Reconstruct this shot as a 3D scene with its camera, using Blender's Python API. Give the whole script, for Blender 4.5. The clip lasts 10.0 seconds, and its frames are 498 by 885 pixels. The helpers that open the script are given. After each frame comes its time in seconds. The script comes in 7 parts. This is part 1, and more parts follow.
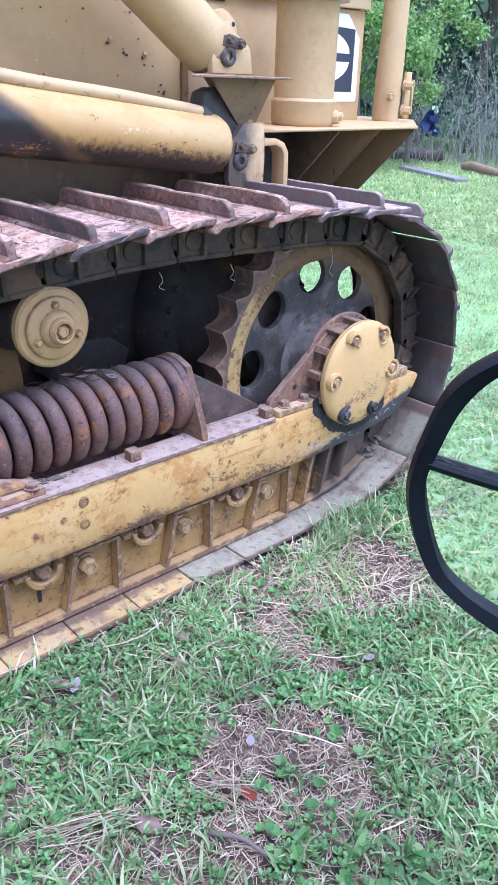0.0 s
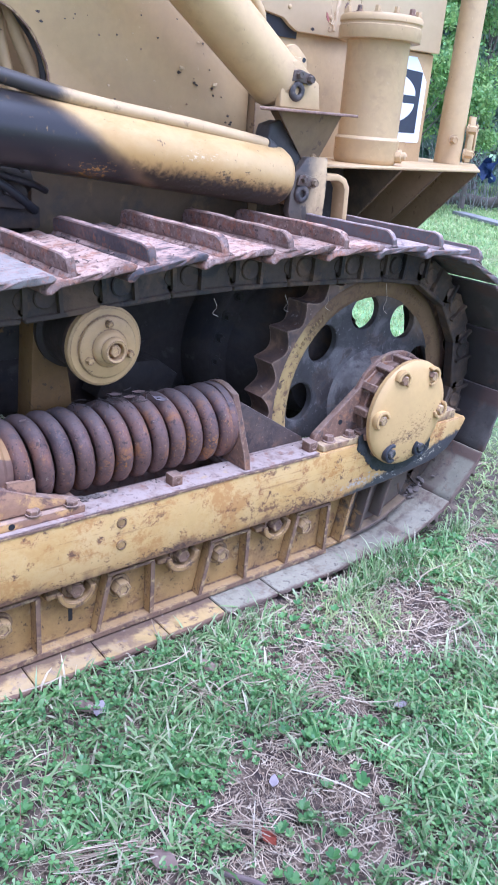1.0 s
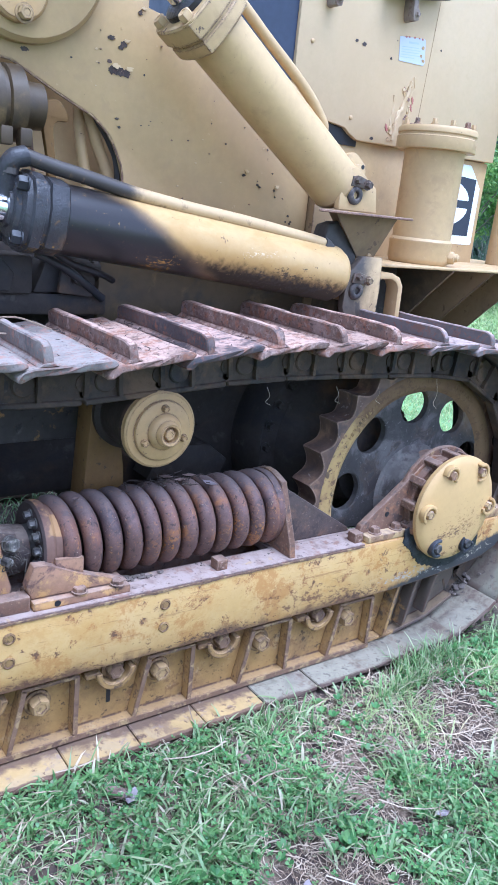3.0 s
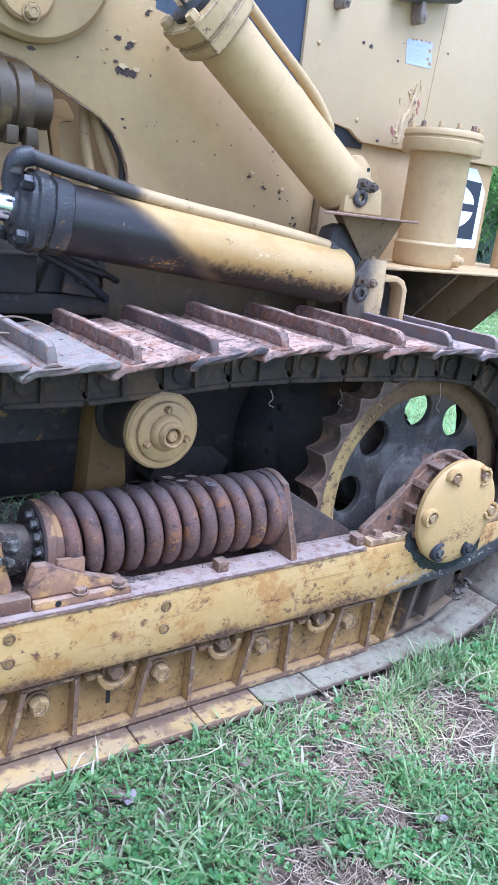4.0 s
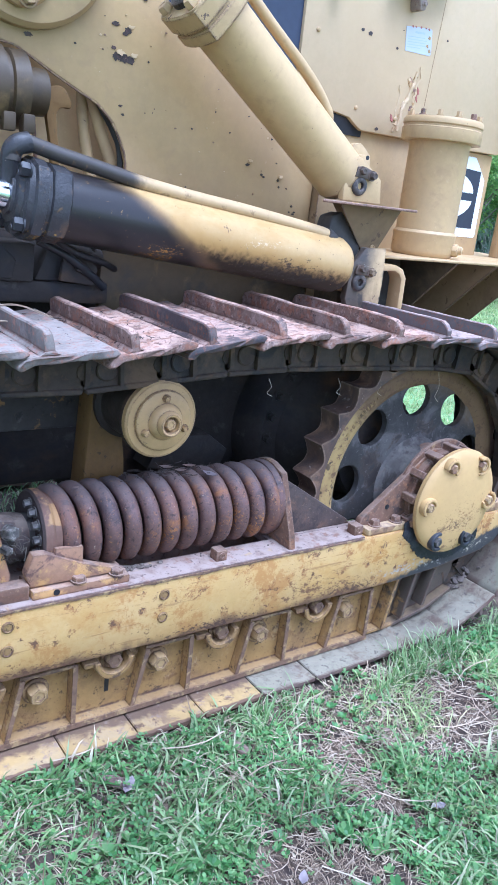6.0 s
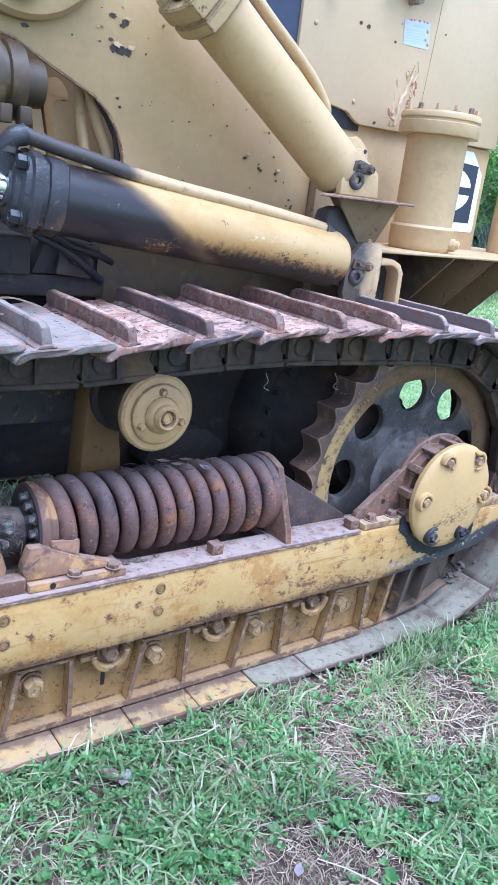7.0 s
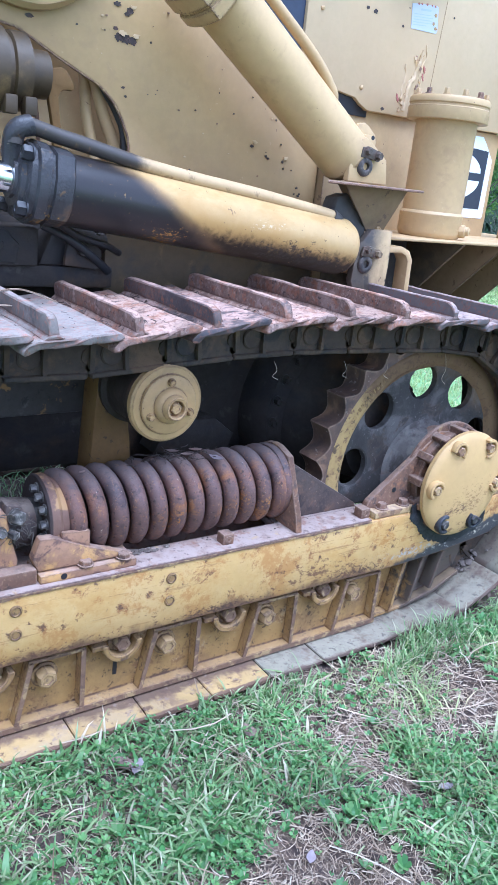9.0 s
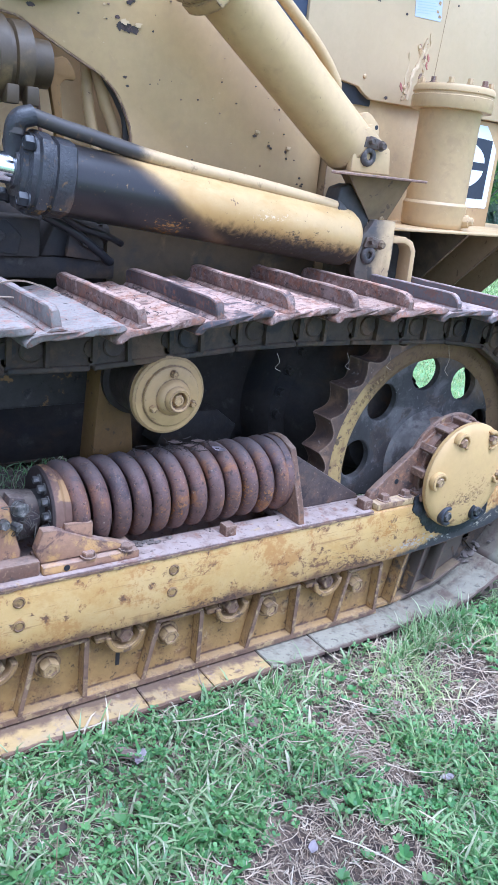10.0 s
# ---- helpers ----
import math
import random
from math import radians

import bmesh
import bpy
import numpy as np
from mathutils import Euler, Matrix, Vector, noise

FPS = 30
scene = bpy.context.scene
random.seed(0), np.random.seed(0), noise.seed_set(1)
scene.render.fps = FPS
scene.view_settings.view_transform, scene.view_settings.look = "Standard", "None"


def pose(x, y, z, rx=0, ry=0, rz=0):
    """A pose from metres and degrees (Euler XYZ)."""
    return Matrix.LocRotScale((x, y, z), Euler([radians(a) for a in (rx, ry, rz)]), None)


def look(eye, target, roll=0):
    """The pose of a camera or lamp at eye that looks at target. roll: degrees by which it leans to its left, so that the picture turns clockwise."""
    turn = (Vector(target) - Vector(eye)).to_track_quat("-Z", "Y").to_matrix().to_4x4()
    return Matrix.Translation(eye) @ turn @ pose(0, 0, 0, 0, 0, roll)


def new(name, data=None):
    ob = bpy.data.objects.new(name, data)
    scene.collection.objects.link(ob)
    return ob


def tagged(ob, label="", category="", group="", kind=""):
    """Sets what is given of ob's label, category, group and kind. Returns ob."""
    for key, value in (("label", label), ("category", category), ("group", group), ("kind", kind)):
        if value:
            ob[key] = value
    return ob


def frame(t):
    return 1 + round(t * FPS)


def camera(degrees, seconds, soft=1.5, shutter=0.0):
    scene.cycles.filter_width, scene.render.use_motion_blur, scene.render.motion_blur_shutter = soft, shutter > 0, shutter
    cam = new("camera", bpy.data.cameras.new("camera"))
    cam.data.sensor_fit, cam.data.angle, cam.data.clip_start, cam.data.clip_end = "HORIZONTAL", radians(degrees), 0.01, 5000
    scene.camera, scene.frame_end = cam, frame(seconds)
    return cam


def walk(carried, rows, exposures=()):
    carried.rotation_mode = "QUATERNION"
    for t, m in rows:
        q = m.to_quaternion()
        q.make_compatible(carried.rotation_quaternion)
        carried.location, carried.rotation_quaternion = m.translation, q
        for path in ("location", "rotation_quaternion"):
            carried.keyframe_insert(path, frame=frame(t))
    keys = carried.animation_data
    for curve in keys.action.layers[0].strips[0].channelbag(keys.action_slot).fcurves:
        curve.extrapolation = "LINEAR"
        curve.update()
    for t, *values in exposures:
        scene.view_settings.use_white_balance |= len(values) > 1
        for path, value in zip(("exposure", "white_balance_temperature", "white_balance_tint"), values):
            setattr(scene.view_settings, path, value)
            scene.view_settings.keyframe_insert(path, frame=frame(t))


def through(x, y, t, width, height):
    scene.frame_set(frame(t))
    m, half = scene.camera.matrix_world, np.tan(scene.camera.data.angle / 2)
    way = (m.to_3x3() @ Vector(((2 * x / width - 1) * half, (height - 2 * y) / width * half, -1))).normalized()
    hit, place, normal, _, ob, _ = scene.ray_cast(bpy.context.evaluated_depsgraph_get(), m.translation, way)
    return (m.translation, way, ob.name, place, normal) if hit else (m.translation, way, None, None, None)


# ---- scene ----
cam = camera(35.1, 10.0, soft=1.05, shutter=0.3)
PATH = [
    (0, (-1.184, -1.57, 1.449), (0.065, -0.251, 0.612), 1.9),
    (0.2, (-1.184, -1.569, 1.448), (0.063, -0.249, 0.612), 2.0),
    (0.4, (-1.189, -1.561, 1.441), (0.043, -0.219, 0.617), 3.1),
    (0.5, (-1.192, -1.556, 1.437), (0.031, -0.201, 0.62), 3.8),
    (1, (-1.188, -1.5415, 1.433), (0.011, -0.1365, 0.667), 4.7),
    (1.5, (-1.213, -1.565, 1.439), (-0.049, -0.077, 0.782), 4.4),
    (2, (-1.202, -1.549, 1.439), (-0.06, -0.021, 0.839), 4.6),
    (2.5, (-1.217, -1.549, 1.443), (-0.076, -0.013, 0.863), 5.4),
    (4, (-1.215, -1.542, 1.447), (-0.076, -0.001, 0.875), 6.6),
    (4.5, (-1.216, -1.543, 1.449), (-0.078, -0.002, 0.874), 6.8),
    (5, (-1.213, -1.542, 1.448), (-0.077, -0.003, 0.865), 6.8),
    (5.5, (-1.214, -1.542, 1.445), (-0.077, -0.006, 0.856), 6.7),
    (7, (-1.216, -1.541, 1.442), (-0.068, -0.02, 0.835), 7.0),
    (7.5, (-1.211, -1.544, 1.442), (-0.07, -0.021, 0.827), 6.8),
    (8, (-1.21, -1.544, 1.441), (-0.078, -0.017, 0.819), 6.4),
    (8.5, (-1.209, -1.543, 1.439), (-0.084, -0.013, 0.812), 6.1),
    (9, (-1.208, -1.545, 1.438), (-0.088, -0.014, 0.806), 6.2),
    (9.5, (-1.212, -1.542, 1.441), (-0.092, -0.014, 0.798), 6.3),
    (10, (-1.207, -1.542, 1.442), (-0.094, -0.015, 0.785), 6.2),
]
walk(cam, [(t, look(eye, target, roll)) for t, eye, target, roll in PATH],
     exposures=[(0.0, 1.50, 4900, 22), (0.5, 1.50, 4780, 24), (1.0, 1.48, 4740, 23), (1.7, 1.46, 4710, 16), (10.0, 1.46, 4680, 14.5)])

# ---- world and sun: a bright overcast day ----
world = bpy.data.worlds.new("overcast_sky")
scene.world = world
world.use_nodes = True
wn = world.node_tree.nodes
sky = wn.new("ShaderNodeTexSky")
sky.sky_type, sky.sun_disc = "NISHITA", False
sky.sun_elevation, sky.sun_rotation = radians(69), radians(170)
sky.air_density, sky.dust_density, sky.ozone_density = 1.0, 2.0, 1.0
wn["Background"].inputs["Strength"].default_value = 0.15
haze = wn.new("ShaderNodeHueSaturation")
haze.inputs["Saturation"].default_value = 0.36
world.node_tree.links.new(sky.outputs["Color"], haze.inputs["Color"])
world.node_tree.links.new(haze.outputs["Color"], wn["Background"].inputs["Color"])
sun_data = bpy.data.lights.new("sun", "SUN")
sun_data.energy, sun_data.angle, sun_data.color = 1.5, radians(42), (1.0, 0.985, 0.955)
sun = new("sun", sun_data)
sun.matrix_world = look((0.6, -3.3, 8.9), (0, 0, 0))


# ---- materials ----
def rgb(c):
    return (c[0], c[1], c[2], 1.0)


def mat(name, base, rough=0.6, metal=0.0, patches=(), zones=(), vary=0.15, scale=5.0, bump=0.15, bump_scale=90.0, dust=None, spec=0.4, over=(), spots=(), jitter=0.0, edge=None, grain=0.65):
    """A painted, rusty or dusty surface. patches: (colour, scale, low, high, amount, roughness) laid on by noise; zones: (colour, axis
    vector, start, end, wobble, wobble scale, roughness) laid on along a direction; dust: (colour, amount) settled on upward faces;
    over: patches on top of the dust; spots: (colour, centre, radii, noise scale, raggedness, roughness), worn or stained places; jitter: how far copies differ;
    edge: (colour, width, amount, roughness), paint rubbed off along corners; grain: how finely broken up the patches are."""
    m = bpy.data.materials.new(name)
    m.use_nodes = True
    nt = m.node_tree
    n, l = nt.nodes, nt.links
    b = n["Principled BSDF"]
    b.inputs["Metallic"].default_value = metal
    b.inputs["Specular IOR Level"].default_value = spec
    tc, info = n.new("ShaderNodeTexCoord"), n.new("ShaderNodeObjectInfo")
    off = n.new("ShaderNodeVectorMath")
    off.operation = "MULTIPLY_ADD"
    off.inputs[1].default_value = (1, 1, 1)
    l.new(tc.outputs["Object"], off.inputs[0])
    mul = n.new("ShaderNodeMath")
    mul.operation, mul.inputs[1].default_value = "MULTIPLY", 13.7
    l.new(info.outputs["Random"], mul.inputs[0])
    l.new(mul.outputs[0], off.inputs[2])
    pos = off.outputs[0]

    def noise_at(s, detail=5.0, dist=0.0, roughness=0.6, stretch=None):
        t = n.new("ShaderNodeTexNoise")
        source = pos
        if stretch:
            sc = n.new("ShaderNodeVectorMath")
            sc.operation, sc.inputs[1].default_value = "MULTIPLY", stretch
            l.new(pos, sc.inputs[0])
            source = sc.outputs[0]
        t.inputs["Scale"].default_value, t.inputs["Detail"].default_value = s, detail
        t.inputs["Roughness"].default_value, t.inputs["Distortion"].default_value = roughness, dist
        l.new(source, t.inputs["Vector"])
        return t.outputs["Fac"]

    def ramp(sock, lo, hi, a=0.0, c=1.0):
        r = n.new("ShaderNodeMapRange")
        r.interpolation_type = "SMOOTHSTEP"
        for k, v in zip((1, 2, 3, 4), (lo, hi, a, c)):
            r.inputs[k].default_value = v
        l.new(sock, r.inputs[0])
        return r.outputs[0]

    def mix(fac, a, c):
        x = n.new("ShaderNodeMix")
        x.data_type = "RGBA"
        l.new(fac, x.inputs[0])
        for sock, v in ((x.inputs[6], a), (x.inputs[7], c)):
            if isinstance(v, tuple):
                sock.default_value = rgb(v)
            else:
                l.new(v, sock)
        return x.outputs[2]

    def mixf(fac, a, c):
        x = n.new("ShaderNodeMix")
        l.new(fac, x.inputs[0])
        for sock, v in ((x.inputs[2], a), (x.inputs[3], c)):
            if isinstance(v, float):
                sock.default_value = v
            else:
                l.new(v, sock)
        return x.outputs[0]

    dark = tuple(v * (1 - vary) for v in base)
    light = tuple(min(1, v * (1 + vary)) for v in base)
    colour = mix(ramp(noise_at(scale), 0.3, 0.7), dark, light)
    fine = mix(ramp(noise_at(scale * 9), 0.35, 0.65), tuple(v * (1 - vary * 0.7) for v in base), light)
    half = n.new("ShaderNodeMix")
    half.data_type, half.inputs[0].default_value = "RGBA", 0.45
    l.new(colour, half.inputs[6])
    l.new(fine, half.inputs[7])
    colour = half.outputs[2]
    rgh = mixf(ramp(noise_at(scale * 3), 0.3, 0.7), max(0.02, rough - 0.08), min(1.0, rough + 0.1))
    for col, s, lo, hi, amount, r, *stretch in patches:
        f = ramp(noise_at(s, 9.0, 0.4 if grain < 0.7 else 0.1, grain, stretch[0] if stretch else None), lo, hi, 0.0, amount)
        colour, rgh = mix(f, colour, col), mixf(f, rgh, r)
    for col, axis, start, end, wob, ws, r, *amount in zones:
        d = n.new("ShaderNodeVectorMath")
        d.operation = "DOT_PRODUCT"
        d.inputs[1].default_value = axis
        l.new(tc.outputs["Object"], d.inputs[0])
        add = n.new("ShaderNodeMath")
        add.operation = "MULTIPLY_ADD"
        add.inputs[1].default_value = wob
        l.new(noise_at(ws, 6.0, 0.3), add.inputs[0])
        l.new(d.outputs["Value"], add.inputs[2])
        f = ramp(add.outputs[0], start + wob * 0.5, end + wob * 0.5, 0.0, amount[0] if amount else 1.0)
        colour, rgh = mix(f, colour, col), mixf(f, rgh, r)
    if dust:
        g, sep = n.new("ShaderNodeNewGeometry"), n.new("ShaderNodeSeparateXYZ")
        l.new(g.outputs["Normal"], sep.inputs[0])
        up = ramp(sep.outputs[2], 0.45, 0.95)
        f0 = ramp(noise_at(17.0, 9.0, 0.3, 0.7), 0.34, 0.56, 0.15, dust[1])
        mm = n.new("ShaderNodeMath")
        mm.operation = "MULTIPLY"
        l.new(up, mm.inputs[0])
        l.new(f0, mm.inputs[1])
        colour, rgh = mix(mm.outputs[0], colour, dust[0]), mixf(mm.outputs[0], rgh, 0.95)
    for col, s, lo, hi, amount, r, *stretch in over:
        f = ramp(noise_at(s, 9.0, 0.4 if grain < 0.7 else 0.1, grain, stretch[0] if stretch else None), lo, hi, 0.0, amount)
        colour, rgh = mix(f, colour, col), mixf(f, rgh, r)
    for col, centre, radii, ns, ragged, r in spots:
        sub, dv, ln, add = n.new("ShaderNodeVectorMath"), n.new("ShaderNodeVectorMath"), n.new("ShaderNodeVectorMath"), n.new("ShaderNodeMath")
        sub.operation, dv.operation, ln.operation, add.operation = "SUBTRACT", "DIVIDE", "LENGTH", "MULTIPLY_ADD"
        sub.inputs[1].default_value, dv.inputs[1].default_value, add.inputs[1].default_value = centre, radii, ragged
        l.new(tc.outputs["Object"], sub.inputs[0])
        l.new(sub.outputs[0], dv.inputs[0])
        l.new(dv.outputs[0], ln.inputs[0])
        l.new(ramp(noise_at(ns, 8.0, 0.2, 0.78, (0.6, 1, 1)), 0.3, 0.7), add.inputs[0])
        l.new(ln.outputs["Value"], add.inputs[2])
        f = ramp(add.outputs[0], 0.5 + ragged * 0.24, 0.9 + ragged * 0.28, 0.9, 0.0)
        colour, rgh = mix(f, colour, col), mixf(f, rgh, r)
    if edge:
        bv, geo, dot = n.new("ShaderNodeBevel"), n.new("ShaderNodeNewGeometry"), n.new("ShaderNodeVectorMath")
        bv.samples, bv.inputs["Radius"].default_value, dot.operation = 6, edge[1] * 1.8, "DOT_PRODUCT"
        l.new(bv.outputs[0], dot.inputs[0])
        l.new(geo.outputs["Normal"], dot.inputs[1])
        wear, both = ramp(dot.outputs["Value"], 0.90, 0.996, 1.0, 0.0), n.new("ShaderNodeMath")
        both.operation = "MULTIPLY"
        l.new(wear, both.inputs[0])
        l.new(ramp(noise_at(38.0, 7.0, 0.3, 0.7), 0.36, 0.54, 0.1, edge[2]), both.inputs[1])
        colour, rgh = mix(both.outputs[0], colour, edge[0]), mixf(both.outputs[0], rgh, edge[3])
    if jitter:
        hs = n.new("ShaderNodeHueSaturation")
        l.new(ramp(info.outputs["Random"], 0.0, 1.0, 1 - jitter, 1 + jitter * 0.6), hs.inputs["Value"])
        l.new(colour, hs.inputs["Color"])
        colour = hs.outputs[0]
    l.new(colour, b.inputs["Base Color"])
    l.new(rgh, b.inputs["Roughness"])
    if bump:
        bp = n.new("ShaderNodeBump")
        bp.inputs["Strength"].default_value, bp.inputs["Distance"].default_value = bump, 0.004
        two = n.new("ShaderNodeMath")
        two.operation, two.inputs[1].default_value = "MULTIPLY_ADD", 0.5
        l.new(noise_at(bump_scale, 6.0), two.inputs[0])
        l.new(noise_at(bump_scale * 0.2, 4.0), two.inputs[2])
        l.new(two.outputs[0], bp.inputs["Height"])
        l.new(bp.outputs[0], b.inputs["Normal"])
    return m


TAN = (0.465, 0.318, 0.150)
m_tan = mat("tan_paint", TAN, 0.48, patches=[((0.40, 0.275, 0.145), 3, 0.46, 0.68, 0.5, 0.6), ((0.35, 0.23, 0.12), 14, 0.55, 0.68, 0.45, 0.6), ((0.12, 0.07, 0.05), 34, 0.675, 0.70, 0.9, 0.8), ((0.58, 0.43, 0.25), 55, 0.62, 0.68, 0.35, 0.6)], vary=0.08, bump=0.16, edge=((0.30, 0.20, 0.12), 0.005, 0.55, 0.8))
m_tan_clean = mat("tan_hood_paint", (0.53, 0.388, 0.222), 0.42, patches=[((0.50, 0.355, 0.195), 2.0, 0.44, 0.70, 0.6, 0.5), ((0.10, 0.05, 0.045), 23, 0.745, 0.76, 0.85, 0.8), ((0.47, 0.33, 0.18), 30, 0.56, 0.70, 0.25, 0.6)], vary=0.045, bump=0.07, bump_scale=50)
m_panel = mat("tan_panel_paint", (0.420, 0.284, 0.126), 0.5, patches=[((0.08, 0.05, 0.045), 48, 0.70, 0.715, 0.9, 0.8), ((0.32, 0.215, 0.11), 2.2, 0.42, 0.72, 0.65, 0.6), ((0.37, 0.25, 0.125), 18, 0.54, 0.68, 0.45, 0.65), ((0.55, 0.41, 0.24), 70, 0.66, 0.70, 0.4, 0.6)], vary=0.07, bump=0.12, bump_scale=60, edge=((0.10, 0.06, 0.045), 0.004, 0.7, 0.8))
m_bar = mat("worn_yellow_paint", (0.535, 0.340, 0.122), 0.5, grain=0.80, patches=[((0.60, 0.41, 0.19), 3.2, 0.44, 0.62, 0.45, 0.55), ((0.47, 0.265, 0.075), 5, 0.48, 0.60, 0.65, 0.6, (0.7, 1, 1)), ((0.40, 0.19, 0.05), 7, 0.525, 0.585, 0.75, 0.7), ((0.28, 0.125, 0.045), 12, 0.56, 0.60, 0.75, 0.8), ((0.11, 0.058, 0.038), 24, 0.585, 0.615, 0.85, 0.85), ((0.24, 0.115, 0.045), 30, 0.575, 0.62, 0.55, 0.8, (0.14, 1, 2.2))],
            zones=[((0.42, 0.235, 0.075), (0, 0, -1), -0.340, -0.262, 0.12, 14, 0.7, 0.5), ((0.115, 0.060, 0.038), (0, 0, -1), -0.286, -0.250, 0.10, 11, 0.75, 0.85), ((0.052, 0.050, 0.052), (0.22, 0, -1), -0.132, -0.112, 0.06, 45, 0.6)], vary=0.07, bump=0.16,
            spots=[((0.60, 0.52, 0.40), (0.98, 0.08, 0.335), (0.14, 0.1, 0.030), 90, 3.0, 0.6), ((0.42, 0.40, 0.37), (0.74, 0.08, 0.300), (0.20, 0.1, 0.022), 70, 3.2, 0.8), ((0.085, 0.045, 0.035), (0.46, 0.08, 0.276), (0.20, 0.1, 0.036), 100, 2.0, 0.8), ((0.16, 0.08, 0.045), (0.30, 0.08, 0.30), (0.20, 0.1, 0.05), 60, 3.2, 0.8),
                   ((0.08, 0.042, 0.034), (-0.06, 0.08, 0.268), (0.26, 0.1, 0.026), 100, 2.0, 0.8), ((0.13, 0.065, 0.042), (-0.60, 0.08, 0.264), (0.32, 0.1, 0.022), 110, 2.2, 0.8), ((0.40, 0.20, 0.05), (0.58, 0.08, 0.37), (0.05, 0.1, 0.06), 60, 3.5, 0.8)],
            edge=((0.24, 0.12, 0.075), 0.007, 0.85, 0.85))
m_guard = mat("grimy_yellow_paint", (0.315, 0.192, 0.066), 0.55, grain=0.78, patches=[((0.22, 0.13, 0.055), 6, 0.47, 0.60, 0.75, 0.7), ((0.16, 0.08, 0.04), 18, 0.54, 0.60, 0.65, 0.85), ((0.06, 0.038, 0.030), 30, 0.57, 0.61, 0.8, 0.85), ((0.45, 0.34, 0.20), 10, 0.56, 0.64, 0.5, 0.85)], zones=[((0.055, 0.050, 0.048), (1, 0, 0), 0.70, 0.76, 0.40, 22, 0.6, 0.85)], dust=((0.34, 0.235, 0.125), 0.45), vary=0.14, bump=0.25, edge=((0.10, 0.055, 0.04), 0.006, 0.95, 0.85))
m_cap = mat("yellow_cap_paint", (0.52, 0.335, 0.135), 0.45, grain=0.76, patches=[((0.48, 0.31, 0.125), 6, 0.48, 0.66, 0.6, 0.55), ((0.33, 0.19, 0.08), 120, 0.63, 0.68, 0.45, 0.8), ((0.14, 0.08, 0.045), 20, 0.675, 0.70, 0.8, 0.8)], vary=0.06, bump=0.12,
            spots=[((0.13, 0.075, 0.045), (0.862, 0.02, 0.462), (0.085, 0.2, 0.036), 130, 2.2, 0.8), ((0.17, 0.095, 0.05), (0.800, 0.02, 0.452), (0.05, 0.2, 0.022), 90, 2.4, 0.8), ((0.30, 0.18, 0.075), (0.90, 0.02, 0.49), (0.10, 0.2, 0.05), 100, 4.5, 0.8), ((0.24, 0.14, 0.065), (0.86, 0.03, 0.370), (0.16, 0.2, 0.04), 60, 3.0, 0.8)], edge=((0.22, 0.13, 0.07), 0.006, 0.8, 0.85))
m_foot = mat("worn_dusty_yellow_casting", (0.46, 0.32, 0.15), 0.65, patches=[((0.23, 0.125, 0.07), 14, 0.48, 0.60, 0.85, 0.8), ((0.10, 0.06, 0.045), 30, 0.56, 0.64, 0.7, 0.85)], vary=0.15, bump=0.3, dust=((0.50, 0.38, 0.27), 0.5), edge=((0.12, 0.07, 0.05), 0.005, 0.8, 0.85))
# grimy tan with shade put into the base, for outer gussets and pivot recess
m_under = mat("shaded_grimy_tan_paint", (0.30, 0.20, 0.098), 0.6, patches=[((0.20, 0.13, 0.07), 5, 0.46, 0.66, 0.7, 0.7), ((0.10, 0.065, 0.04), 28, 0.60, 0.66, 0.7, 0.8)], vary=0.1, bump=0.12, edge=((0.13, 0.08, 0.055), 0.004, 0.8, 0.8))
# deeper shade under the fender and behind the bracket, put into this olive
m_dim = mat("shaded_olive_grime", (0.11, 0.082, 0.042), 0.75, patches=[((0.05, 0.04, 0.028), 5, 0.48, 0.66, 0.8, 0.8)], vary=0.15, bump=0.2)
m_brown_edge = mat("brown_rusty_edge", (0.16, 0.095, 0.058), 0.75, patches=[((0.36, 0.25, 0.12), 30, 0.50, 0.60, 0.8, 0.7), ((0.10, 0.06, 0.045), 22, 0.52, 0.62, 0.75, 0.8)], vary=0.2, bump=0.3)
m_rust = mat("rusty_steel", (0.150, 0.082, 0.052), 0.75, patches=[((0.30, 0.14, 0.065), 12, 0.52, 0.66, 0.75, 0.85), ((0.055, 0.040, 0.038), 18, 0.52, 0.63, 0.8, 0.7), ((0.30, 0.18, 0.10), 90, 0.57, 0.63, 0.6, 0.8), ((0.42, 0.28, 0.12), 8, 0.60, 0.66, 0.75, 0.7)], vary=0.25, bump=0.5, dust=((0.36, 0.26, 0.20), 0.6), edge=((0.36, 0.25, 0.19), 0.005, 0.6, 0.85))
m_deck = mat("dusty_rust_deck", (0.27, 0.185, 0.15), 0.9, patches=[((0.12, 0.075, 0.06), 14, 0.5, 0.7, 0.7, 0.8)], vary=0.2, bump=0.5, dust=((0.41, 0.32, 0.275), 0.9), over=[((0.46, 0.31, 0.14), 8, 0.60, 0.66, 0.7, 0.7), ((0.25, 0.12, 0.075), 22, 0.54, 0.64, 0.65, 0.85), ((0.10, 0.07, 0.06), 60, 0.58, 0.65, 0.7, 0.9), ((0.13, 0.085, 0.07), 11, 0.60, 0.70, 0.7, 0.9)], edge=((0.12, 0.075, 0.06), 0.006, 0.8, 0.9))
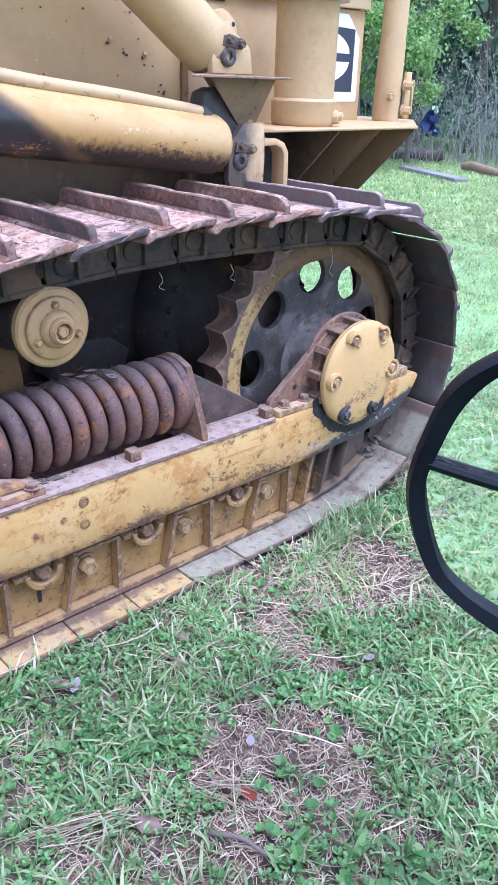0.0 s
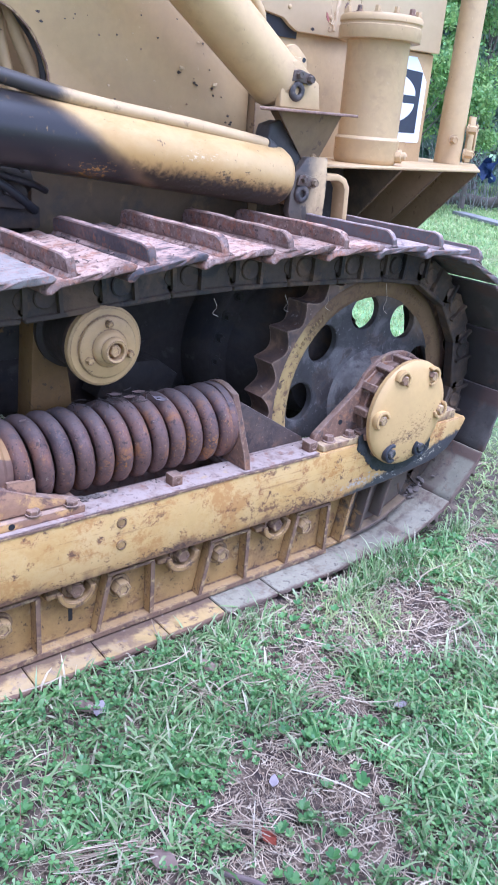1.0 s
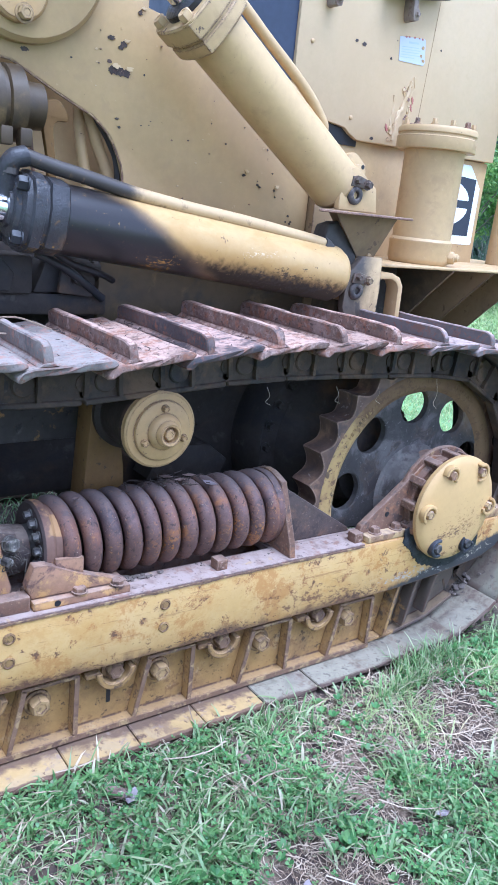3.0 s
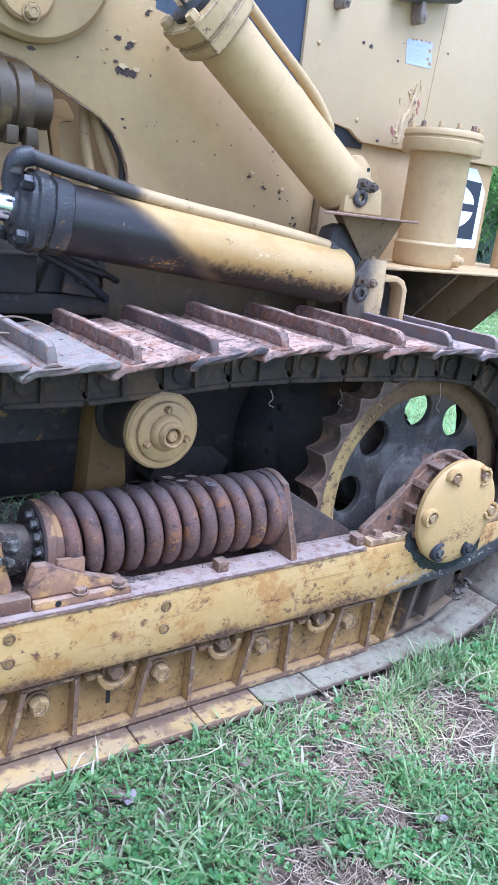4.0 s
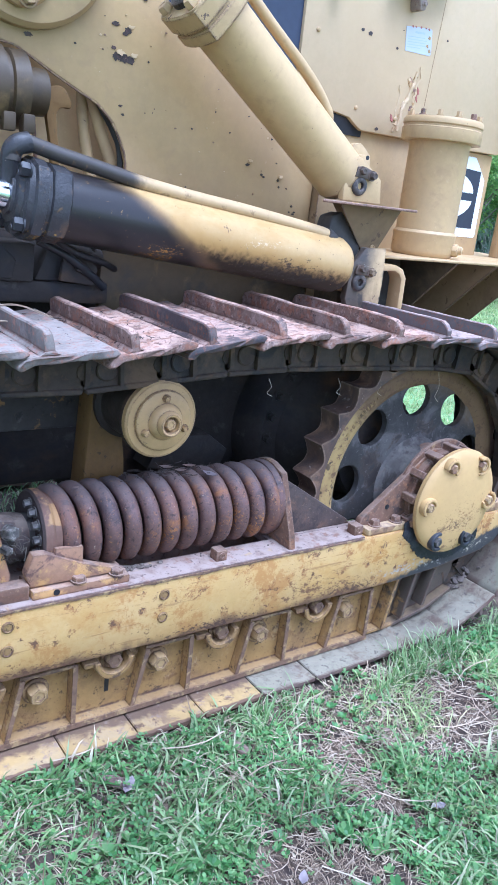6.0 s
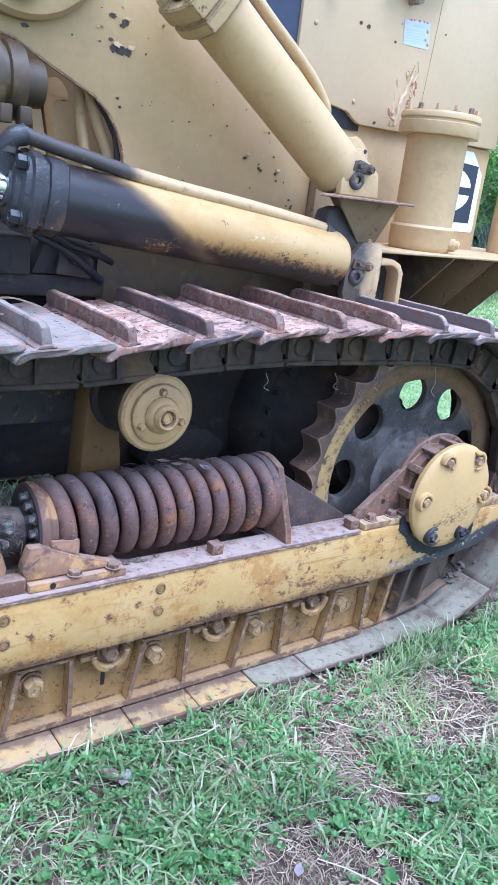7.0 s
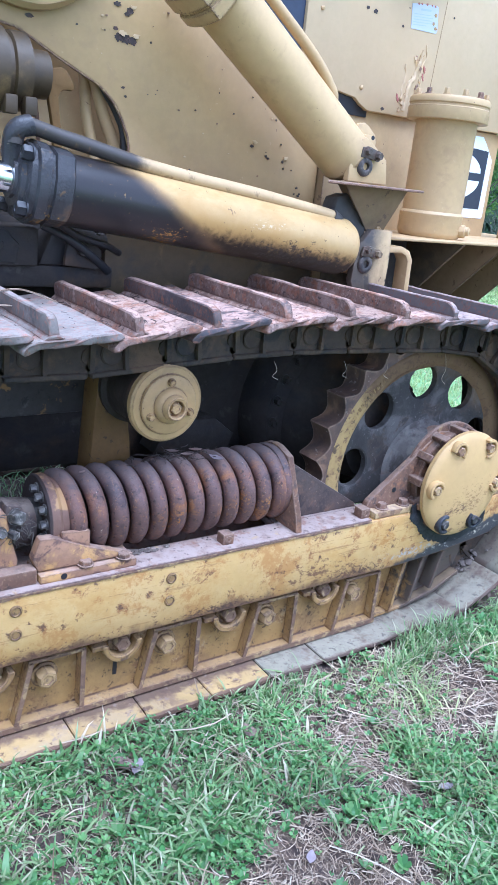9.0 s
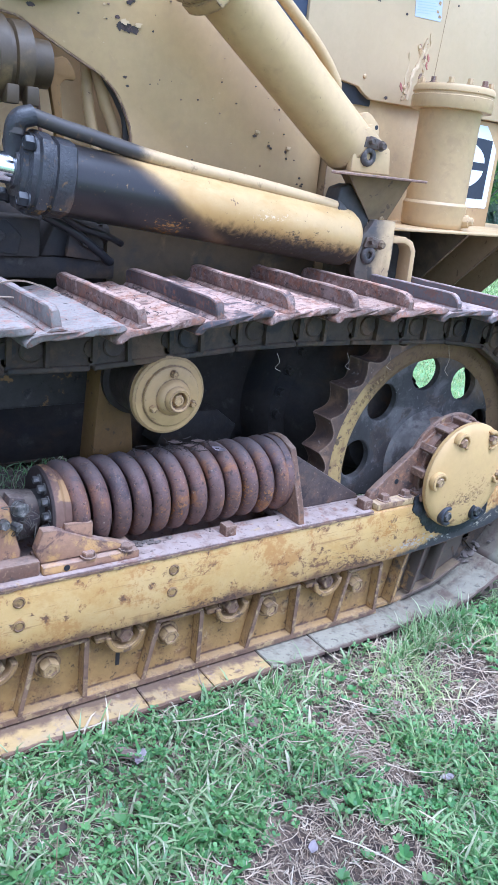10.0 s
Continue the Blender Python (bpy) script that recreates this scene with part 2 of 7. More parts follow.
m_spring = mat("rusty_spring_steel", (0.130, 0.073, 0.062), 0.5, patches=[((0.21, 0.095, 0.058), 6, 0.46, 0.62, 0.75, 0.6), ((0.30, 0.125, 0.045), 13, 0.55, 0.67, 0.75, 0.7), ((0.045, 0.033, 0.037), 10, 0.54, 0.66, 0.75, 0.5), ((0.36, 0.17, 0.065), 95, 0.575, 0.65, 0.6, 0.75), ((0.035, 0.026, 0.028), 70, 0.57, 0.64, 0.7, 0.7), ((0.47, 0.38, 0.30), 130, 0.655, 0.69, 0.8, 0.85), ((0.40, 0.30, 0.15), 30, 0.67, 0.71, 0.6, 0.8)], vary=0.22, bump=0.7,
               spots=[((0.46, 0.21, 0.05), (0.115, 0.165, 0.545), (0.03, 0.05, 0.05), 110, 4.0, 0.8), ((0.40, 0.17, 0.04), (0.020, 0.165, 0.555), (0.025, 0.05, 0.05), 110, 4.2, 0.8), ((0.38, 0.16, 0.04), (-0.20, 0.165, 0.545), (0.05, 0.05, 0.04), 110, 5.0, 0.8)], zones=[((0.17, 0.145, 0.14), (0, 0, 1), 0.630, 0.690, 0.05, 30, 0.85, 0.6)])
SHOE_OVER = [((0.36, 0.255, 0.21), 48, 0.53, 0.59, 0.7, 0.9), ((0.27, 0.115, 0.062), 22, 0.51, 0.60, 0.75, 0.9), ((0.17, 0.075, 0.046), 50, 0.53, 0.59, 0.75, 0.9), ((0.11, 0.06, 0.046), 12, 0.55, 0.63, 0.8, 0.85), ((0.06, 0.042, 0.038), 60, 0.565, 0.61, 0.85, 0.9), ((0.06, 0.053, 0.055), 6, 0.60, 0.68, 0.8, 0.6)]
SHOE_EDGE = ((0.12, 0.068, 0.048), 0.006, 0.85, 0.85)
m_shoe = mat("dusty_rusty_track_shoe", (0.155, 0.100, 0.076), 0.85, grain=0.74, patches=[((0.30, 0.215, 0.19), 7, 0.46, 0.64, 0.75, 0.9), ((0.21, 0.115, 0.08), 16, 0.54, 0.64, 0.7, 0.9)], dust=((0.49, 0.33, 0.25), 0.82), over=SHOE_OVER, vary=0.22, bump=0.6, jitter=0.2, edge=SHOE_EDGE)
m_shoe_grey = mat("concrete_grey_track_shoe", (0.16, 0.138, 0.12), 0.9, grain=0.74, patches=[((0.27, 0.24, 0.215), 8, 0.45, 0.62, 0.8, 0.9)], dust=((0.31, 0.262, 0.228), 0.85), over=[((0.33, 0.17, 0.12), 20, 0.52, 0.62, 0.75, 0.9), ((0.28, 0.13, 0.09), 70, 0.55, 0.61, 0.7, 0.9), ((0.10, 0.08, 0.07), 130, 0.58, 0.63, 0.7, 0.9), ((0.10, 0.09, 0.09), 12, 0.58, 0.66, 0.75, 0.9)], vary=0.15, bump=0.5, edge=SHOE_EDGE)
m_shoe_oily = mat("oil_stained_track_shoe", (0.115, 0.082, 0.074), 0.6, grain=0.74, patches=[((0.05, 0.045, 0.05), 8, 0.46, 0.58, 0.9, 0.45), ((0.24, 0.14, 0.10), 22, 0.54, 0.62, 0.7, 0.8)], dust=((0.48, 0.325, 0.26), 0.9), over=[((0.20, 0.09, 0.06), 100, 0.53, 0.59, 0.75, 0.9), ((0.045, 0.040, 0.044), 7, 0.49, 0.56, 0.85, 0.5), ((0.27, 0.12, 0.07), 30, 0.55, 0.63, 0.7, 0.9)], vary=0.2, bump=0.6, edge=SHOE_EDGE)
m_shoe_dark = mat("dark_weathered_track_shoe", (0.115, 0.098, 0.094), 0.7, patches=[((0.14, 0.12, 0.12), 6, 0.46, 0.66, 0.7, 0.7), ((0.17, 0.09, 0.06), 20, 0.56, 0.65, 0.7, 0.85)], dust=((0.42, 0.315, 0.275), 0.85), over=[((0.20, 0.095, 0.065), 80, 0.54, 0.61, 0.7, 0.9), ((0.07, 0.055, 0.052), 16, 0.56, 0.66, 0.75, 0.8)], vary=0.2, bump=0.4, jitter=0.15, edge=SHOE_EDGE)
m_shoe_wrap = mat("greasy_dark_track_shoe", (0.058, 0.050, 0.044), 0.85, patches=[((0.095, 0.080, 0.070), 6, 0.46, 0.66, 0.7, 0.85), ((0.10, 0.06, 0.045), 12, 0.54, 0.66, 0.75, 0.85), ((0.04, 0.035, 0.03), 30, 0.58, 0.65, 0.8, 0.8)], zones=[((0.075, 0.045, 0.036), (-1, 0, 0), 0.012, 0.034, 0.03, 30, 0.9, 0.85), ((0.035, 0.028, 0.026), (0, 1, 0), 0.06, 0.12, 0.08, 14, 0.7, 0.8)], dust=((0.26, 0.21, 0.18), 0.6), vary=0.15, bump=0.4, jitter=0.2)
# lower-run shoes: dark inner bands are rust with the guard's shade painted in
m_shoe_in = mat("dusty_grey_track_shoe", (0.168, 0.152, 0.110), 0.85, patches=[((0.21, 0.18, 0.145), 6, 0.44, 0.64, 0.8, 0.9)], dust=((0.285, 0.256, 0.186), 0.75), over=[((0.10, 0.065, 0.05), 90, 0.58, 0.64, 0.5, 0.9), ((0.15, 0.095, 0.065), 14, 0.57, 0.66, 0.5, 0.9), ((0.075, 0.06, 0.055), 40, 0.58, 0.65, 0.7, 0.9)], vary=0.15, bump=0.3, jitter=0.15, zones=[((0.085, 0.055, 0.042), (0, 1, 0), 0.065, 0.095, 0.06, 18, 0.9, 0.85), ((0.10, 0.058, 0.044), (-1, 0, 0), 0.020, 0.034, 0.012, 40, 0.9, 0.9), ((0.11, 0.065, 0.05), (0, -1, 0), -0.012, -0.006, 0.012, 50, 0.9, 0.8)])
m_shoe_yel = mat("yellow_sprayed_track_shoe", (0.41, 0.280, 0.115), 0.75, patches=[((0.36, 0.28, 0.19), 6, 0.46, 0.66, 0.6, 0.9), ((0.20, 0.125, 0.08), 12, 0.50, 0.64, 0.8, 0.9, (1, 0.5, 1)), ((0.10, 0.055, 0.045), 34, 0.57, 0.66, 0.8, 0.9)], zones=[((0.120, 0.074, 0.052), (0, 1, 0), 0.052, 0.082, 0.08, 22, 0.9, 0.9), ((0.13, 0.075, 0.055), (0, -1, 0), -0.012, -0.005, 0.016, 50, 0.9, 0.9)], over=[((0.26, 0.19, 0.155), 30, 0.55, 0.66, 0.7, 0.95)], vary=0.14, bump=0.4, jitter=0.12)
m_link = mat("greasy_track_link", (0.058, 0.041, 0.029), 0.75, patches=[((0.16, 0.10, 0.055), 7, 0.50, 0.66, 0.75, 0.85), ((0.10, 0.06, 0.035), 60, 0.56, 0.63, 0.6, 0.9), ((0.014, 0.013, 0.013), 10, 0.5, 0.64, 0.85, 0.6)], vary=0.25, bump=0.5, jitter=0.35)
m_grease = mat("greasy_dark_casting", (0.055, 0.049, 0.044), 0.6, patches=[((0.10, 0.085, 0.07), 8, 0.5, 0.72, 0.7, 0.8), ((0.02, 0.02, 0.022), 14, 0.5, 0.7, 0.6, 0.5)], vary=0.2, bump=0.35)
m_sprock = mat("sprocket_rim_paint", (0.40, 0.268, 0.100), 0.62, patches=[((0.22, 0.13, 0.06), 9, 0.48, 0.64, 0.8, 0.8), ((0.12, 0.065, 0.045), 60, 0.54, 0.62, 0.75, 0.8), ((0.055, 0.038, 0.032), 22, 0.57, 0.64, 0.8, 0.8)], zones=[((0.115, 0.066, 0.033), (0.45, 0, 1), 0.98, 1.16, 0.30, 9, 0.8, 0.85)], vary=0.15, bump=0.7)
m_web = mat("dusty_dark_sprocket_web", (0.046, 0.041, 0.038), 0.75, patches=[((0.135, 0.122, 0.112), 7, 0.48, 0.62, 0.8, 0.9), ((0.12, 0.078, 0.05), 9, 0.53, 0.63, 0.7, 0.85), ((0.024, 0.022, 0.023), 9, 0.54, 0.64, 0.8, 0.6), ((0.19, 0.175, 0.16), 70, 0.60, 0.66, 0.5, 0.9)], zones=[((0.15, 0.098, 0.048), (0.55, 0, 1), 1.30, 1.46, 0.30, 12, 0.8, 0.75)], vary=0.2, bump=0.6)
m_drum = mat("dusty_brown_hub_drum", (0.120, 0.106, 0.096), 0.85, patches=[((0.20, 0.180, 0.162), 9, 0.46, 0.62, 0.8, 0.95), ((0.055, 0.044, 0.040), 14, 0.52, 0.63, 0.75, 0.8), ((0.14, 0.085, 0.06), 9, 0.56, 0.66, 0.6, 0.9)], vary=0.2, bump=0.5)
m_tooth = mat("rusty_sprocket_teeth", (0.125, 0.078, 0.055), 0.65, patches=[((0.30, 0.175, 0.10), 12, 0.5, 0.68, 0.75, 0.75), ((0.055, 0.042, 0.040), 10, 0.5, 0.68, 0.75, 0.55), ((0.36, 0.29, 0.24), 60, 0.62, 0.67, 0.6, 0.6)], vary=0.2, bump=0.5, edge=((0.34, 0.23, 0.16), 0.006, 0.7, 0.6))
m_hull = mat("grimy_hull_steel", (0.036, 0.029, 0.024), 0.8, patches=[((0.13, 0.072, 0.036), 3.0, 0.50, 0.70, 0.75, 0.9), ((0.10, 0.085, 0.07), 14, 0.58, 0.68, 0.5, 0.9), ((0.012, 0.012, 0.014), 5, 0.5, 0.66, 0.8, 0.6)], vary=0.25, bump=0.4)
m_beam = mat("grimy_blue_grey_beam", (0.060, 0.052, 0.046), 0.75, patches=[((0.20, 0.18, 0.155), 5, 0.52, 0.68, 0.7, 0.9), ((0.32, 0.18, 0.06), 16, 0.57, 0.63, 0.8, 0.8), ((0.02, 0.02, 0.02), 30, 0.57, 0.64, 0.7, 0.7)], vary=0.2, bump=0.4)
# dirty brown; the shadow on pedestal and hook bracket is put into it
m_pedestal = mat("dirty_shade_brown_paint", (0.155, 0.088, 0.030), 0.7, spec=0.2, patches=[((0.12, 0.075, 0.04), 6, 0.48, 0.66, 0.7, 0.7), ((0.05, 0.035, 0.03), 40, 0.60, 0.66, 0.7, 0.8)], vary=0.15, bump=0.2)
m_cover = mat("dirty_tan_cover", (0.43, 0.275, 0.115), 0.5, patches=[((0.33, 0.22, 0.105), 9, 0.50, 0.66, 0.6, 0.65), ((0.10, 0.058, 0.04), 60, 0.66, 0.70, 0.8, 0.8)], vary=0.09, bump=0.2, dust=((0.36, 0.26, 0.165), 0.4), edge=((0.13, 0.075, 0.05), 0.005, 0.9, 0.8))
m_roller = mat("brown_black_roller_drum", (0.034, 0.024, 0.019), 0.65, patches=[((0.12, 0.07, 0.045), 10, 0.54, 0.66, 0.7, 0.8)], vary=0.25, bump=0.4)
m_olive = mat("dark_olive_grimy_paint", (0.062, 0.041, 0.020), 0.5, patches=[((0.19, 0.125, 0.048), 8, 0.54, 0.7, 0.7, 0.5), ((0.022, 0.022, 0.022), 7, 0.5, 0.7, 0.7, 0.5)], vary=0.2)
m_bracket = mat("orange_rust_paint", (0.30, 0.165, 0.095), 0.65, patches=[((0.55, 0.32, 0.11), 11, 0.50, 0.60, 0.85, 0.6), ((0.40, 0.27, 0.21), 6, 0.54, 0.66, 0.7, 0.8), ((0.11, 0.062, 0.055), 14, 0.53, 0.62, 0.85, 0.8), ((0.10, 0.055, 0.045), 48, 0.58, 0.65, 0.6, 0.85)], vary=0.2, bump=0.35, dust=((0.43, 0.32, 0.25), 0.6), edge=((0.12, 0.07, 0.055), 0.006, 0.8, 0.85))
m_flange = mat("rusty_spring_flange", (0.17, 0.095, 0.066), 0.7, patches=[((0.43, 0.25, 0.105), 11, 0.51, 0.59, 0.9, 0.7), ((0.085, 0.06, 0.055), 12, 0.53, 0.63, 0.8, 0.7)], zones=[((0.055, 0.038, 0.034), (-1, 0, 0), 0.536, 0.541, 0.004, 30, 0.7)], vary=0.2, bump=0.4)
m_bolt = mat("grimy_yellow_bolt", (0.34, 0.225, 0.10), 0.55, patches=[((0.13, 0.08, 0.045), 25, 0.48, 0.62, 0.8, 0.75)], vary=0.2, bump=0.25, edge=((0.11, 0.06, 0.042), 0.005, 0.9, 0.8))
m_oil = mat("oily_black_steel", (0.022, 0.021, 0.022), 0.42, patches=[((0.046, 0.043, 0.045), 5, 0.46, 0.66, 0.8, 0.35), ((0.13, 0.080, 0.045), 9, 0.52, 0.64, 0.65, 0.55), ((0.16, 0.09, 0.03), 40, 0.60, 0.68, 0.7, 0.6), ((0.40, 0.34, 0.24), 110, 0.67, 0.70, 0.8, 0.6)], vary=0.3, bump=0.9, bump_scale=130,
            spots=[((0.42, 0.25, 0.05), (-0.505, 0.33, 1.285), (0.05, 0.06, 0.022), 110, 3.5, 0.6)])
m_black = mat("black_paint", (0.02, 0.02, 0.023), 0.45, vary=0.2)
m_rust_dark = mat("dark_rusty_steel", (0.088, 0.062, 0.052), 0.7, patches=[((0.19, 0.11, 0.07), 10, 0.52, 0.66, 0.8, 0.85), ((0.26, 0.18, 0.12), 100, 0.60, 0.65, 0.7, 0.85), ((0.04, 0.03, 0.032), 14, 0.50, 0.62, 0.75, 0.7)], vary=0.25, bump=0.5, dust=((0.34, 0.27, 0.215), 0.7))
m_bolt_grease = mat("grease_smeared_bolt", (0.10, 0.088, 0.078), 0.55, patches=[((0.27, 0.24, 0.21), 60, 0.52, 0.62, 0.8, 0.4), ((0.02, 0.02, 0.024), 25, 0.5, 0.62, 0.8, 0.4)], vary=0.2, bump=0.3)
m_grease_thick = mat("thick_black_grease", (0.020, 0.021, 0.027), 0.34, patches=[((0.06, 0.062, 0.075), 14, 0.52, 0.66, 0.7, 0.3), ((0.22, 0.21, 0.20), 45, 0.63, 0.69, 0.6, 0.7)], vary=0.2, bump=0.9, bump_scale=60)
m_pin = mat("greasy_pin_steel", (0.060, 0.048, 0.042), 0.55, patches=[((0.16, 0.128, 0.11), 30, 0.50, 0.64, 0.75, 0.5), ((0.025, 0.022, 0.024), 20, 0.50, 0.62, 0.8, 0.4), ((0.30, 0.20, 0.10), 26, 0.60, 0.66, 0.7, 0.7)], vary=0.25, bump=0.5)
m_greasy_tan = mat("grease_stained_tan_paint", (0.43, 0.30, 0.15), 0.5, patches=[((0.25, 0.17, 0.09), 10, 0.46, 0.64, 0.7, 0.6), ((0.05, 0.04, 0.036), 13, 0.54, 0.62, 0.85, 0.5), ((0.10, 0.06, 0.045), 60, 0.62, 0.67, 0.8, 0.7)], zones=[((0.050, 0.042, 0.038), (-1, 0, 0.1), -0.545, -0.470, 0.08, 20, 0.5, 0.92)], vary=0.1, bump=0.2, edge=((0.12, 0.075, 0.055), 0.004, 0.7, 0.8))
# shelf gusset: the shelf's shade is put into this brown base
m_gusset = mat("shaded_brown_tan_paint", (0.185, 0.122, 0.058), 0.65, patches=[((0.12, 0.078, 0.045), 6, 0.46, 0.64, 0.7, 0.7), ((0.07, 0.045, 0.035), 26, 0.58, 0.65, 0.7, 0.8)], vary=0.12, bump=0.15, edge=((0.10, 0.06, 0.045), 0.004, 0.7, 0.8))
m_chip = mat("bare_dark_primer", (0.050, 0.036, 0.032), 0.6, patches=[((0.12, 0.07, 0.06), 60, 0.52, 0.62, 0.7, 0.8)], vary=0.3, bump=0.3)
m_rail = mat("dark_grey_rail_paint", (0.085, 0.085, 0.098), 0.5, patches=[((0.05, 0.045, 0.05), 20, 0.52, 0.64, 0.6, 0.6)], vary=0.12, bump=0.1)
m_dusty_steel = mat("dull_rusty_bracket_steel", (0.24, 0.19, 0.155), 0.7, patches=[((0.15, 0.085, 0.06), 30, 0.52, 0.62, 0.75, 0.85), ((0.36, 0.27, 0.17), 14, 0.54, 0.64, 0.7, 0.7)], vary=0.2, bump=0.3)
m_white = mat("white_decal", (0.72, 0.75, 0.78), 0.4, vary=0.03, bump=0.0)
m_ink = mat("black_decal", (0.025, 0.03, 0.045), 0.4, vary=0.1, bump=0.0)
m_label = mat("pale_blue_sticker", (0.46, 0.48, 0.52), 0.4, vary=0.04, bump=0.0, patches=[((0.62, 0.45, 0.2), 30, 0.66, 0.70, 0.8, 0.6)])
m_print = mat("grey_print", (0.38, 0.44, 0.52), 0.5, vary=0.05, bump=0.0)
m_chrome = mat("chrome_rod", (0.75, 0.76, 0.78), 0.12, metal=1.0, vary=0.05, bump=0.0)
m_blue = mat("dark_blue_panel", (0.030, 0.038, 0.065), 0.4, vary=0.15, bump=0.02)
m_cyl = mat("oil_stained_tan_cylinder", (0.455, 0.305, 0.128), 0.40, patches=[((0.40, 0.235, 0.075), 9, 0.47, 0.62, 0.6, 0.5, (0.5, 1, 1)), ((0.10, 0.06, 0.04), 24, 0.66, 0.70, 0.9, 0.7)],
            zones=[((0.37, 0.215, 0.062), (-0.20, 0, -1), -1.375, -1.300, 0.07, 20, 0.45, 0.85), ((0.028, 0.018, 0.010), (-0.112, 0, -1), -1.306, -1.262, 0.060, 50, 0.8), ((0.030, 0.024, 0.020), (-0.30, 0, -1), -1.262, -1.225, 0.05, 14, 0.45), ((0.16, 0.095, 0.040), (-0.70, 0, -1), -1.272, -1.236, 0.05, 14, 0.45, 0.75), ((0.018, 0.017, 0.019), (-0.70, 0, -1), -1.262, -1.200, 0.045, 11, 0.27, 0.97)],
            over=[((0.30, 0.18, 0.06), 80, 0.64, 0.68, 0.7, 0.6), ((0.07, 0.045, 0.03), 70, 0.655, 0.68, 0.8, 0.7)], vary=0.07, bump=0.09,
            spots=[((0.045, 0.032, 0.026), (0.24, 0.37, 1.243), (0.18, 0.12, 0.040), 75, 2.6, 0.8), ((0.035, 0.026, 0.022), (0.37, 0.37, 1.220), (0.13, 0.12, 0.030), 60, 2.0, 0.8), ((0.36, 0.195, 0.045), (-0.165, 0.35, 1.268), (0.060, 0.1, 0.030), 110, 3.2, 0.7), ((0.60, 0.49, 0.33), (0.15, 0.34, 1.315), (0.05, 0.1, 0.008), 150, 7.0, 0.6)])
m_tilt = mat("satin_tan_cylinder_paint", (0.455, 0.312, 0.142), 0.36, patches=[((0.38, 0.26, 0.115), 4, 0.46, 0.68, 0.5, 0.5), ((0.33, 0.22, 0.10), 16, 0.55, 0.68, 0.45, 0.55), ((0.10, 0.06, 0.045), 40, 0.685, 0.71, 0.9, 0.8), ((0.08, 0.05, 0.04), 75, 0.69, 0.715, 0.9, 0.8)], zones=[((0.24, 0.155, 0.08), (1, 0, -0.7), -0.62, -0.54, 0.06, 24, 0.6, 0.5)], vary=0.07, bump=0.1, edge=((0.20, 0.12, 0.08), 0.004, 0.7, 0.8))
m_foot_tan = mat("chipped_tan_gland_paint", (0.43, 0.295, 0.135), 0.45, patches=[((0.32, 0.215, 0.10), 10, 0.47, 0.64, 0.6, 0.6), ((0.09, 0.06, 0.05), 24, 0.60, 0.64, 0.9, 0.7)], vary=0.08, bump=0.18, edge=((0.10, 0.06, 0.05), 0.007, 0.9, 0.8))
m_pipe = mat("oil_stained_tan_pipe", (0.46, 0.32, 0.16), 0.45, patches=[((0.12, 0.07, 0.045), 45, 0.65, 0.69, 0.8, 0.7)], zones=[((0.040, 0.036, 0.036), (-1, 0, 0), 0.17, 0.25, 0.16, 16, 0.4, 0.96)], over=[((0.17, 0.11, 0.06), 24, 0.58, 0.68, 0.6, 0.6), ((0.40, 0.35, 0.28), 90, 0.68, 0.71, 0.6, 0.6)], vary=0.08, bump=0.06)


# ---- mesh helpers ----
def axis_matrix(origin, axis, roll=0.0):
    """Local z along axis, origin at origin."""
    q = Vector(axis).normalized().to_track_quat("Z", "Y")
    return Matrix.Translation(origin) @ q.to_matrix().to_4x4() @ Matrix.Rotation(roll, 4, "Z")


def prism(bm, pts, lo, hi, plane="xz"):
    """A polygon drawn in a plane and pushed from lo to hi along the third axis."""
    def at(p, d):
        return {"xz": (p[0], d, p[1]), "yz": (d, p[0], p[1]), "xy": (p[0], p[1], d)}[plane]
    a = [bm.verts.new(at(p, lo)) for p in pts]
    b = [bm.verts.new(at(p, hi)) for p in pts]
    bm.faces.new(a)
    bm.faces.new(b[::-1])
    for i in range(len(pts)):
        j = (i + 1) % len(pts)
        bm.faces.new((a[j], a[i], b[i], b[j]))
    return bm


def box(bm, x0, x1, y0, y1, z0, z1):
    return prism(bm, [(x0, z0), (x1, z0), (x1, z1), (x0, z1)], y0, y1)


def lathe(bm, origin, axis, profile, seg=32, roll=0.0):
    """Rings of (radius, height) round an axis; a radius of 0 closes to a point."""
    m = axis_matrix(origin, axis, roll)
    rings = []
    for r, h in profile:
        if r <= 1e-6:
            rings.append([bm.verts.new(m @ Vector((0, 0, h)))])
        else:
            rings.append([bm.verts.new(m @ Vector((r * math.cos(2 * math.pi * i / seg), r * math.sin(2 * math.pi * i / seg), h))) for i in range(seg)])
    for a, b in zip(rings, rings[1:]):
        for i in range(seg):
            j = (i + 1) % seg
            if len(a) == 1 and len(b) > 1:
                bm.faces.new((a[0], b[j], b[i]))
            elif len(b) == 1 and len(a) > 1:
                bm.faces.new((a[i], a[j], b[0]))
            elif len(a) > 1:
                bm.faces.new((a[i], a[j], b[j], b[i]))
    return bm


def rod(bm, a, b, r0, r1=None, seg=20):
    a, b = Vector(a), Vector(b)
    r1 = r0 if r1 is None else r1
    return lathe(bm, a, b - a, [(0, 0), (r0, 0), (r1, (b - a).length), (0, (b - a).length)], seg)


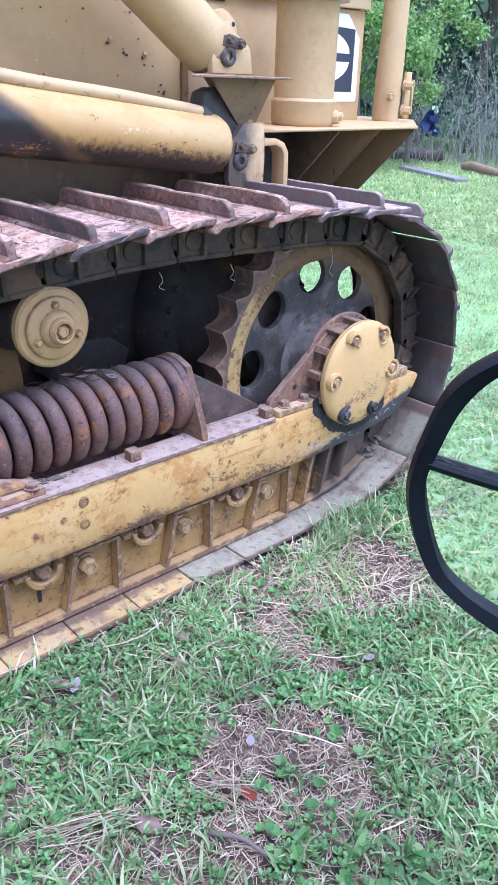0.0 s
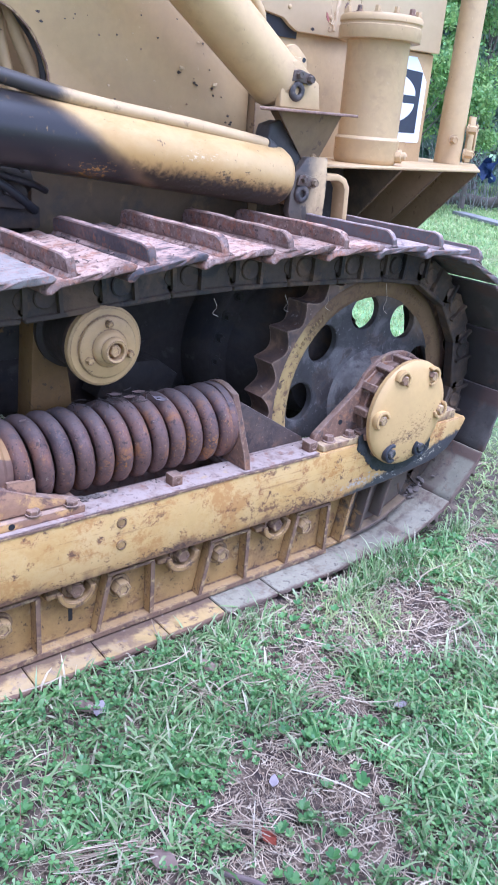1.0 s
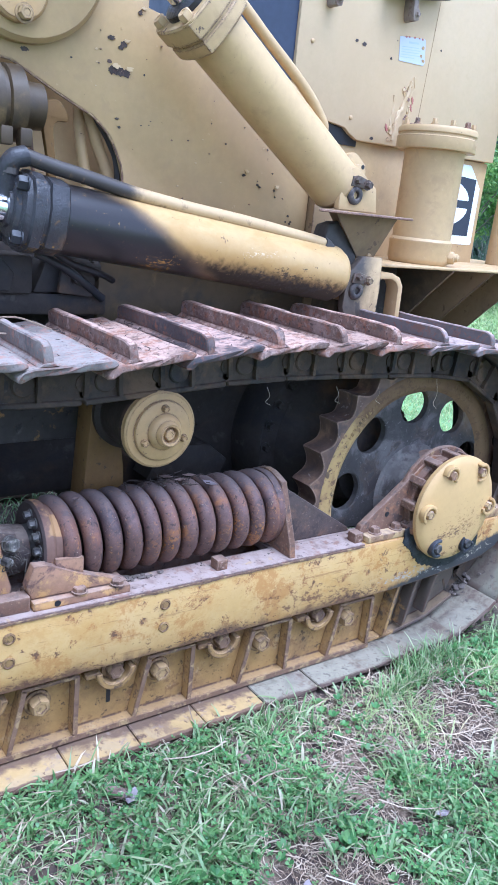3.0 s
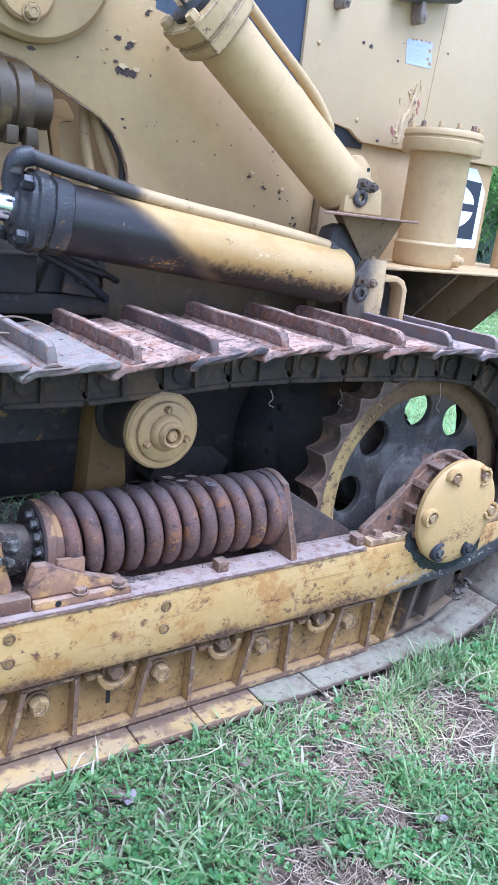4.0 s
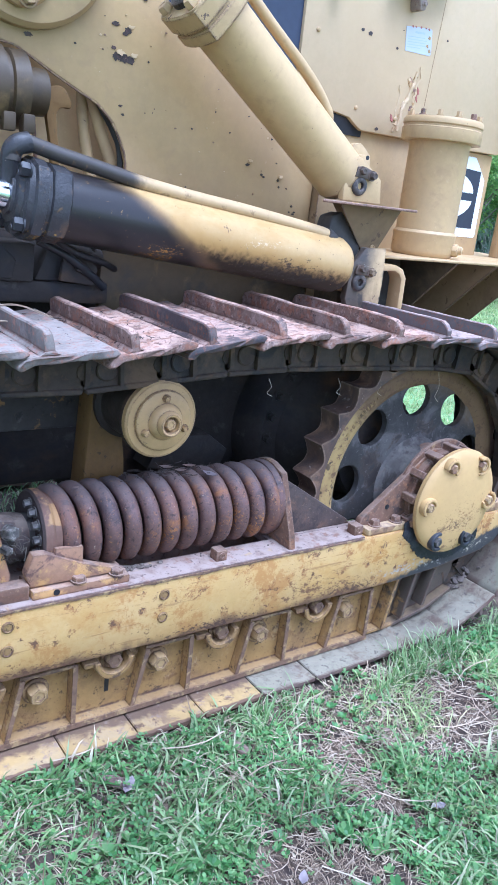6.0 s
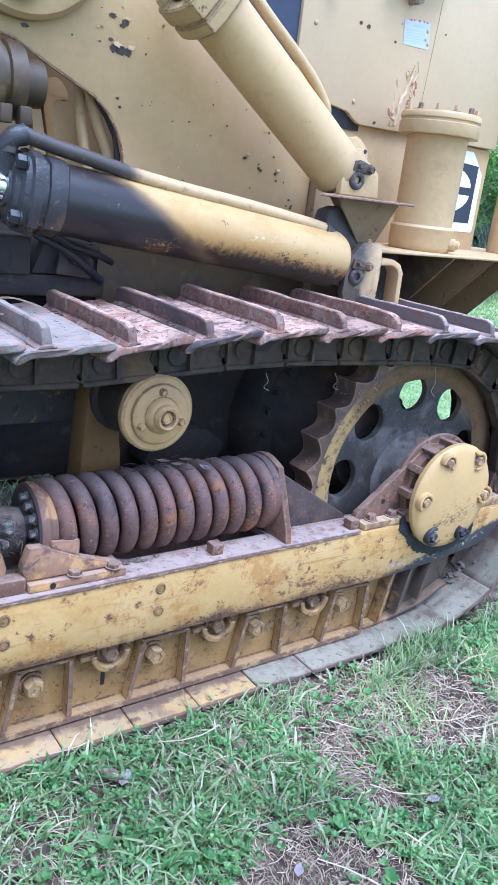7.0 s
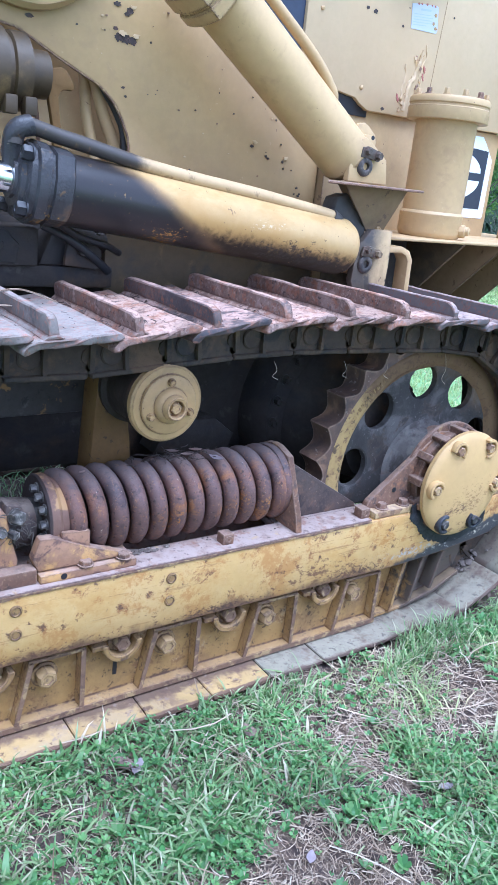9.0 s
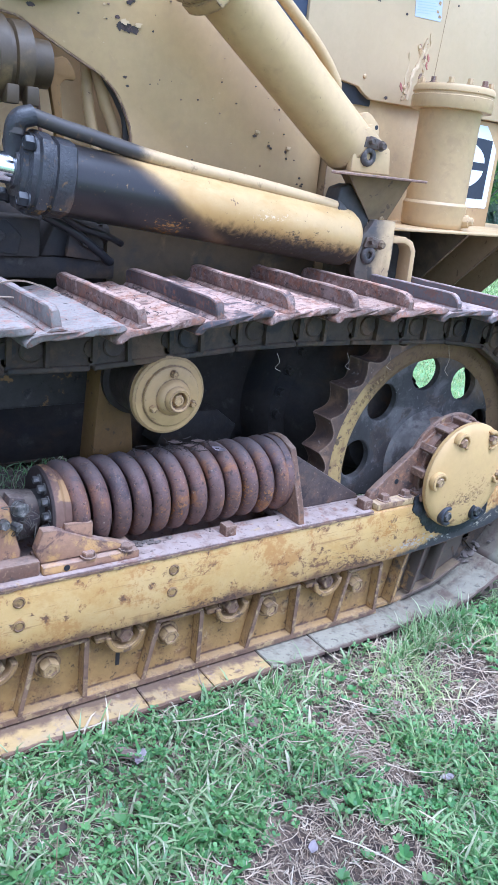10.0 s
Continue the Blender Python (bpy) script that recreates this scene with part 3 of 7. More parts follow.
def curve_points(pts, steps=6):
    out, p = [], [Vector(q) for q in pts]
    p = [2 * p[0] - p[1]] + p + [2 * p[-1] - p[-2]]
    for i in range(1, len(p) - 2):
        for s in range(steps):
            t = s / steps
            a, b, c, d = p[i - 1:i + 3]
            out.append(0.5 * (2 * b + (c - a) * t + (2 * a - 5 * b + 4 * c - d) * t * t + (3 * b - a - 3 * c + d) * t ** 3))
    return out + [p[-2]]


def tube(bm, pts, r, seg=10, steps=6, r_end=None):
    path = curve_points(pts, steps) if steps > 1 else [Vector(q) for q in pts]
    up, rings = Vector((0.13, 0.21, 0.97)), []
    for i, c in enumerate(path):
        d = (path[min(i + 1, len(path) - 1)] - path[max(i - 1, 0)]).normalized()
        u = (up - d * up.dot(d)).normalized()
        v, up = d.cross(u), u
        rr = r if r_end is None else r + (r_end - r) * i / (len(path) - 1)
        rings.append([bm.verts.new(c + rr * (math.cos(2 * math.pi * k / seg) * u + math.sin(2 * math.pi * k / seg) * v)) for k in range(seg)])
    for a, b in zip(rings, rings[1:]):
        for k in range(seg):
            bm.faces.new((a[k], a[(k + 1) % seg], b[(k + 1) % seg], b[k]))
    bm.faces.new(rings[0][::-1])
    bm.faces.new(rings[-1])
    return bm


def hex_bolt(bm, origin, axis, r, h, roll=0.3, washer=1.35):
    lathe(bm, origin, axis, [(0, 0), (r * washer, 0), (r * washer, h * 0.18), (r, h * 0.18)], 6 if washer <= 1 else 18, roll)
    lathe(bm, origin, axis, [(r, h * 0.1), (r, h * 0.86), (r * 0.86, h), (r * 0.55, h), (r * 0.5, h * 0.93), (0, h * 0.93)], 6, roll)
    return bm


def chamfer(bm, width, segments=2, angle=35):
    bmesh.ops.recalc_face_normals(bm, faces=bm.faces)
    edges = [e for e in bm.edges if len(e.link_faces) == 2 and e.calc_face_angle(0) > radians(angle)]
    bmesh.ops.bevel(bm, geom=edges, offset=width, segments=segments, affect="EDGES", clamp_overlap=True, profile=0.5)
    return bm


def wobble(bm, amount, scale):
    for v in bm.verts:
        v.co += noise.noise_vector(v.co * scale) * amount
    return bm


def mesh_of(name, bm, material, sharp=38):
    bmesh.ops.recalc_face_normals(bm, faces=bm.faces)
    me = bpy.data.meshes.new(name)
    bm.to_mesh(me)
    bm.free()
    me.materials.append(material)
    me.shade_smooth()
    me.set_sharp_from_angle(angle=radians(sharp))
    return me


def part(name, bm, material, parent, label="", sharp=38):
    ob = new(name, mesh_of(name, bm, material, sharp))
    ob.parent = parent
    return tagged(ob, label)


def piece(name, me, parent, m, label=""):
    ob = new(name, me)
    ob.parent = parent
    ob.matrix_basis = m
    return tagged(ob, label)


def nb():
    return bmesh.new()


def thing(name, label, category, group="", kind=""):
    return tagged(new(name), label, category, group, kind)


# ---- the bulldozer ----
dozer = thing("bulldozer", "old tan and yellow crawler loader with rusty tracks, parked on grass", "bulldozer")
PITCH = 0.203
CX, CZ, CR = 0.848, 0.562, 0.456
SX, SZ = 0.832, 0.545
TOP = [(0.85, 1.020), (0.40, 1.034), (0.15, 1.037), (-0.05, 1.030), (-0.26, 1.014), (-0.46, 1.000), (-0.66, 1.002), (-1.0, 1.01), (-1.40, 1.012)]
IX, IZ, IR = -1.42, 0.55, 0.44


def track_path():
    """The pins' closed line: along the top to the front, round the idler, along the ground and up round the sprocket."""
    pts = [Vector((x, z)) for x, z in TOP]
    for k in range(1, 24):
        a = math.pi / 2 + math.pi * k / 24
        pts.append(Vector((IX + IR * math.cos(a), IZ + 0.005 + 0.455 * math.sin(a))))
    pts += [Vector((x, z)) for x, z in ((-1.42, 0.098), (-0.7, 0.098), (0.0, 0.098), (0.45, 0.100), (0.72, 0.104))]
    for k in range(0, 26):
        a = -math.pi / 2 + math.pi * k / 25
        pts.append(Vector((CX + CR * math.cos(a), CZ + CR * math.sin(a))))
    return pts


def along(pts, start, step, count):
    """Points at even steps along a closed line."""
    ring = pts + [pts[0]]
    lens = np.array([(b - a).length for a, b in zip(ring, ring[1:])])
    total, out = np.r_[0, np.cumsum(lens)], []
    for k in range(count):
        s = (start + k * step) % total[-1]
        i = min(int(np.searchsorted(total, s, "right")) - 1, len(lens) - 1)
        out.append(ring[i] + (ring[i + 1] - ring[i]) * ((s - total[i]) / lens[i]))
    return out, total[-1]


line = track_path()
length = along(line, 0, 0.1, 1)[1]
SHOES = round(length / PITCH)
STEP = length / SHOES

# one shoe: x along the track (towards the rear on the top run), y across, z outwards; z = 0 is the plate's inner face
def shoe_mesh(material, seed, wear, tail=0.0, flat=False):
    bm = nb()
    prism(bm, [(-0.0535, 0.0), (0.1480, 0.0), (0.1480, 0.017), (-0.0535, 0.017)] if flat else [(-0.070 - tail, -0.010), (-0.058 - tail, -0.011), (-0.034, 0.000), (0.146, 0.000), (0.160, 0.008), (0.150, 0.019), (0.040, 0.017), (-0.036, 0.017), (-0.058 - tail, 0.012), (-0.071 - tail, 0.001)], 0.0, 0.5)
    g = [(0.004, 0.010), (0.496, 0.010), (0.496, 0.042), (0.488, 0.058), (0.470, 0.066), (0.034, 0.066), (0.014, 0.058), (0.004, 0.040)]
    prism(bm, g, -0.010, 0.012, "yz")
    prism(bm, [(-0.024, 0.016), (-0.010, 0.026), (0.012, 0.026), (0.026, 0.016)], 0.003, 0.497)
    chamfer(bm, 0.003, 1, 40)
    # worn, bent and nicked edges
    long = [e for e in bm.edges if e.calc_length() > 0.09]
    bmesh.ops.subdivide_edges(bm, edges=long, cuts=9, use_grid_fill=True)
    shift = Vector((seed * 3.1, seed * 1.7, 0))
    for v in bm.verts:
        v.co += noise.noise_vector(v.co * 9 + shift) * 0.0030 * wear + noise.noise_vector(v.co * 60 + shift) * 0.0022 * wear
        if v.co.y < 0.03:
            v.co.y += wear * (0.008 * noise.noise(v.co * 30 + shift) + 0.004 * noise.noise(v.co * 90 + shift))
    return mesh_of("track_shoe", bm, material)


shoe_meshes = {"top": [shoe_mesh(m_shoe, k, 0.95) for k in range(6)], "rear": [shoe_mesh(m_shoe_in, 7 + k, 0.3, flat=True) for k in range(2)], "low": [shoe_mesh(m_shoe_yel, 11 + k, 0.3, flat=True) for k in range(2)],
               "grey": [shoe_mesh(m_shoe_grey, 21, 0.95)], "oily": [shoe_mesh(m_shoe_oily, 23 + k, 0.95) for k in range(2)], "dark": [shoe_mesh(m_shoe_dark, 51 + k, 0.7) for k in range(2)], "bend": [shoe_mesh(m_shoe_in, 41, 0.5, 0.004)], "wrap": [shoe_mesh(m_shoe_wrap, 31 + k, 0.6, 0.014) for k in range(2)]}


def link_mesh(y0, y1, face):
    bm = nb()
    out = [(-0.118, -0.030), (-0.100, -0.052), (-0.020, -0.055), (0.010, -0.055), (0.088, -0.055), (0.112, -0.036), (0.118, 0.0), (0.110, 0.030), (0.078, 0.034),
           (0.070, 0.050), (-0.060, 0.050), (-0.070, 0.034), (-0.105, 0.030)]
    prism(bm, out, y0, y1)
    box(bm, -0.1005, 0.0995, y0 - 0.006, y1 + 0.006, -0.056, -0.040)
    chamfer(bm, 0.004, 1, 40)
    for x in (-0.045,):
        lathe(bm, (x, face, 0.0), (0, -1, 0), [(0.030, -0.004), (0.029, 0.004), (0.025, 0.006), (0.021, 0.004), (0.0, 0.003)], 16)
    box(bm, -0.016, -0.006, face - 0.016, face, -0.040, 0.045)
    box(bm, 0.100, 0.112, face - 0.014, face, -0.030, 0.040)
    return mesh_of("track_link", bm, m_link)


link_near, link_far = link_mesh(0.165, 0.195, 0.165), link_mesh(0.305, 0.335, 0.300)
bm = nb()
rod(bm, (0, 0.162, 0), (0, 0.35, 0), 0.022, seg=12)
pin_mesh = mesh_of("track_pin", bm, m_link)


def build_track(parent, side=0.0, links=True):
    # each shoe spans two pins; a grouser of the top run stands at x = 0
    start = 0.85 - 0.013
    fore, _ = along(line, start + 0.055, STEP, SHOES)
    aft, _ = along(line, start + 0.055 - STEP, STEP, SHOES)
    for count, (a, b) in enumerate(zip(fore, aft)):
        t = (b - a).normalized()
        p = a + t * 0.055
        outward = Vector((-t.y, t.x))
        jig = random.uniform(-1, 1)
        m = Matrix(((t.x, 0, outward.x, p.x), (0, 1, 0, side), (t.y, 0, outward.y, p.y), (0, 0, 0, 1)))
        lift = Matrix.Translation((0, (0.006 if p.y > 0.3 else 0.0015) * jig, 0.062))
        top_run = p.y > 0.86
        if not links:
            top_run = False
        low = p.y < 0.2 and p.x < 0.22 and links
        key = "top" if top_run else "low" if low else "wrap" if p.y > 0.36 else "rear"
        if key == "rear" and p.x > 0.5:
            key = "bend"
        if top_run and p.x < 0.0:
            key = "grey" if -0.84 < p.x < -0.60 else "oily" if -0.62 < p.x < -0.42 or -0.22 < p.x < 0.0 or p.x < -0.9 else "top"
        if top_run and p.x > 0.52:
            key = "dark"
        label = {"dark": "dark weathered shoe", "top": "rusty shoe with pink dust", "low": "shoe oversprayed with yellow paint", "rear": "dusty grey shoe", "grey": "shoe caked in grey dust", "oily": "rusty shoe stained black with oil", "wrap": "dark greasy shoe", "bend": "dusty grey shoe"}[key]
        piece("track_shoe", shoe_meshes[key][count % len(shoe_meshes[key])], parent, m @ lift @ Matrix.Rotation(radians((0.9 if top_run else 0.25) * jig - (4.0 if top_run else 0.0 if p.y < 0.36 else 0.6)), 4, "Y"), label)
        if links:
            piece("track_link", link_near, parent, m @ Matrix.Translation((0.046, 0, 0)))
            piece("track_link", link_far, parent, m @ Matrix.Translation((0.046, 0, 0)))
            piece("track_pin", pin_mesh, parent, m @ Matrix.Translation((-0.055, 0, 0)))


bm = nb()
rod(bm, (-1.42, 0.16, 0.55), (-1.42, 0.34, 0.55), 0.40, seg=40)
rod(bm, (-1.42, 0.10, 0.55), (-1.42, 0.40, 0.55), 0.09)
chamfer(bm, 0.01)
part("idler_wheel", bm, m_grease, dozer, "dark greasy front idler")
track = part("track_rail_bar", rod(nb(), (-1.42, 0.19, 0.55), (-1.42, 0.31, 0.55), 0.06), m_grease, dozer)
track.name = "track"
tagged(track, "crawler track of rusty single-grouser shoes")
build_track(track)
far_track = part("track", rod(nb(), (-1.42, 2.05, 0.55), (-1.42, 2.20, 0.55), 0.40, seg=40), m_grease, dozer, "crawler track on the other flank")
build_track(far_track, 1.86, False)

# -- sprocket --
def sprocket():
    root = part("sprocket", lathe(nb(), (SX, 0.26, SZ), (0, -1, 0), [(0.0, 0.0), (0.166, 0.0), (0.166, 0.023), (0.160, 0.028), (0.154, 0.029), (0.151, 0.034), (0.146, 0.037), (0.142, 0.044), (0.140, 0.118), (0.0, 0.118)], 56),
                m_drum, dozer, "dark greasy drive sprocket with a worn yellow rim")
    HOLES, A0, RC, RH = 9, 15.6, 0.303, 0.062
    r0, r1 = 0.14, 0.398
    bm, q = nb(), 32
    def put(x, z, y):
        return bm.verts.new((SX + x, y, SZ + z))
    for k in range(HOLES):
        mid, half = radians(A0 + 40 * k), radians(20)
        edge = []
        for s in range(q):
            u = s / q * 4
            e, f = int(u), u % 1
            a, r = ((-half + 2 * half * f, r1), (half, r1 + (r0 - r1) * f), (half - 2 * half * f, r0), (-half, r0 + (r1 - r0) * f))[e]
            edge.append((r * math.sin(-a + 0), r * math.cos(a)))
        def ring(scale_in, y, grow=0.0):
            out = []
            for s in range(q):
                dx, dz = edge[s][0], edge[s][1] - RC
                d = math.atan2(dz / (r1 - r0), dx / (2 * RC * math.sin(half)))
                ox, oz = (RH + grow) * 1.05 * math.cos(d), RC + (RH + grow) * 0.95 * math.sin(d)
                x, z = (edge[s] if scale_in == 0 else (ox, oz))
                c, t = math.cos(mid - math.pi / 2), math.sin(mid - math.pi / 2)
                out.append(put(x * c - z * t, x * t + z * c, y))
            return out
        rings = [ring(0, 0.238), ring(1, 0.238, 0.006), ring(1, 0.241, 0.001), ring(1, 0.262), ring(0, 0.262)]
        for a, b in zip(rings, rings[1:]):
            for s in range(q):
                bm.faces.new((a[s], a[(s + 1) % q], b[(s + 1) % q], b[s]))
    bmesh.ops.remove_doubles(bm, verts=bm.verts, dist=0.0006)
    part("web", bm, m_web, root, "dark web with nine oval holes", 30)
    part("rim", lathe(nb(), (SX, 0.25, SZ), (0, -1, 0), [(0.352, 0.010), (0.360, 0.015), (0.368, 0.021), (0.376, 0.024), (0.412, 0.025), (0.420, 0.023), (0.424, 0.018), (0.380, 0.010), (0.352, 0.010)], 120),
         m_sprock, root, "worn yellow rim")
    bm, pts, teeth, cuts = nb(), [], 27, 14
    for k in range(teeth):
        for q in range(cuts):
            da = q / cuts - 0.5
            u = 1 - 2 * abs(da + 0.02 * (1 - abs(da) * 2))
            r = 0.437 + 0.043 * max(0.0, u) ** 1.9 + 0.0012 * math.sin(k * 3.7)
            a = 2 * math.pi * (k + da + 0.875) / teeth
            pts.append((SX + r * math.cos(a), SZ + r * math.sin(a)))
    outer = [(bm.verts.new((x, 0.228, z)), bm.verts.new((x, 0.318, z))) for x, z in pts]
    inner = []
    for x, z in pts:
        v = Vector((x - SX, z - SZ)).normalized() * 0.395
        inner.append((bm.verts.new((SX + v.x, 0.228, SZ + v.y)), bm.verts.new((SX + v.x, 0.318, SZ + v.y))))
    for i in range(len(pts)):
        j = (i + 1) % len(pts)
        bm.faces.new((outer[i][0], outer[j][0], outer[j][1], outer[i][1]))
        bm.faces.new((outer[i][0], inner[i][0], inner[j][0], outer[j][0]))
        bm.faces.new((outer[i][1], outer[j][1], inner[j][1], inner[i][1]))
    part("tooth_ring", bm, m_tooth, root, "rusty worn teeth", 30)


sprocket()

# -- final drive hub cap on the frame --
HX, HZ = 0.866, 0.536
cap = part("hub_cap", lathe(nb(), (HX, 0.048, HZ), (0, -1, 0), [(0.0, -0.02), (0.180, -0.02), (0.186, -0.014), (0.187, 0.000), (0.182, 0.007), (0.160, 0.014), (0.120, 0.021), (0.06, 0.026), (0.0, 0.027)], 72),
           m_cap, dozer, "round yellow bearing cap with bolts")
for k in range(6):
    a = radians(60 * k - 2)
    c = Vector((HX + 0.150 * math.cos(a), 0.032, HZ + 0.150 * math.sin(a)))
    bm = nb()
    n_arc = 19
    for rr0, rr1, yy in ((0.022, 0.034, 0.014),):
        ring_pts = []
        for s in range(n_arc):
            b = a + radians(-118 + 236 * s / (n_arc - 1)) - math.pi * 0.30
            ring_pts.append((math.cos(b), math.sin(b)))
        prism(bm, [(c.x + rr1 * x, c.z + rr1 * z) for x, z in ring_pts] + [(c.x + rr0 * x, c.z + rr0 * z) for x, z in ring_pts[::-1]], c.y - yy, c.y + 0.012)
    chamfer(bm, 0.004, 2, 50)
    low = k in (4, 5)
    pad = part("bolt_pad", bm, m_grease_thick if low else m_cap, cap, "curved raised pad")
    part("bolt", hex_bolt(nb(), c + Vector((0, 0.004, 0)), (0, -1, 0), 0.0165, 0.020, k, 1.25), m_bolt_grease if low else m_foot, pad, "hex bolt head")

bm = nb()
lathe(bm, (HX, 0.15, HZ), (0, -1, 0), [(0.0, -0.10), (0.15, -0.10), (0.165, 0.0), (0.165, 0.05), (0.0, 0.05)], 48)
for k in range(13):
    a = 2 * math.pi * (k + 0.3) / 13
    bmesh.ops.create_cube(bm, size=1.0, matrix=Matrix.Translation((HX + 0.166 * math.cos(a), 0.103, HZ + 0.166 * math.sin(a))) @ Matrix.Rotation(-a, 4, "Y") @ Matrix.Diagonal((0.040, 0.072, 0.026, 1)))
lathe(bm, (HX, 0.145, HZ), (0, -1, 0), [(0.14, 0.0), (0.196, 0.0), (0.196, 0.014), (0.14, 0.014)], 56)
chamfer(bm, 0.003, 1, 50)
bearing_bm = bm
# raised casting marks, too worn to read
for a0, a1, rr, step, tall in ((126, 150, 0.394, 2.3, 0.015), (52, 70, 0.394, 2.3, 0.015)):
    bm = nb()
    a = a0
    while a < a1:
        q = radians(a)
        bmesh.ops.create_cube(bm, size=1.0, matrix=Matrix.Translation((SX + rr * math.cos(q), 0.2240, SZ + rr * math.sin(q))) @ Matrix.Rotation(-q, 4, "Y") @ Matrix.Diagonal((tall, 0.0025, 0.005 + 0.006 * ((a * 7) % 3 > 1.4), 1)))
        a += step
    chamfer(bm, 0.001, 1, 50)
    tagged(part("casting_mark", bm, m_sprock, dozer, "worn raised casting marks on the sprocket rim"), kind="stuff")
bm = bearing_bm
part("bearing_housing", bm, m_rust, dozer, "rusty ribbed bearing housing")
bm = nb()
prism(bm, [(0.50, 0.447), (0.515, 0.492), (0.70, 0.628), (0.80, 0.705), (0.86, 0.70), (0.86, 0.447)], 0.125, 0.150)
chamfer(bm, 0.004)
hub_plate = part("hub_bracket", bm, m_rust, dozer, "rusty sloped bearing bracket")
for x, z, q in ((0.622, 0.520, 0.009), (0.735, 0.600, 0.007)):
    part("drilled_hole", lathe(nb(), (x, 0.1245, z), (0, -1, 0), [(q, 0.0), (q, 0.0012), (0, 0.0012)], 14), m_black, hub_plate, "dark drilled hole")
for x0, x1, z1, bolts in ((0.515, 0.74, 0.468, (0.565, 0.66, 0.71)), (0.98, 1.20, 0.480, (1.06, 1.15))):
    bm = nb()
    box(bm, x0, x1, 0.085, 0.150, 0.446, z1)
    chamfer(bm, 0.004)
    foot = part("bracket_foot", bm, m_foot, hub_plate, "worn yellow bolted foot")
    for x in bolts:
        part("bolt", hex_bolt(nb(), (x, 0.112, z1), (0, 0, 1), 0.017, 0.020, x), m_rust, foot, "rusty bolt head")

# -- track frame --
bm = nb()
prism(bm, [(-1.35, 0.255), (0.66, 0.255), (0.85, 0.266), (0.98, 0.280), (1.11, 0.296), (1.18, 0.325), (1.23, 0.37), (1.268, 0.432), (1.255, 0.445), (-1.35, 0.445)], 0.080, 0.175)
chamfer(bm, 0.006)
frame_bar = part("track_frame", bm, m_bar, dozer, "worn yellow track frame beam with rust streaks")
bm = nb()
box(bm, -1.35, 0.50, 0.083, 0.182, 0.4455, 0.450)
box(bm, 0.19, 0.53, 0.182, 0.43, 0.425, 0.446)
box(bm, 0.53, 0.95, 0.182, 0.21, 0.425, 0.446)
box(bm, -1.35, -0.335, 0.182, 0.43, 0.425, 0.446)
box(bm, -1.35, 0.52, 0.33, 0.43, 0.26, 0.424)
box(bm, -0.335, 0.19, 0.176, 0.33, 0.34, 0.36)
part("deck_plate", bm, m_deck, frame_bar, "dusty rusty top deck")
for x, z in ((-0.228, 0.401), (-0.228, 0.333), (-0.652, 0.405), (-0.652, 0.339)):
    part("plug_bolt", lathe(nb(), (x, 0.080, z), (0, -1, 0), [(0.016, -0.002), (0.016, 0.002), (0.012, 0.004), (0.010, 0.002), (0.0, 0.003)], 14), m_guard, frame_bar, "flush round plug")
for x, y in ((-0.030, 0.128), (0.487, 0.118)):
    bm = nb()
    box(bm, x - 0.018, x + 0.018, y - 0.018, y + 0.020, 0.448, 0.482)
    chamfer(bm, 0.004)
    lathe(bm, (x, y - 0.0185, 0.466), (0, -1, 0), [(0.011, 0.0), (0.011, 0.002), (0.007, 0.002), (0.007, -0.004), (0.0, -0.004)], 12)
    part("drilled_lug", bm, m_rust, frame_bar, "small rusty drilled lug")

# rust showing along the beam's upper front edge
xs = [-1.34 + 0.012 * k for k in range(154)]
low_edge = [(x, 0.4425 - 0.007 * max(0.0, noise.noise(Vector((x * 14, 3.1, 0))) + 0.6 * noise.noise(Vector((x * 55, 9.1, 0))))) for x in xs]
part("worn_edge", prism(nb(), low_edge + [(x, 0.4465) for x in xs[::-1]], 0.0775, 0.0815), m_brown_edge, frame_bar, "rust along the beam's upper edge")

rnd = random.Random(2)
def smear_edge(a):
    return 0.224 + 0.018 * noise.noise(Vector((a * 0.06, 1.3, 0))) + 0.008 * noise.noise(Vector((a * 0.31, 4.3, 0))) + 0.005 * noise.noise(Vector((a * 0.9, 7.7, 0))) + 0.030 * max(0, min(1, (a - 275) / 25)) - 0.05 * max(0, (a - 322) / 12) - 0.020 * max(0, (215 - a) / 20)


outer_g = [(HX + rr * math.cos(radians(a)), HZ + rr * math.sin(radians(a))) for a, rr in ((a, smear_edge(a)) for a in np.arange(198, 335, 1.0))]
inner_g = [(HX + 0.15 * math.cos(radians(a)), HZ + 0.15 * math.sin(radians(a))) for a in range(330, 195, -12)]
part("grease_smear", prism(nb(), [(x, max(z, 0.275 + 0.12 * max(0.0, x - 0.85) + 0.004 * noise.noise(Vector((x * 60, 1.7, 0))))) for x, z in outer_g] + inner_g, 0.0775, 0.0815), m_grease_thick, frame_bar, "black grease smear round the cap")

# -- roller guard under the beam --
bm = nb()
box(bm, -1.35, 0.60, 0.132, 0.150, 0.050, 0.252)
box(bm, -1.35, 0.60, 0.096, 0.150, 0.044, 0.058)
prism(bm, [(0.60, 0.044), (0.74, 0.048), (0.90, 0.075), (1.03, 0.13), (1.06, 0.20), (1.05, 0.27), (0.60, 0.252)], 0.150, 0.165)
prism(bm, [(0.60, 0.044), (0.74, 0.048), (0.90, 0.075), (1.03, 0.13), (1.025, 0.145), (0.895, 0.090), (0.735, 0.062), (0.60, 0.058)], 0.112, 0.150)
chamfer(bm, 0.003, 1)
guard = part("roller_guard", bm, m_guard, dozer, "grimy yellow track roller guard")
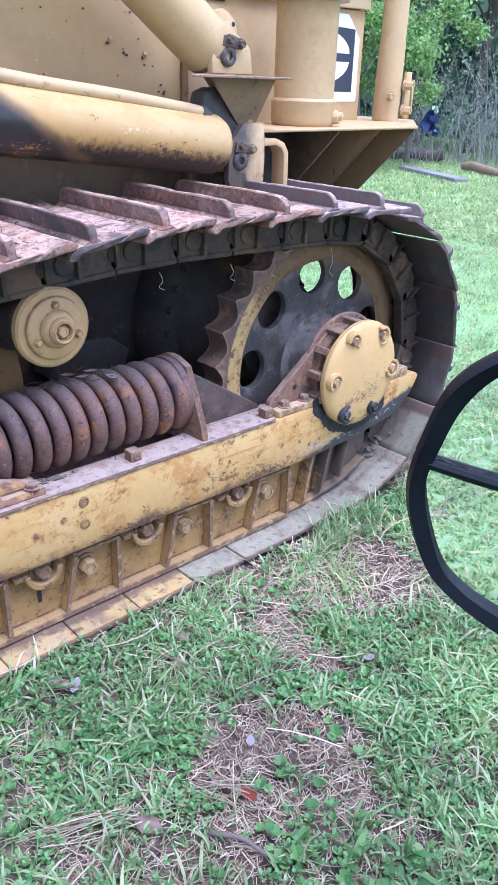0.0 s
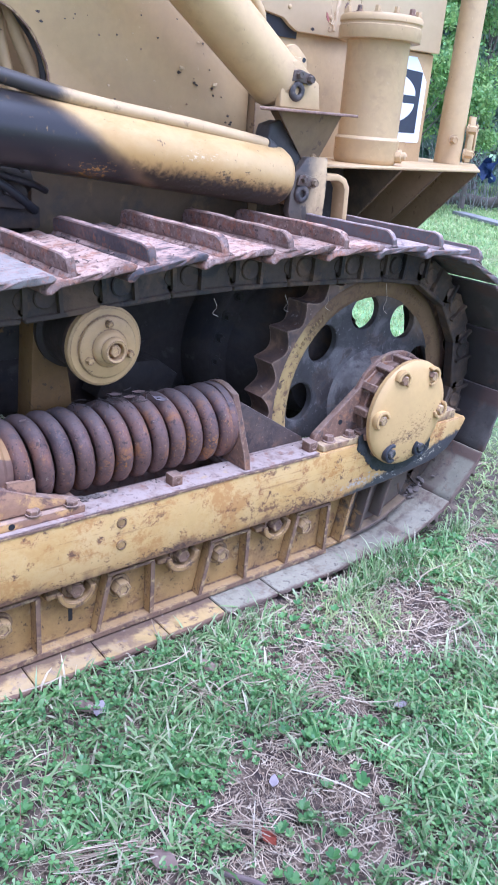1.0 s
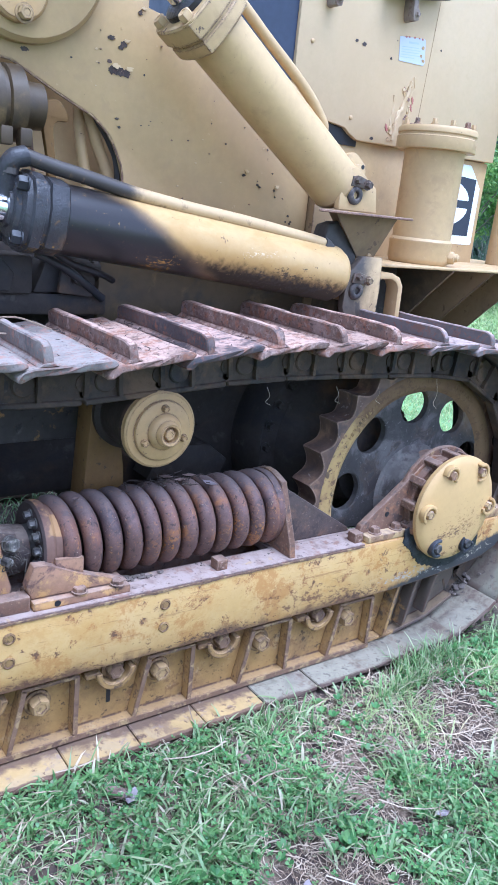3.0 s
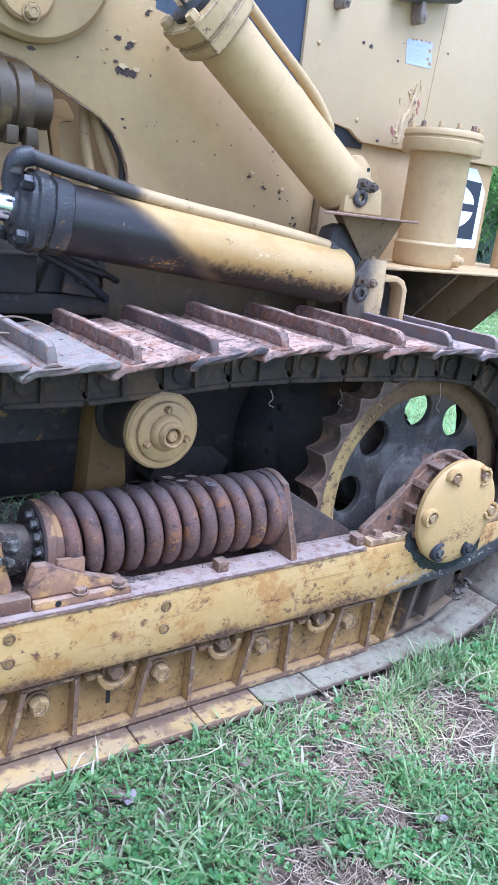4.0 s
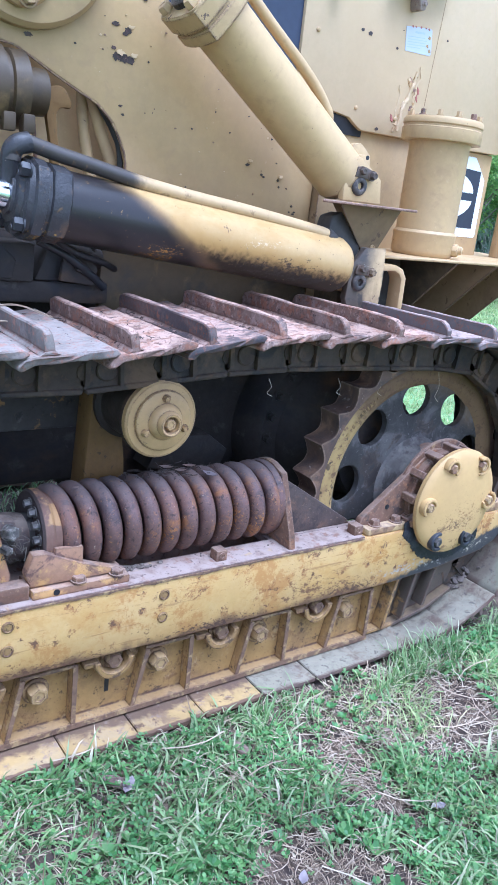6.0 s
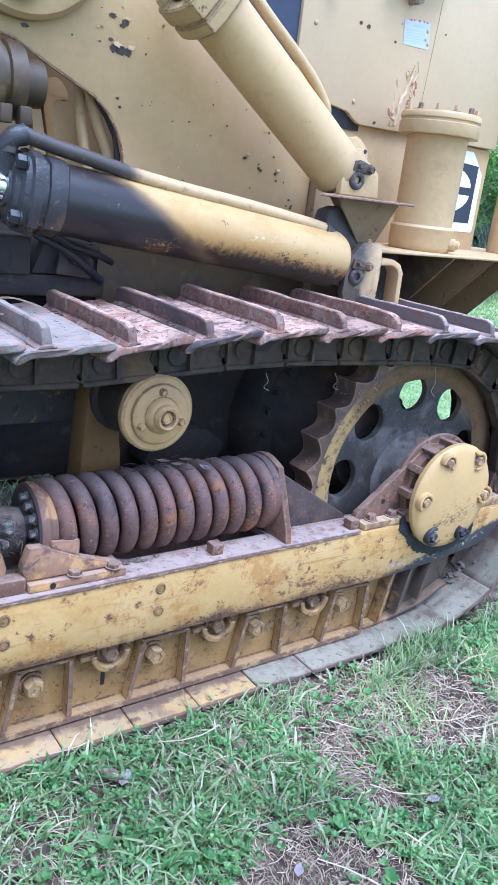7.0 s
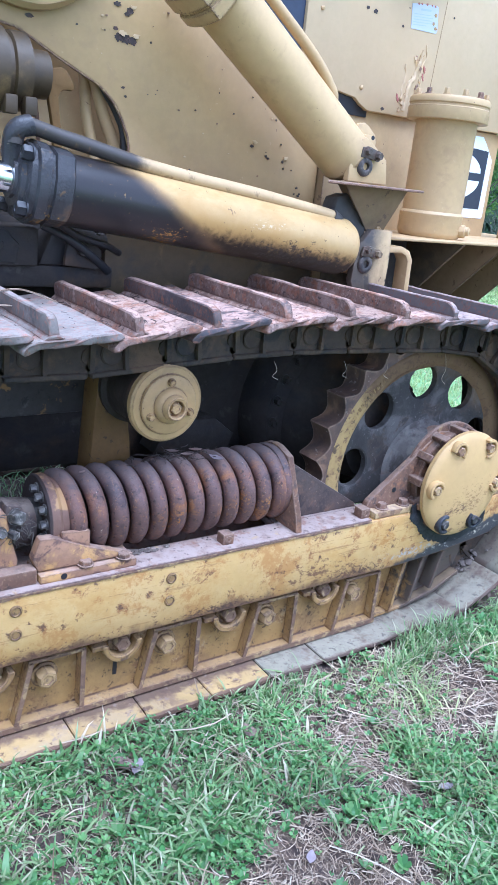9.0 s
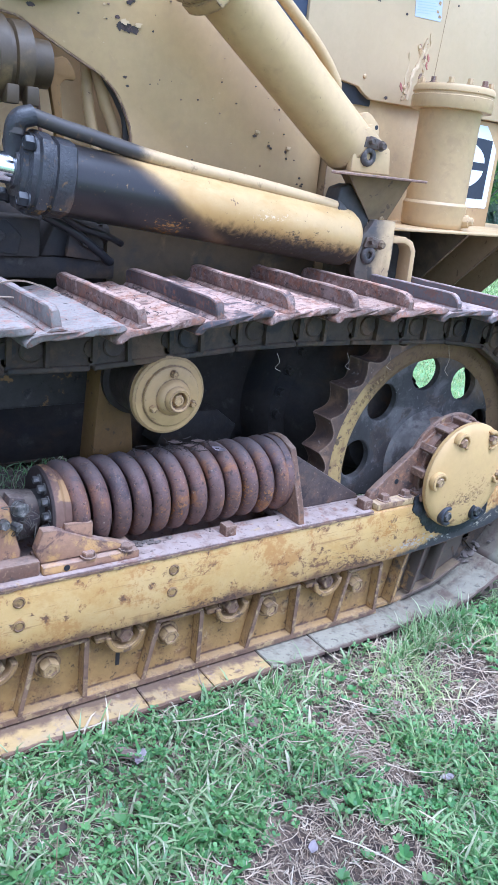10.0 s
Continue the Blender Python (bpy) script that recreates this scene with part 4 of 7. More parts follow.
part("rusty_lip", box(nb(), -1.35, 0.60, 0.0935, 0.0965, 0.0435, 0.0585), m_brown_edge, guard, "rusty front of the guard's lip")
for k in range(-2, 4):
    x0 = -0.113 + 0.352 * (k - 0)
    if x0 > 0.65:
        continue
    bm = nb()
    box(bm, x0 - 0.006, x0 + 0.006, 0.097, 0.133, 0.057, 0.236)
    prism(bm, [(x0 - 0.146, 0.236), (x0 - 0.184, 0.057), (x0 - 0.172, 0.057), (x0 - 0.134, 0.236)], 0.097, 0.133)
    box(bm, x0 - 0.146, x0 + 0.006, 0.099, 0.133, 0.230, 0.240)
    chamfer(bm, 0.002, 1)
    rib = part("guard_rib", bm, m_guard, guard, "welded pocket ribs with rusty edges")
    part("rusty_edge", box(nb(), x0 - 0.0065, x0 + 0.0065, 0.0950, 0.0975, 0.060, 0.236), m_brown_edge, rib, "rust along the rib's edge")
    part("rusty_edge", prism(nb(), [(x0 - 0.1465, 0.230), (x0 - 0.1835, 0.060), (x0 - 0.1715, 0.060), (x0 - 0.1335, 0.230)], 0.0950, 0.0975), m_brown_edge, rib, "rust along the rib's edge")
    part("rusty_edge", box(nb(), x0 - 0.146, x0 + 0.006, 0.0970, 0.0995, 0.231, 0.2395), m_brown_edge, rib, "rust along the rib's edge")
    part("guard_bolt", hex_bolt(nb(), (x0 - 0.094, 0.133, 0.170), (0, -1, 0), 0.027, 0.036, 0.4 * k), m_bolt, rib, "large hex bolt")
for x in (-0.705, -0.353, -0.008, 0.358):
    arc = [(math.cos(radians(180 + 15 * s)), math.sin(radians(180 + 15 * s))) for s in range(13)]
    bm = nb()
    prism(bm, [(x + 0.058 * u, 0.226 + 0.058 * v) for u, v in arc] + [(x + 0.041 * u, 0.226 + 0.040 * v) for u, v in arc[::-1]], 0.092, 0.133)
    box(bm, x - 0.086, x - 0.042, 0.100, 0.133, 0.212, 0.228)
    chamfer(bm, 0.003, 1)
    clamp = part("roller_shaft_clamp", bm, m_guard, guard, "curved clamp round a roller shaft")
    part("shaft_nut", hex_bolt(nb(), (x + 0.004, 0.131, 0.216), (0, -1, 0), 0.023, 0.034, x * 9, 1.45), m_brown_edge, clamp, "hex nut")
part("slot", box(nb(), -0.362, -0.350, 0.1305, 0.1325, 0.105, 0.175), m_black, guard, "narrow dark slot")
for x, w in ((0.70, 0.05), (0.79, 0.05), (0.89, 0.04)):
    bm = nb()
    prism(bm, [(x + 0.01, 0.250), (x - 0.03, 0.060 + max(0, x - 0.72) * 0.3), (x - 0.015, 0.058 + max(0, x - 0.72) * 0.3), (x + 0.025, 0.250)], 0.10, 0.150)
    chamfer(bm, 0.002, 1)
    part("guard_gusset", bm, m_guard, guard)
for k in range(5):
    x = -1.05 + 0.352 * k
    bm = lathe(nb(), (x, 0.15, 0.20), (0, 1, 0), [(0.0, 0.0), (0.085, 0.0), (0.085, 0.02), (0.07, 0.02), (0.07, 0.18), (0.085, 0.18), (0.085, 0.20), (0.0, 0.20)], 24)
    part("track_roller", bm, m_grease, dozer, "dark track roller")

# -- recoil spring and its seats --
bm, SY, SZ = nb(), 0.250, 0.566
turns, x_a, x_b = 11.5, -0.487, 0.178
tube(bm, [(x_a + (x_b - x_a) * k / (turns * 14), SY + 0.094 * math.cos(2 * math.pi * k / 14 + 1.0), SZ + 0.094 * math.sin(2 * math.pi * k / 14 + 1.0)) for k in range(int(turns * 14) + 1)], 0.0245, 10, 2)
spring = part("recoil_spring", bm, m_spring, dozer, "heavy rusty coil spring")
part("spring_core", rod(nb(), (-0.6, SY, SZ), (0.20, SY, SZ), 0.05), m_grease, spring)
bm = nb()
prism(bm, [(0.092, 0.450), (0.100, 0.490), (SY - 0.075, SZ + 0.100)] + [(SY + 0.118 * math.cos(radians(a)), SZ + 0.120 * math.sin(radians(a))) for a in range(115, -1, -15)] + [(SY + 0.12, 0.450)], 0.200, 0.222, "yz")
chamfer(bm, 0.003)
seat = part("spring_seat", bm, m_rust, dozer, "rusty spring seat plate")
part("end_coil_ring", lathe(nb(), (0.176, SY, SZ), (1, 0, 0), [(0.06, 0), (0.114, 0), (0.118, 0.012), (0.114, 0.024), (0.06, 0.024), (0.06, 0)], 40), m_spring, seat)
bm = nb()
prism(bm, [(0.222, 0.447), (0.222, 0.632), (0.25, 0.628), (0.52, 0.462), (0.53, 0.447)], 0.196, 0.212)
chamfer(bm, 0.003)
part("seat_gusset", bm, m_rust_dark, seat, "dark rusty triangular gusset")
part("front_seat_ring", lathe(nb(), (-0.555, SY, SZ), (1, 0, 0), [(0.05, 0.010), (0.104, 0.010), (0.109, 0.016), (0.109, 0.036), (0.104, 0.042), (0.100, 0.046), (0.100, 0.062), (0.05, 0.062)], 48), m_flange, dozer, "rusty flange in front of the spring")
# adjuster block, wedge bracket and strip in front of the spring
bm = nb()
box(bm, -0.585, -0.325, 0.100, 0.200, 0.450, 0.472)
prism(bm, [(-0.585, 0.476), (-0.598, 0.510), (-0.580, 0.562), (-0.545, 0.560), (-0.455, 0.520), (-0.345, 0.482), (-0.325, 0.476)], 0.118, 0.150)
prism(bm, [(-0.520, 0.47), (-0.520, 0.565), (-0.445, 0.560), (-0.445, 0.47)], 0.130, 0.145)
chamfer(bm, 0.004)
bracket = part("spring_bracket", bm, m_bracket, dozer, "rusty wedge bracket bolted on the frame")
for x in (-0.463, -0.358):
    part("bolt", hex_bolt(nb(), (x, 0.112, 0.476), (0, 0, 1), 0.017, 0.014, x * 5, 1.25), m_rust, bracket, "rusty bolt head")
part("drilled_hole_ring", lathe(nb(), (-0.525, 0.0995, 0.462), (0, -1, 0), [(0.0085, 0.0008), (0, 0.0008)], 14), m_black, bracket)
bm = nb()
box(bm, -0.83, -0.590, 0.108, 0.150, 0.450, 0.490)
chamfer(bm, 0.004)
part("frame_strip", bm, m_rust, dozer, "rusty square bar on the frame")
bm = nb()
lathe(bm, (-0.80, SY, SZ - 0.01), (1, 0, 0), [(0, 0), (0.07, 0), (0.085, 0.02), (0.085, 0.14), (0.07, 0.16), (0.060, 0.24), (0.0, 0.24)], 32)
chamfer(bm, 0.006)
adjuster = part("track_adjuster", bm, m_rust_dark, dozer, "grimy track adjuster with bolts")
bm = nb()
prism(bm, [(-0.735, 0.452), (-0.628, 0.452), (-0.622, 0.500), (-0.640, 0.560), (-0.650, 0.628), (-0.690, 0.640), (-0.735, 0.630)], 0.150, 0.235)
wobble(chamfer(bm, 0.008), 0.002, 30)
part("adjuster_block", bm, m_bracket, adjuster, "rusty block with old orange paint")
bm = nb()
prism(bm, [(-0.662, 0.560), (-0.610, 0.548), (-0.600, 0.600), (-0.612, 0.640), (-0.650, 0.648)], 0.158, 0.205)
wobble(chamfer(bm, 0.007), 0.002, 40)
part("bolt_lug", bm, m_rust_dark, adjuster, "greasy lug")
for k in range(7):
    a = radians(95 + 26 * k)
    part("flange_bolt", hex_bolt(nb(), (-0.545, SY + 0.080 * math.cos(a), SZ + 0.080 * math.sin(a)), (-1, 0, 0), 0.011, 0.018, k), m_bolt_grease, adjuster, "greasy bolt head")
for p, ax, r in (((-0.630, 0.156, 0.617), (0.25, -0.95, 0.15), 0.019), ((-0.668, 0.150, 0.585), (0, -1, 0.2), 0.013), ((-0.640, 0.156, 0.575), (0.3, -1, 0), 0.012)):
    part("bolt", hex_bolt(nb(), p, ax, r, 0.024, 0.5, 1.1), m_bolt_grease, adjuster, "greasy bolt head")
# tangled stems and dirt caught on the lug
bm, r = nb(), random.Random(19)
for k in range(30):
    c = Vector((-0.622, 0.150, 0.580)) + Vector((r.gauss(0, 0.016), r.gauss(0, 0.008), r.gauss(0, 0.018)))
    tube(bm, [c, c + Vector((r.gauss(0, 0.012), r.gauss(0, 0.008), r.gauss(0, 0.012))), c + Vector((r.gauss(0, 0.02), r.gauss(0, 0.01), r.gauss(-0.008, 0.02)))], r.uniform(0.0006, 0.0016), 4, 3)
litter_tangle = bm

# -- carrier roller --
RX, RZ = -0.236, 0.870
roller = part("carrier_roller", lathe(nb(), (RX, 0.165, RZ), (0, -1, 0), [(0.0, -0.20), (0.105, -0.20), (0.105, -0.17), (0.090, -0.165), (0.090, -0.03), (0.105, -0.025), (0.105, -0.012), (0.0, -0.012)], 56), m_roller, dozer, "greasy carrier roller with a tan end cover")
part("end_cover", lathe(nb(), (RX, 0.165, RZ), (0, -1, 0), [(0.104, -0.013), (0.104, 0.004), (0.098, 0.010), (0.080, 0.012), (0.079, 0.020), (0.073, 0.024), (0.048, 0.026), (0.046, 0.034), (0.040, 0.042), (0.034, 0.046), (0.032, 0.060), (0.028, 0.064), (0.022, 0.062), (0.021, 0.040), (0.0, 0.040)], 56),
     m_cover, roller, "tan end cover")
part("hex_plug", hex_bolt(nb(), (RX, 0.125, RZ), (0, -1, 0), 0.016, 0.020, 0.3, 1.0), m_cover, roller, "hex plug")
for a in (92, 205, -20):
    part("cover_bolt", hex_bolt(nb(), (RX + 0.062 * math.cos(radians(a)), 0.141, RZ + 0.062 * math.sin(radians(a))), (0, -1, 0), 0.0095, 0.014, a, 1.15), m_cover, roller, "small hex bolt")
bm = nb()
prism(bm, [(-0.370, 0.42), (-0.215, 0.42), (-0.235, 0.70), (-0.27, 0.93), (-0.340, 0.93)], 0.35, 0.44)
chamfer(bm, 0.008)
part("roller_pedestal", bm, m_pedestal, dozer, "yellow pedestal holding the carrier roller")

# -- hull --
bm = nb()
box(bm, -2.0, 1.10, 0.70, 1.66, 0.505, 1.28)
box(bm, -0.20, 1.08, 0.72, 1.64, 0.40, 0.52)
chamfer(bm, 0.02)
hull = part("hull", bm, m_hull, dozer, "grimy dark lower hull")
bm = nb()
box(bm, -2.0, -0.29, 0.48, 0.60, 0.757, 0.860)
chamfer(bm, 0.01)
part("cross_beam", bm, m_beam, hull, "dusty dark side beam")
bm = nb()
lathe(bm, (0.74, 0.74, 0.64), (0, -1, 0), [(0, 0), (0.37, 0), (0.37, 0.16), (0.35, 0.19), (0.29, 0.20), (0.26, 0.25), (0.20, 0.30), (0.18, 0.42), (0, 0.42)], 48)
for k in range(26):
    a = 2 * math.pi * k / 26
    hex_bolt(bm, (0.74 + 0.33 * math.cos(a), 0.545, 0.64 + 0.33 * math.sin(a)), (0, -1, 0), 0.014, 0.02, k)
part("final_drive", bm, m_hull, hull, "dark bolted final drive housing")

# -- side plate with its boss, and what shows through its cut-out --
bm = nb()
prism(bm, [(-1.10, 1.80), (-0.75, 1.775), (-0.517, 1.749), (-0.464, 1.741), (-0.371, 1.697), (-0.290, 1.661), (-0.237, 1.639), (-0.191, 1.600), (-0.172, 1.573), (-0.155, 1.540), (-0.139, 1.49), (-0.137, 1.08), (0.56, 1.08),
           (0.56, 1.56), (0.12, 1.945), (-0.02, 1.93), (-0.10, 1.945), (-0.16, 2.02), (-0.30, 2.30), (-1.10, 2.30)], 0.650, 0.672)
chamfer(bm, 0.004)
side_plate = part("side_plate", bm, m_panel, dozer, "tan loader tower plate with chipped paint")
part("plate_edge", tube(nb(), [(-0.80, 0.652, 1.775), (-0.517, 0.652, 1.746), (-0.464, 0.652, 1.738), (-0.371, 0.652, 1.694), (-0.290, 0.652, 1.658), (-0.238, 0.652, 1.636), (-0.194, 0.652, 1.598), (-0.175, 0.652, 1.571), (-0.158, 0.652, 1.539), (-0.142, 0.652, 1.49), (-0.141, 0.652, 1.30)], 0.003, 8, 4), m_brown_edge, side_plate, "dark rusty cut edge")
boss = part("pivot_boss", lathe(nb(), (-0.455, 0.650, 2.005), (0, -1, 0), [(0.0, 0.0), (0.222, 0.0), (0.222, 0.03), (0.210, 0.045), (0.14, 0.055), (0.0, 0.055)], 64), m_panel, dozer, "round tan pivot boss")
part("pivot_cover", lathe(nb(), (-0.478, 0.600, 1.895), (0, -1, 0), [(0.0, 0.0), (0.074, 0.0), (0.074, 0.02), (0.067, 0.028), (0.03, 0.030), (0.0, 0.030)], 40), m_cover, boss, "dirty round pin cover")
part("cover_bolt", hex_bolt(nb(), (-0.468, 0.572, 1.842), (0, -1, 0), 0.018, 0.022, 0.2), m_panel, boss, "tan bolt head")
# paint chips, thin flakes of bare primer
def chip(x, z, size, seed, y=0.6495, wide=1.0, ragged=0.45):
    rnd = random.Random(seed)
    bm, k, pts = nb(), 30, []
    for i in range(k):
        a = 2 * math.pi * i / k
        v = Vector((2.1 * math.cos(a), 2.1 * math.sin(a), seed * 7.3))
        r = size * (0.78 + ragged * noise.noise(v) + 0.5 * ragged * noise.noise(v * 2.7) + rnd.uniform(-0.06, 0.06))
        pts.append((x + wide * r * math.cos(a), z + 0.75 * r * math.sin(a)))
    return prism(bm, pts, y - 0.0012, y + 0.002)


for i, (x, z, s, w) in enumerate(((-0.188, 1.766, 0.019, 0.9), (-0.166, 1.760, 0.013, 1.2), (-0.147, 1.763, 0.017, 1.0), (-0.166, 1.770, 0.010, 1.6), (-0.196, 1.846, 0.011, 1.3), (-0.158, 1.834, 0.014, 0.9), (-0.166, 1.826, 0.009, 1.2), (-0.199, 1.786, 0.009, 1.1), (-0.090, 1.768, 0.009, 0.8), (-0.113, 1.924, 0.011, 0.8),
                                (-0.438, 1.773, 0.010, 1.6), (-0.169, 1.642, 0.006, 1.4), (-0.160, 1.620, 0.006, 1.0), (-0.091, 1.634, 0.005, 1.0), (-0.061, 1.649, 0.005, 1.0), (-0.066, 1.638, 0.004, 1.0), (0.147, 1.672, 0.007, 0.7), (0.283, 1.536, 0.013, 1.3), (0.341, 1.511, 0.012, 1.0), (0.350, 1.506, 0.010, 1.3), (0.409, 1.500, 0.014, 0.8), (0.415, 1.480, 0.010, 1.0),
                                (0.448, 1.478, 0.007, 1.0), (0.478, 1.424, 0.012, 0.9), (0.488, 1.400, 0.010, 1.2), (0.470, 1.405, 0.008, 1.1), (0.367, 1.622, 0.010, 0.7), (-0.31, 1.776, 0.004, 1.0))):
    part("paint_chip", chip(x, z, s * (0.50 if x > -0.1 else 0.92), i, 0.6495 - 0.0001 * (i % 5), w), m_chip, side_plate, "dark bare patch where paint has flaked off")
    if i in (0, 2, 5, 9, 17, 20):
        part("lifted_flake", wobble(chip(x + 0.010, z + 0.012, s * 0.55, i + 60, 0.6476, 1.5), 0.003, 90), m_tan_clean, side_plate, "curled pale paint flake")

rnd = random.Random(77)
for i in range(60):
    x, z = rnd.uniform(-0.30, 0.50), rnd.uniform(1.34, 1.90)
    if z < 1.86 - 0.80 * (x - 0.08) and (x > -0.12 or z > 1.70):
        part("paint_speck", chip(x, z, rnd.uniform(0.0015, 0.0042), 300 + i, 0.6490 - 0.00003 * i), (m_chip, m_rust, m_tan_clean)[i % 3], side_plate)

inner = part("inner_panel", prism(nb(), [(-1.2, 1.08), (0.0, 1.08), (0.0, 2.0), (-1.2, 2.0)], 0.82, 0.84), m_tan, dozer, "shaded tan inner panel")
for pts, r, m in (([(-0.256, 0.74, 1.75), (-0.247, 0.74, 1.665), (-0.236, 0.74, 1.569), (-0.220, 0.74, 1.495), (-0.200, 0.74, 1.40), (-0.19, 0.74, 1.20)], 0.0165, m_tan), ([(-0.24, 0.72, 1.70), (-0.219, 0.72, 1.647), (-0.192, 0.72, 1.568), (-0.158, 0.72, 1.495), (-0.14, 0.72, 1.42), (-0.13, 0.72, 1.20)], 0.0185, m_tan),
                  ([(-0.23, 0.70, 1.68), (-0.204, 0.70, 1.635), (-0.160, 0.70, 1.575), (-0.132, 0.70, 1.49), (-0.12, 0.70, 1.20)], 0.011, m_grease), ([(-0.395, 0.79, 1.72), (-0.365, 0.79, 1.56), (-0.345, 0.79, 1.30)], 0.006, m_rust)):
    part("hydraulic_pipe", tube(nb(), pts, r, 10, 5), m, inner, "upright hydraulic pipe")
bm = nb()
lathe(bm, (-0.95, 0.62, 1.625), (1, 0, 0.02), [(0, 0), (0.09, 0), (0.09, 0.35), (0.098, 0.352), (0.098, 0.40), (0.086, 0.404), (0.086, 0.44), (0.094, 0.445), (0.094, 0.485), (0.06, 0.495), (0.058, 0.545), (0.0, 0.55)], 36)
cylinder_end = part("tilt_motor", bm, m_olive, dozer, "tan and black hydraulic cylinder end behind the tower")
part("clamp_band", lathe(nb(), (-0.555, 0.62, 1.633), (1, 0, 0.02), [(0.09, 0), (0.101, 0), (0.101, 0.03), (0.09, 0.03)], 36), m_olive, cylinder_end, "black clamp band")
for x in (-0.52, -0.47):
    part("band_lug", chamfer(box(nb(), x - 0.016, x + 0.016, 0.53, 0.57, 1.53, 1.575), 0.005), m_olive, cylinder_end)
bm = nb()
prism(bm, [(-0.390, 1.656), (-0.366, 1.662), (-0.353, 1.659), (-0.340, 1.645), (-0.329, 1.624), (-0.328, 1.614), (-0.333, 1.608), (-0.345, 1.609), (-0.358, 1.607), (-0.366, 1.600), (-0.370, 1.589), (-0.366, 1.550), (-0.361, 1.511), (-0.355, 1.44), (-0.378, 1.44), (-0.383, 1.509), (-0.390, 1.545), (-0.397, 1.580), (-0.397, 1.62)], 0.608, 0.630)
chamfer(bm, 0.005)
part("hook_bracket", bm, m_pedestal, cylinder_end, "curved hook bracket, darkened to brown for the plate's shade")

# -- lower lift cylinder --
YL = 0.42
a_l, b_l = Vector((0.500, YL, 1.262)), Vector((-0.472, YL, 1.3707))
d_l = (b_l - a_l).normalized()
up_l = Vector((0, 0, 1)) - d_l * d_l.z
up_l.normalize()
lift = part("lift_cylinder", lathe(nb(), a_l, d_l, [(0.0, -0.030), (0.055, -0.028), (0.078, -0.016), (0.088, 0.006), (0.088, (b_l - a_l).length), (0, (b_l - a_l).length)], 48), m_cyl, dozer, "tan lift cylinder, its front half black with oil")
g0 = b_l


def rounded_loft(bm, origin, axis, rings, power=0.55):
    """One body of square rings with round corners along an axis: (place, half width)."""
    made = []
    for h, s in rings:
        m = axis_matrix(origin + axis * h, axis)
        row = []
        for k in range(32):
            a = 2 * math.pi * k / 32
            r = s / max(abs(math.cos(a)), abs(math.sin(a))) ** power
            row.append(bm.verts.new(m @ Vector((r * math.cos(a), r * math.sin(a), 0))))
        made.append(row)
    for lo, hi in zip(made, made[1:]):
        for k in range(32):
            bm.faces.new((lo[k], lo[(k + 1) % 32], hi[(k + 1) % 32], hi[k]))
    bm.faces.new(made[0][::-1])
    bm.faces.new(made[-1])
    return bm


bm = rounded_loft(nb(), g0, d_l, ((-0.040, 0.089), (-0.035, 0.094), (0.008, 0.095), (0.012, 0.089), (0.020, 0.089), (0.024, 0.099), (0.050, 0.099), (0.055, 0.091), (0.068, 0.090), (0.073, 0.068), (0.082, 0.062), (0.085, 0.046), (0.092, 0.044)), 0.35)
bmesh.ops.subdivide_edges(bm, edges=bm.edges[:], cuts=1, use_grid_fill=True)
wobble(bm, 0.0025, 28)
gland = part("gland", bm, m_oil, lift, "oily black bolted gland")
for a in (42, 138, 222, 318):
    side = d_l.cross(up_l)
    c = g0 + 0.094 * (math.cos(radians(a)) * side + math.sin(radians(a)) * up_l)
    part("gland_bolt", hex_bolt(nb(), c + d_l * 0.066, d_l, 0.018, 0.026, 0.2, 1.1), m_black, gland, "black bolt")
part("piston_rod", rod(nb(), g0 + d_l * 0.07, g0 + d_l * 0.75, 0.036, seg=32), m_chrome, lift, "bright chrome rod")
pp = [(-0.558, 0.4, 1.46), (-0.553, 0.4, 1.489), (-0.527, 0.4, 1.503), (-0.491, 0.4, 1.497), (-0.442, 0.4, 1.486), (-0.385, 0.4, 1.476), (-0.299, 0.4, 1.459), (-0.205, 0.4, 1.441), (-0.069, 0.4, 1.422), (0.125, 0.4, 1.4), (0.293, 0.4, 1.377), (0.443, 0.405, 1.354), (0.473, 0.415, 1.334), (0.483, 0.42, 1.284)]
part("oil_pipe", tube(nb(), pp, 0.019, 12, 5), m_pipe, lift, "steel oil pipe along the cylinder")
part("pipe_elbow", tube(nb(), [(0.433, 0.405, 1.354), (0.473, 0.415, 1.334), (0.483, 0.42, 1.284), (0.473, 0.43, 1.244)], 0.026, 12, 5), m_grease, lift, "dark hose elbow")
part("pipe_collar", tube(nb(), [(-0.553, 0.42, 1.38), (-0.558, 0.41, 1.46), (-0.549, 0.4, 1.493), (-0.517, 0.4, 1.505)], 0.0245, 14, 5), m_oil, lift, "oily pipe elbow")
part("eye", rod(nb(), (0.590, YL - 0.005, 1.222), (0.590, YL + 0.06, 1.222), 0.050, seg=28), m_tan, lift, "cylinder eye")
part("dripping_hose", tube(nb(), [(-0.42, 0.46, 1.28), (-0.36, 0.48, 1.25), (-0.27, 0.50, 1.225), (-0.2, 0.56, 1.20)], 0.010, 8, 5), m_black, lift, "thin black hose")

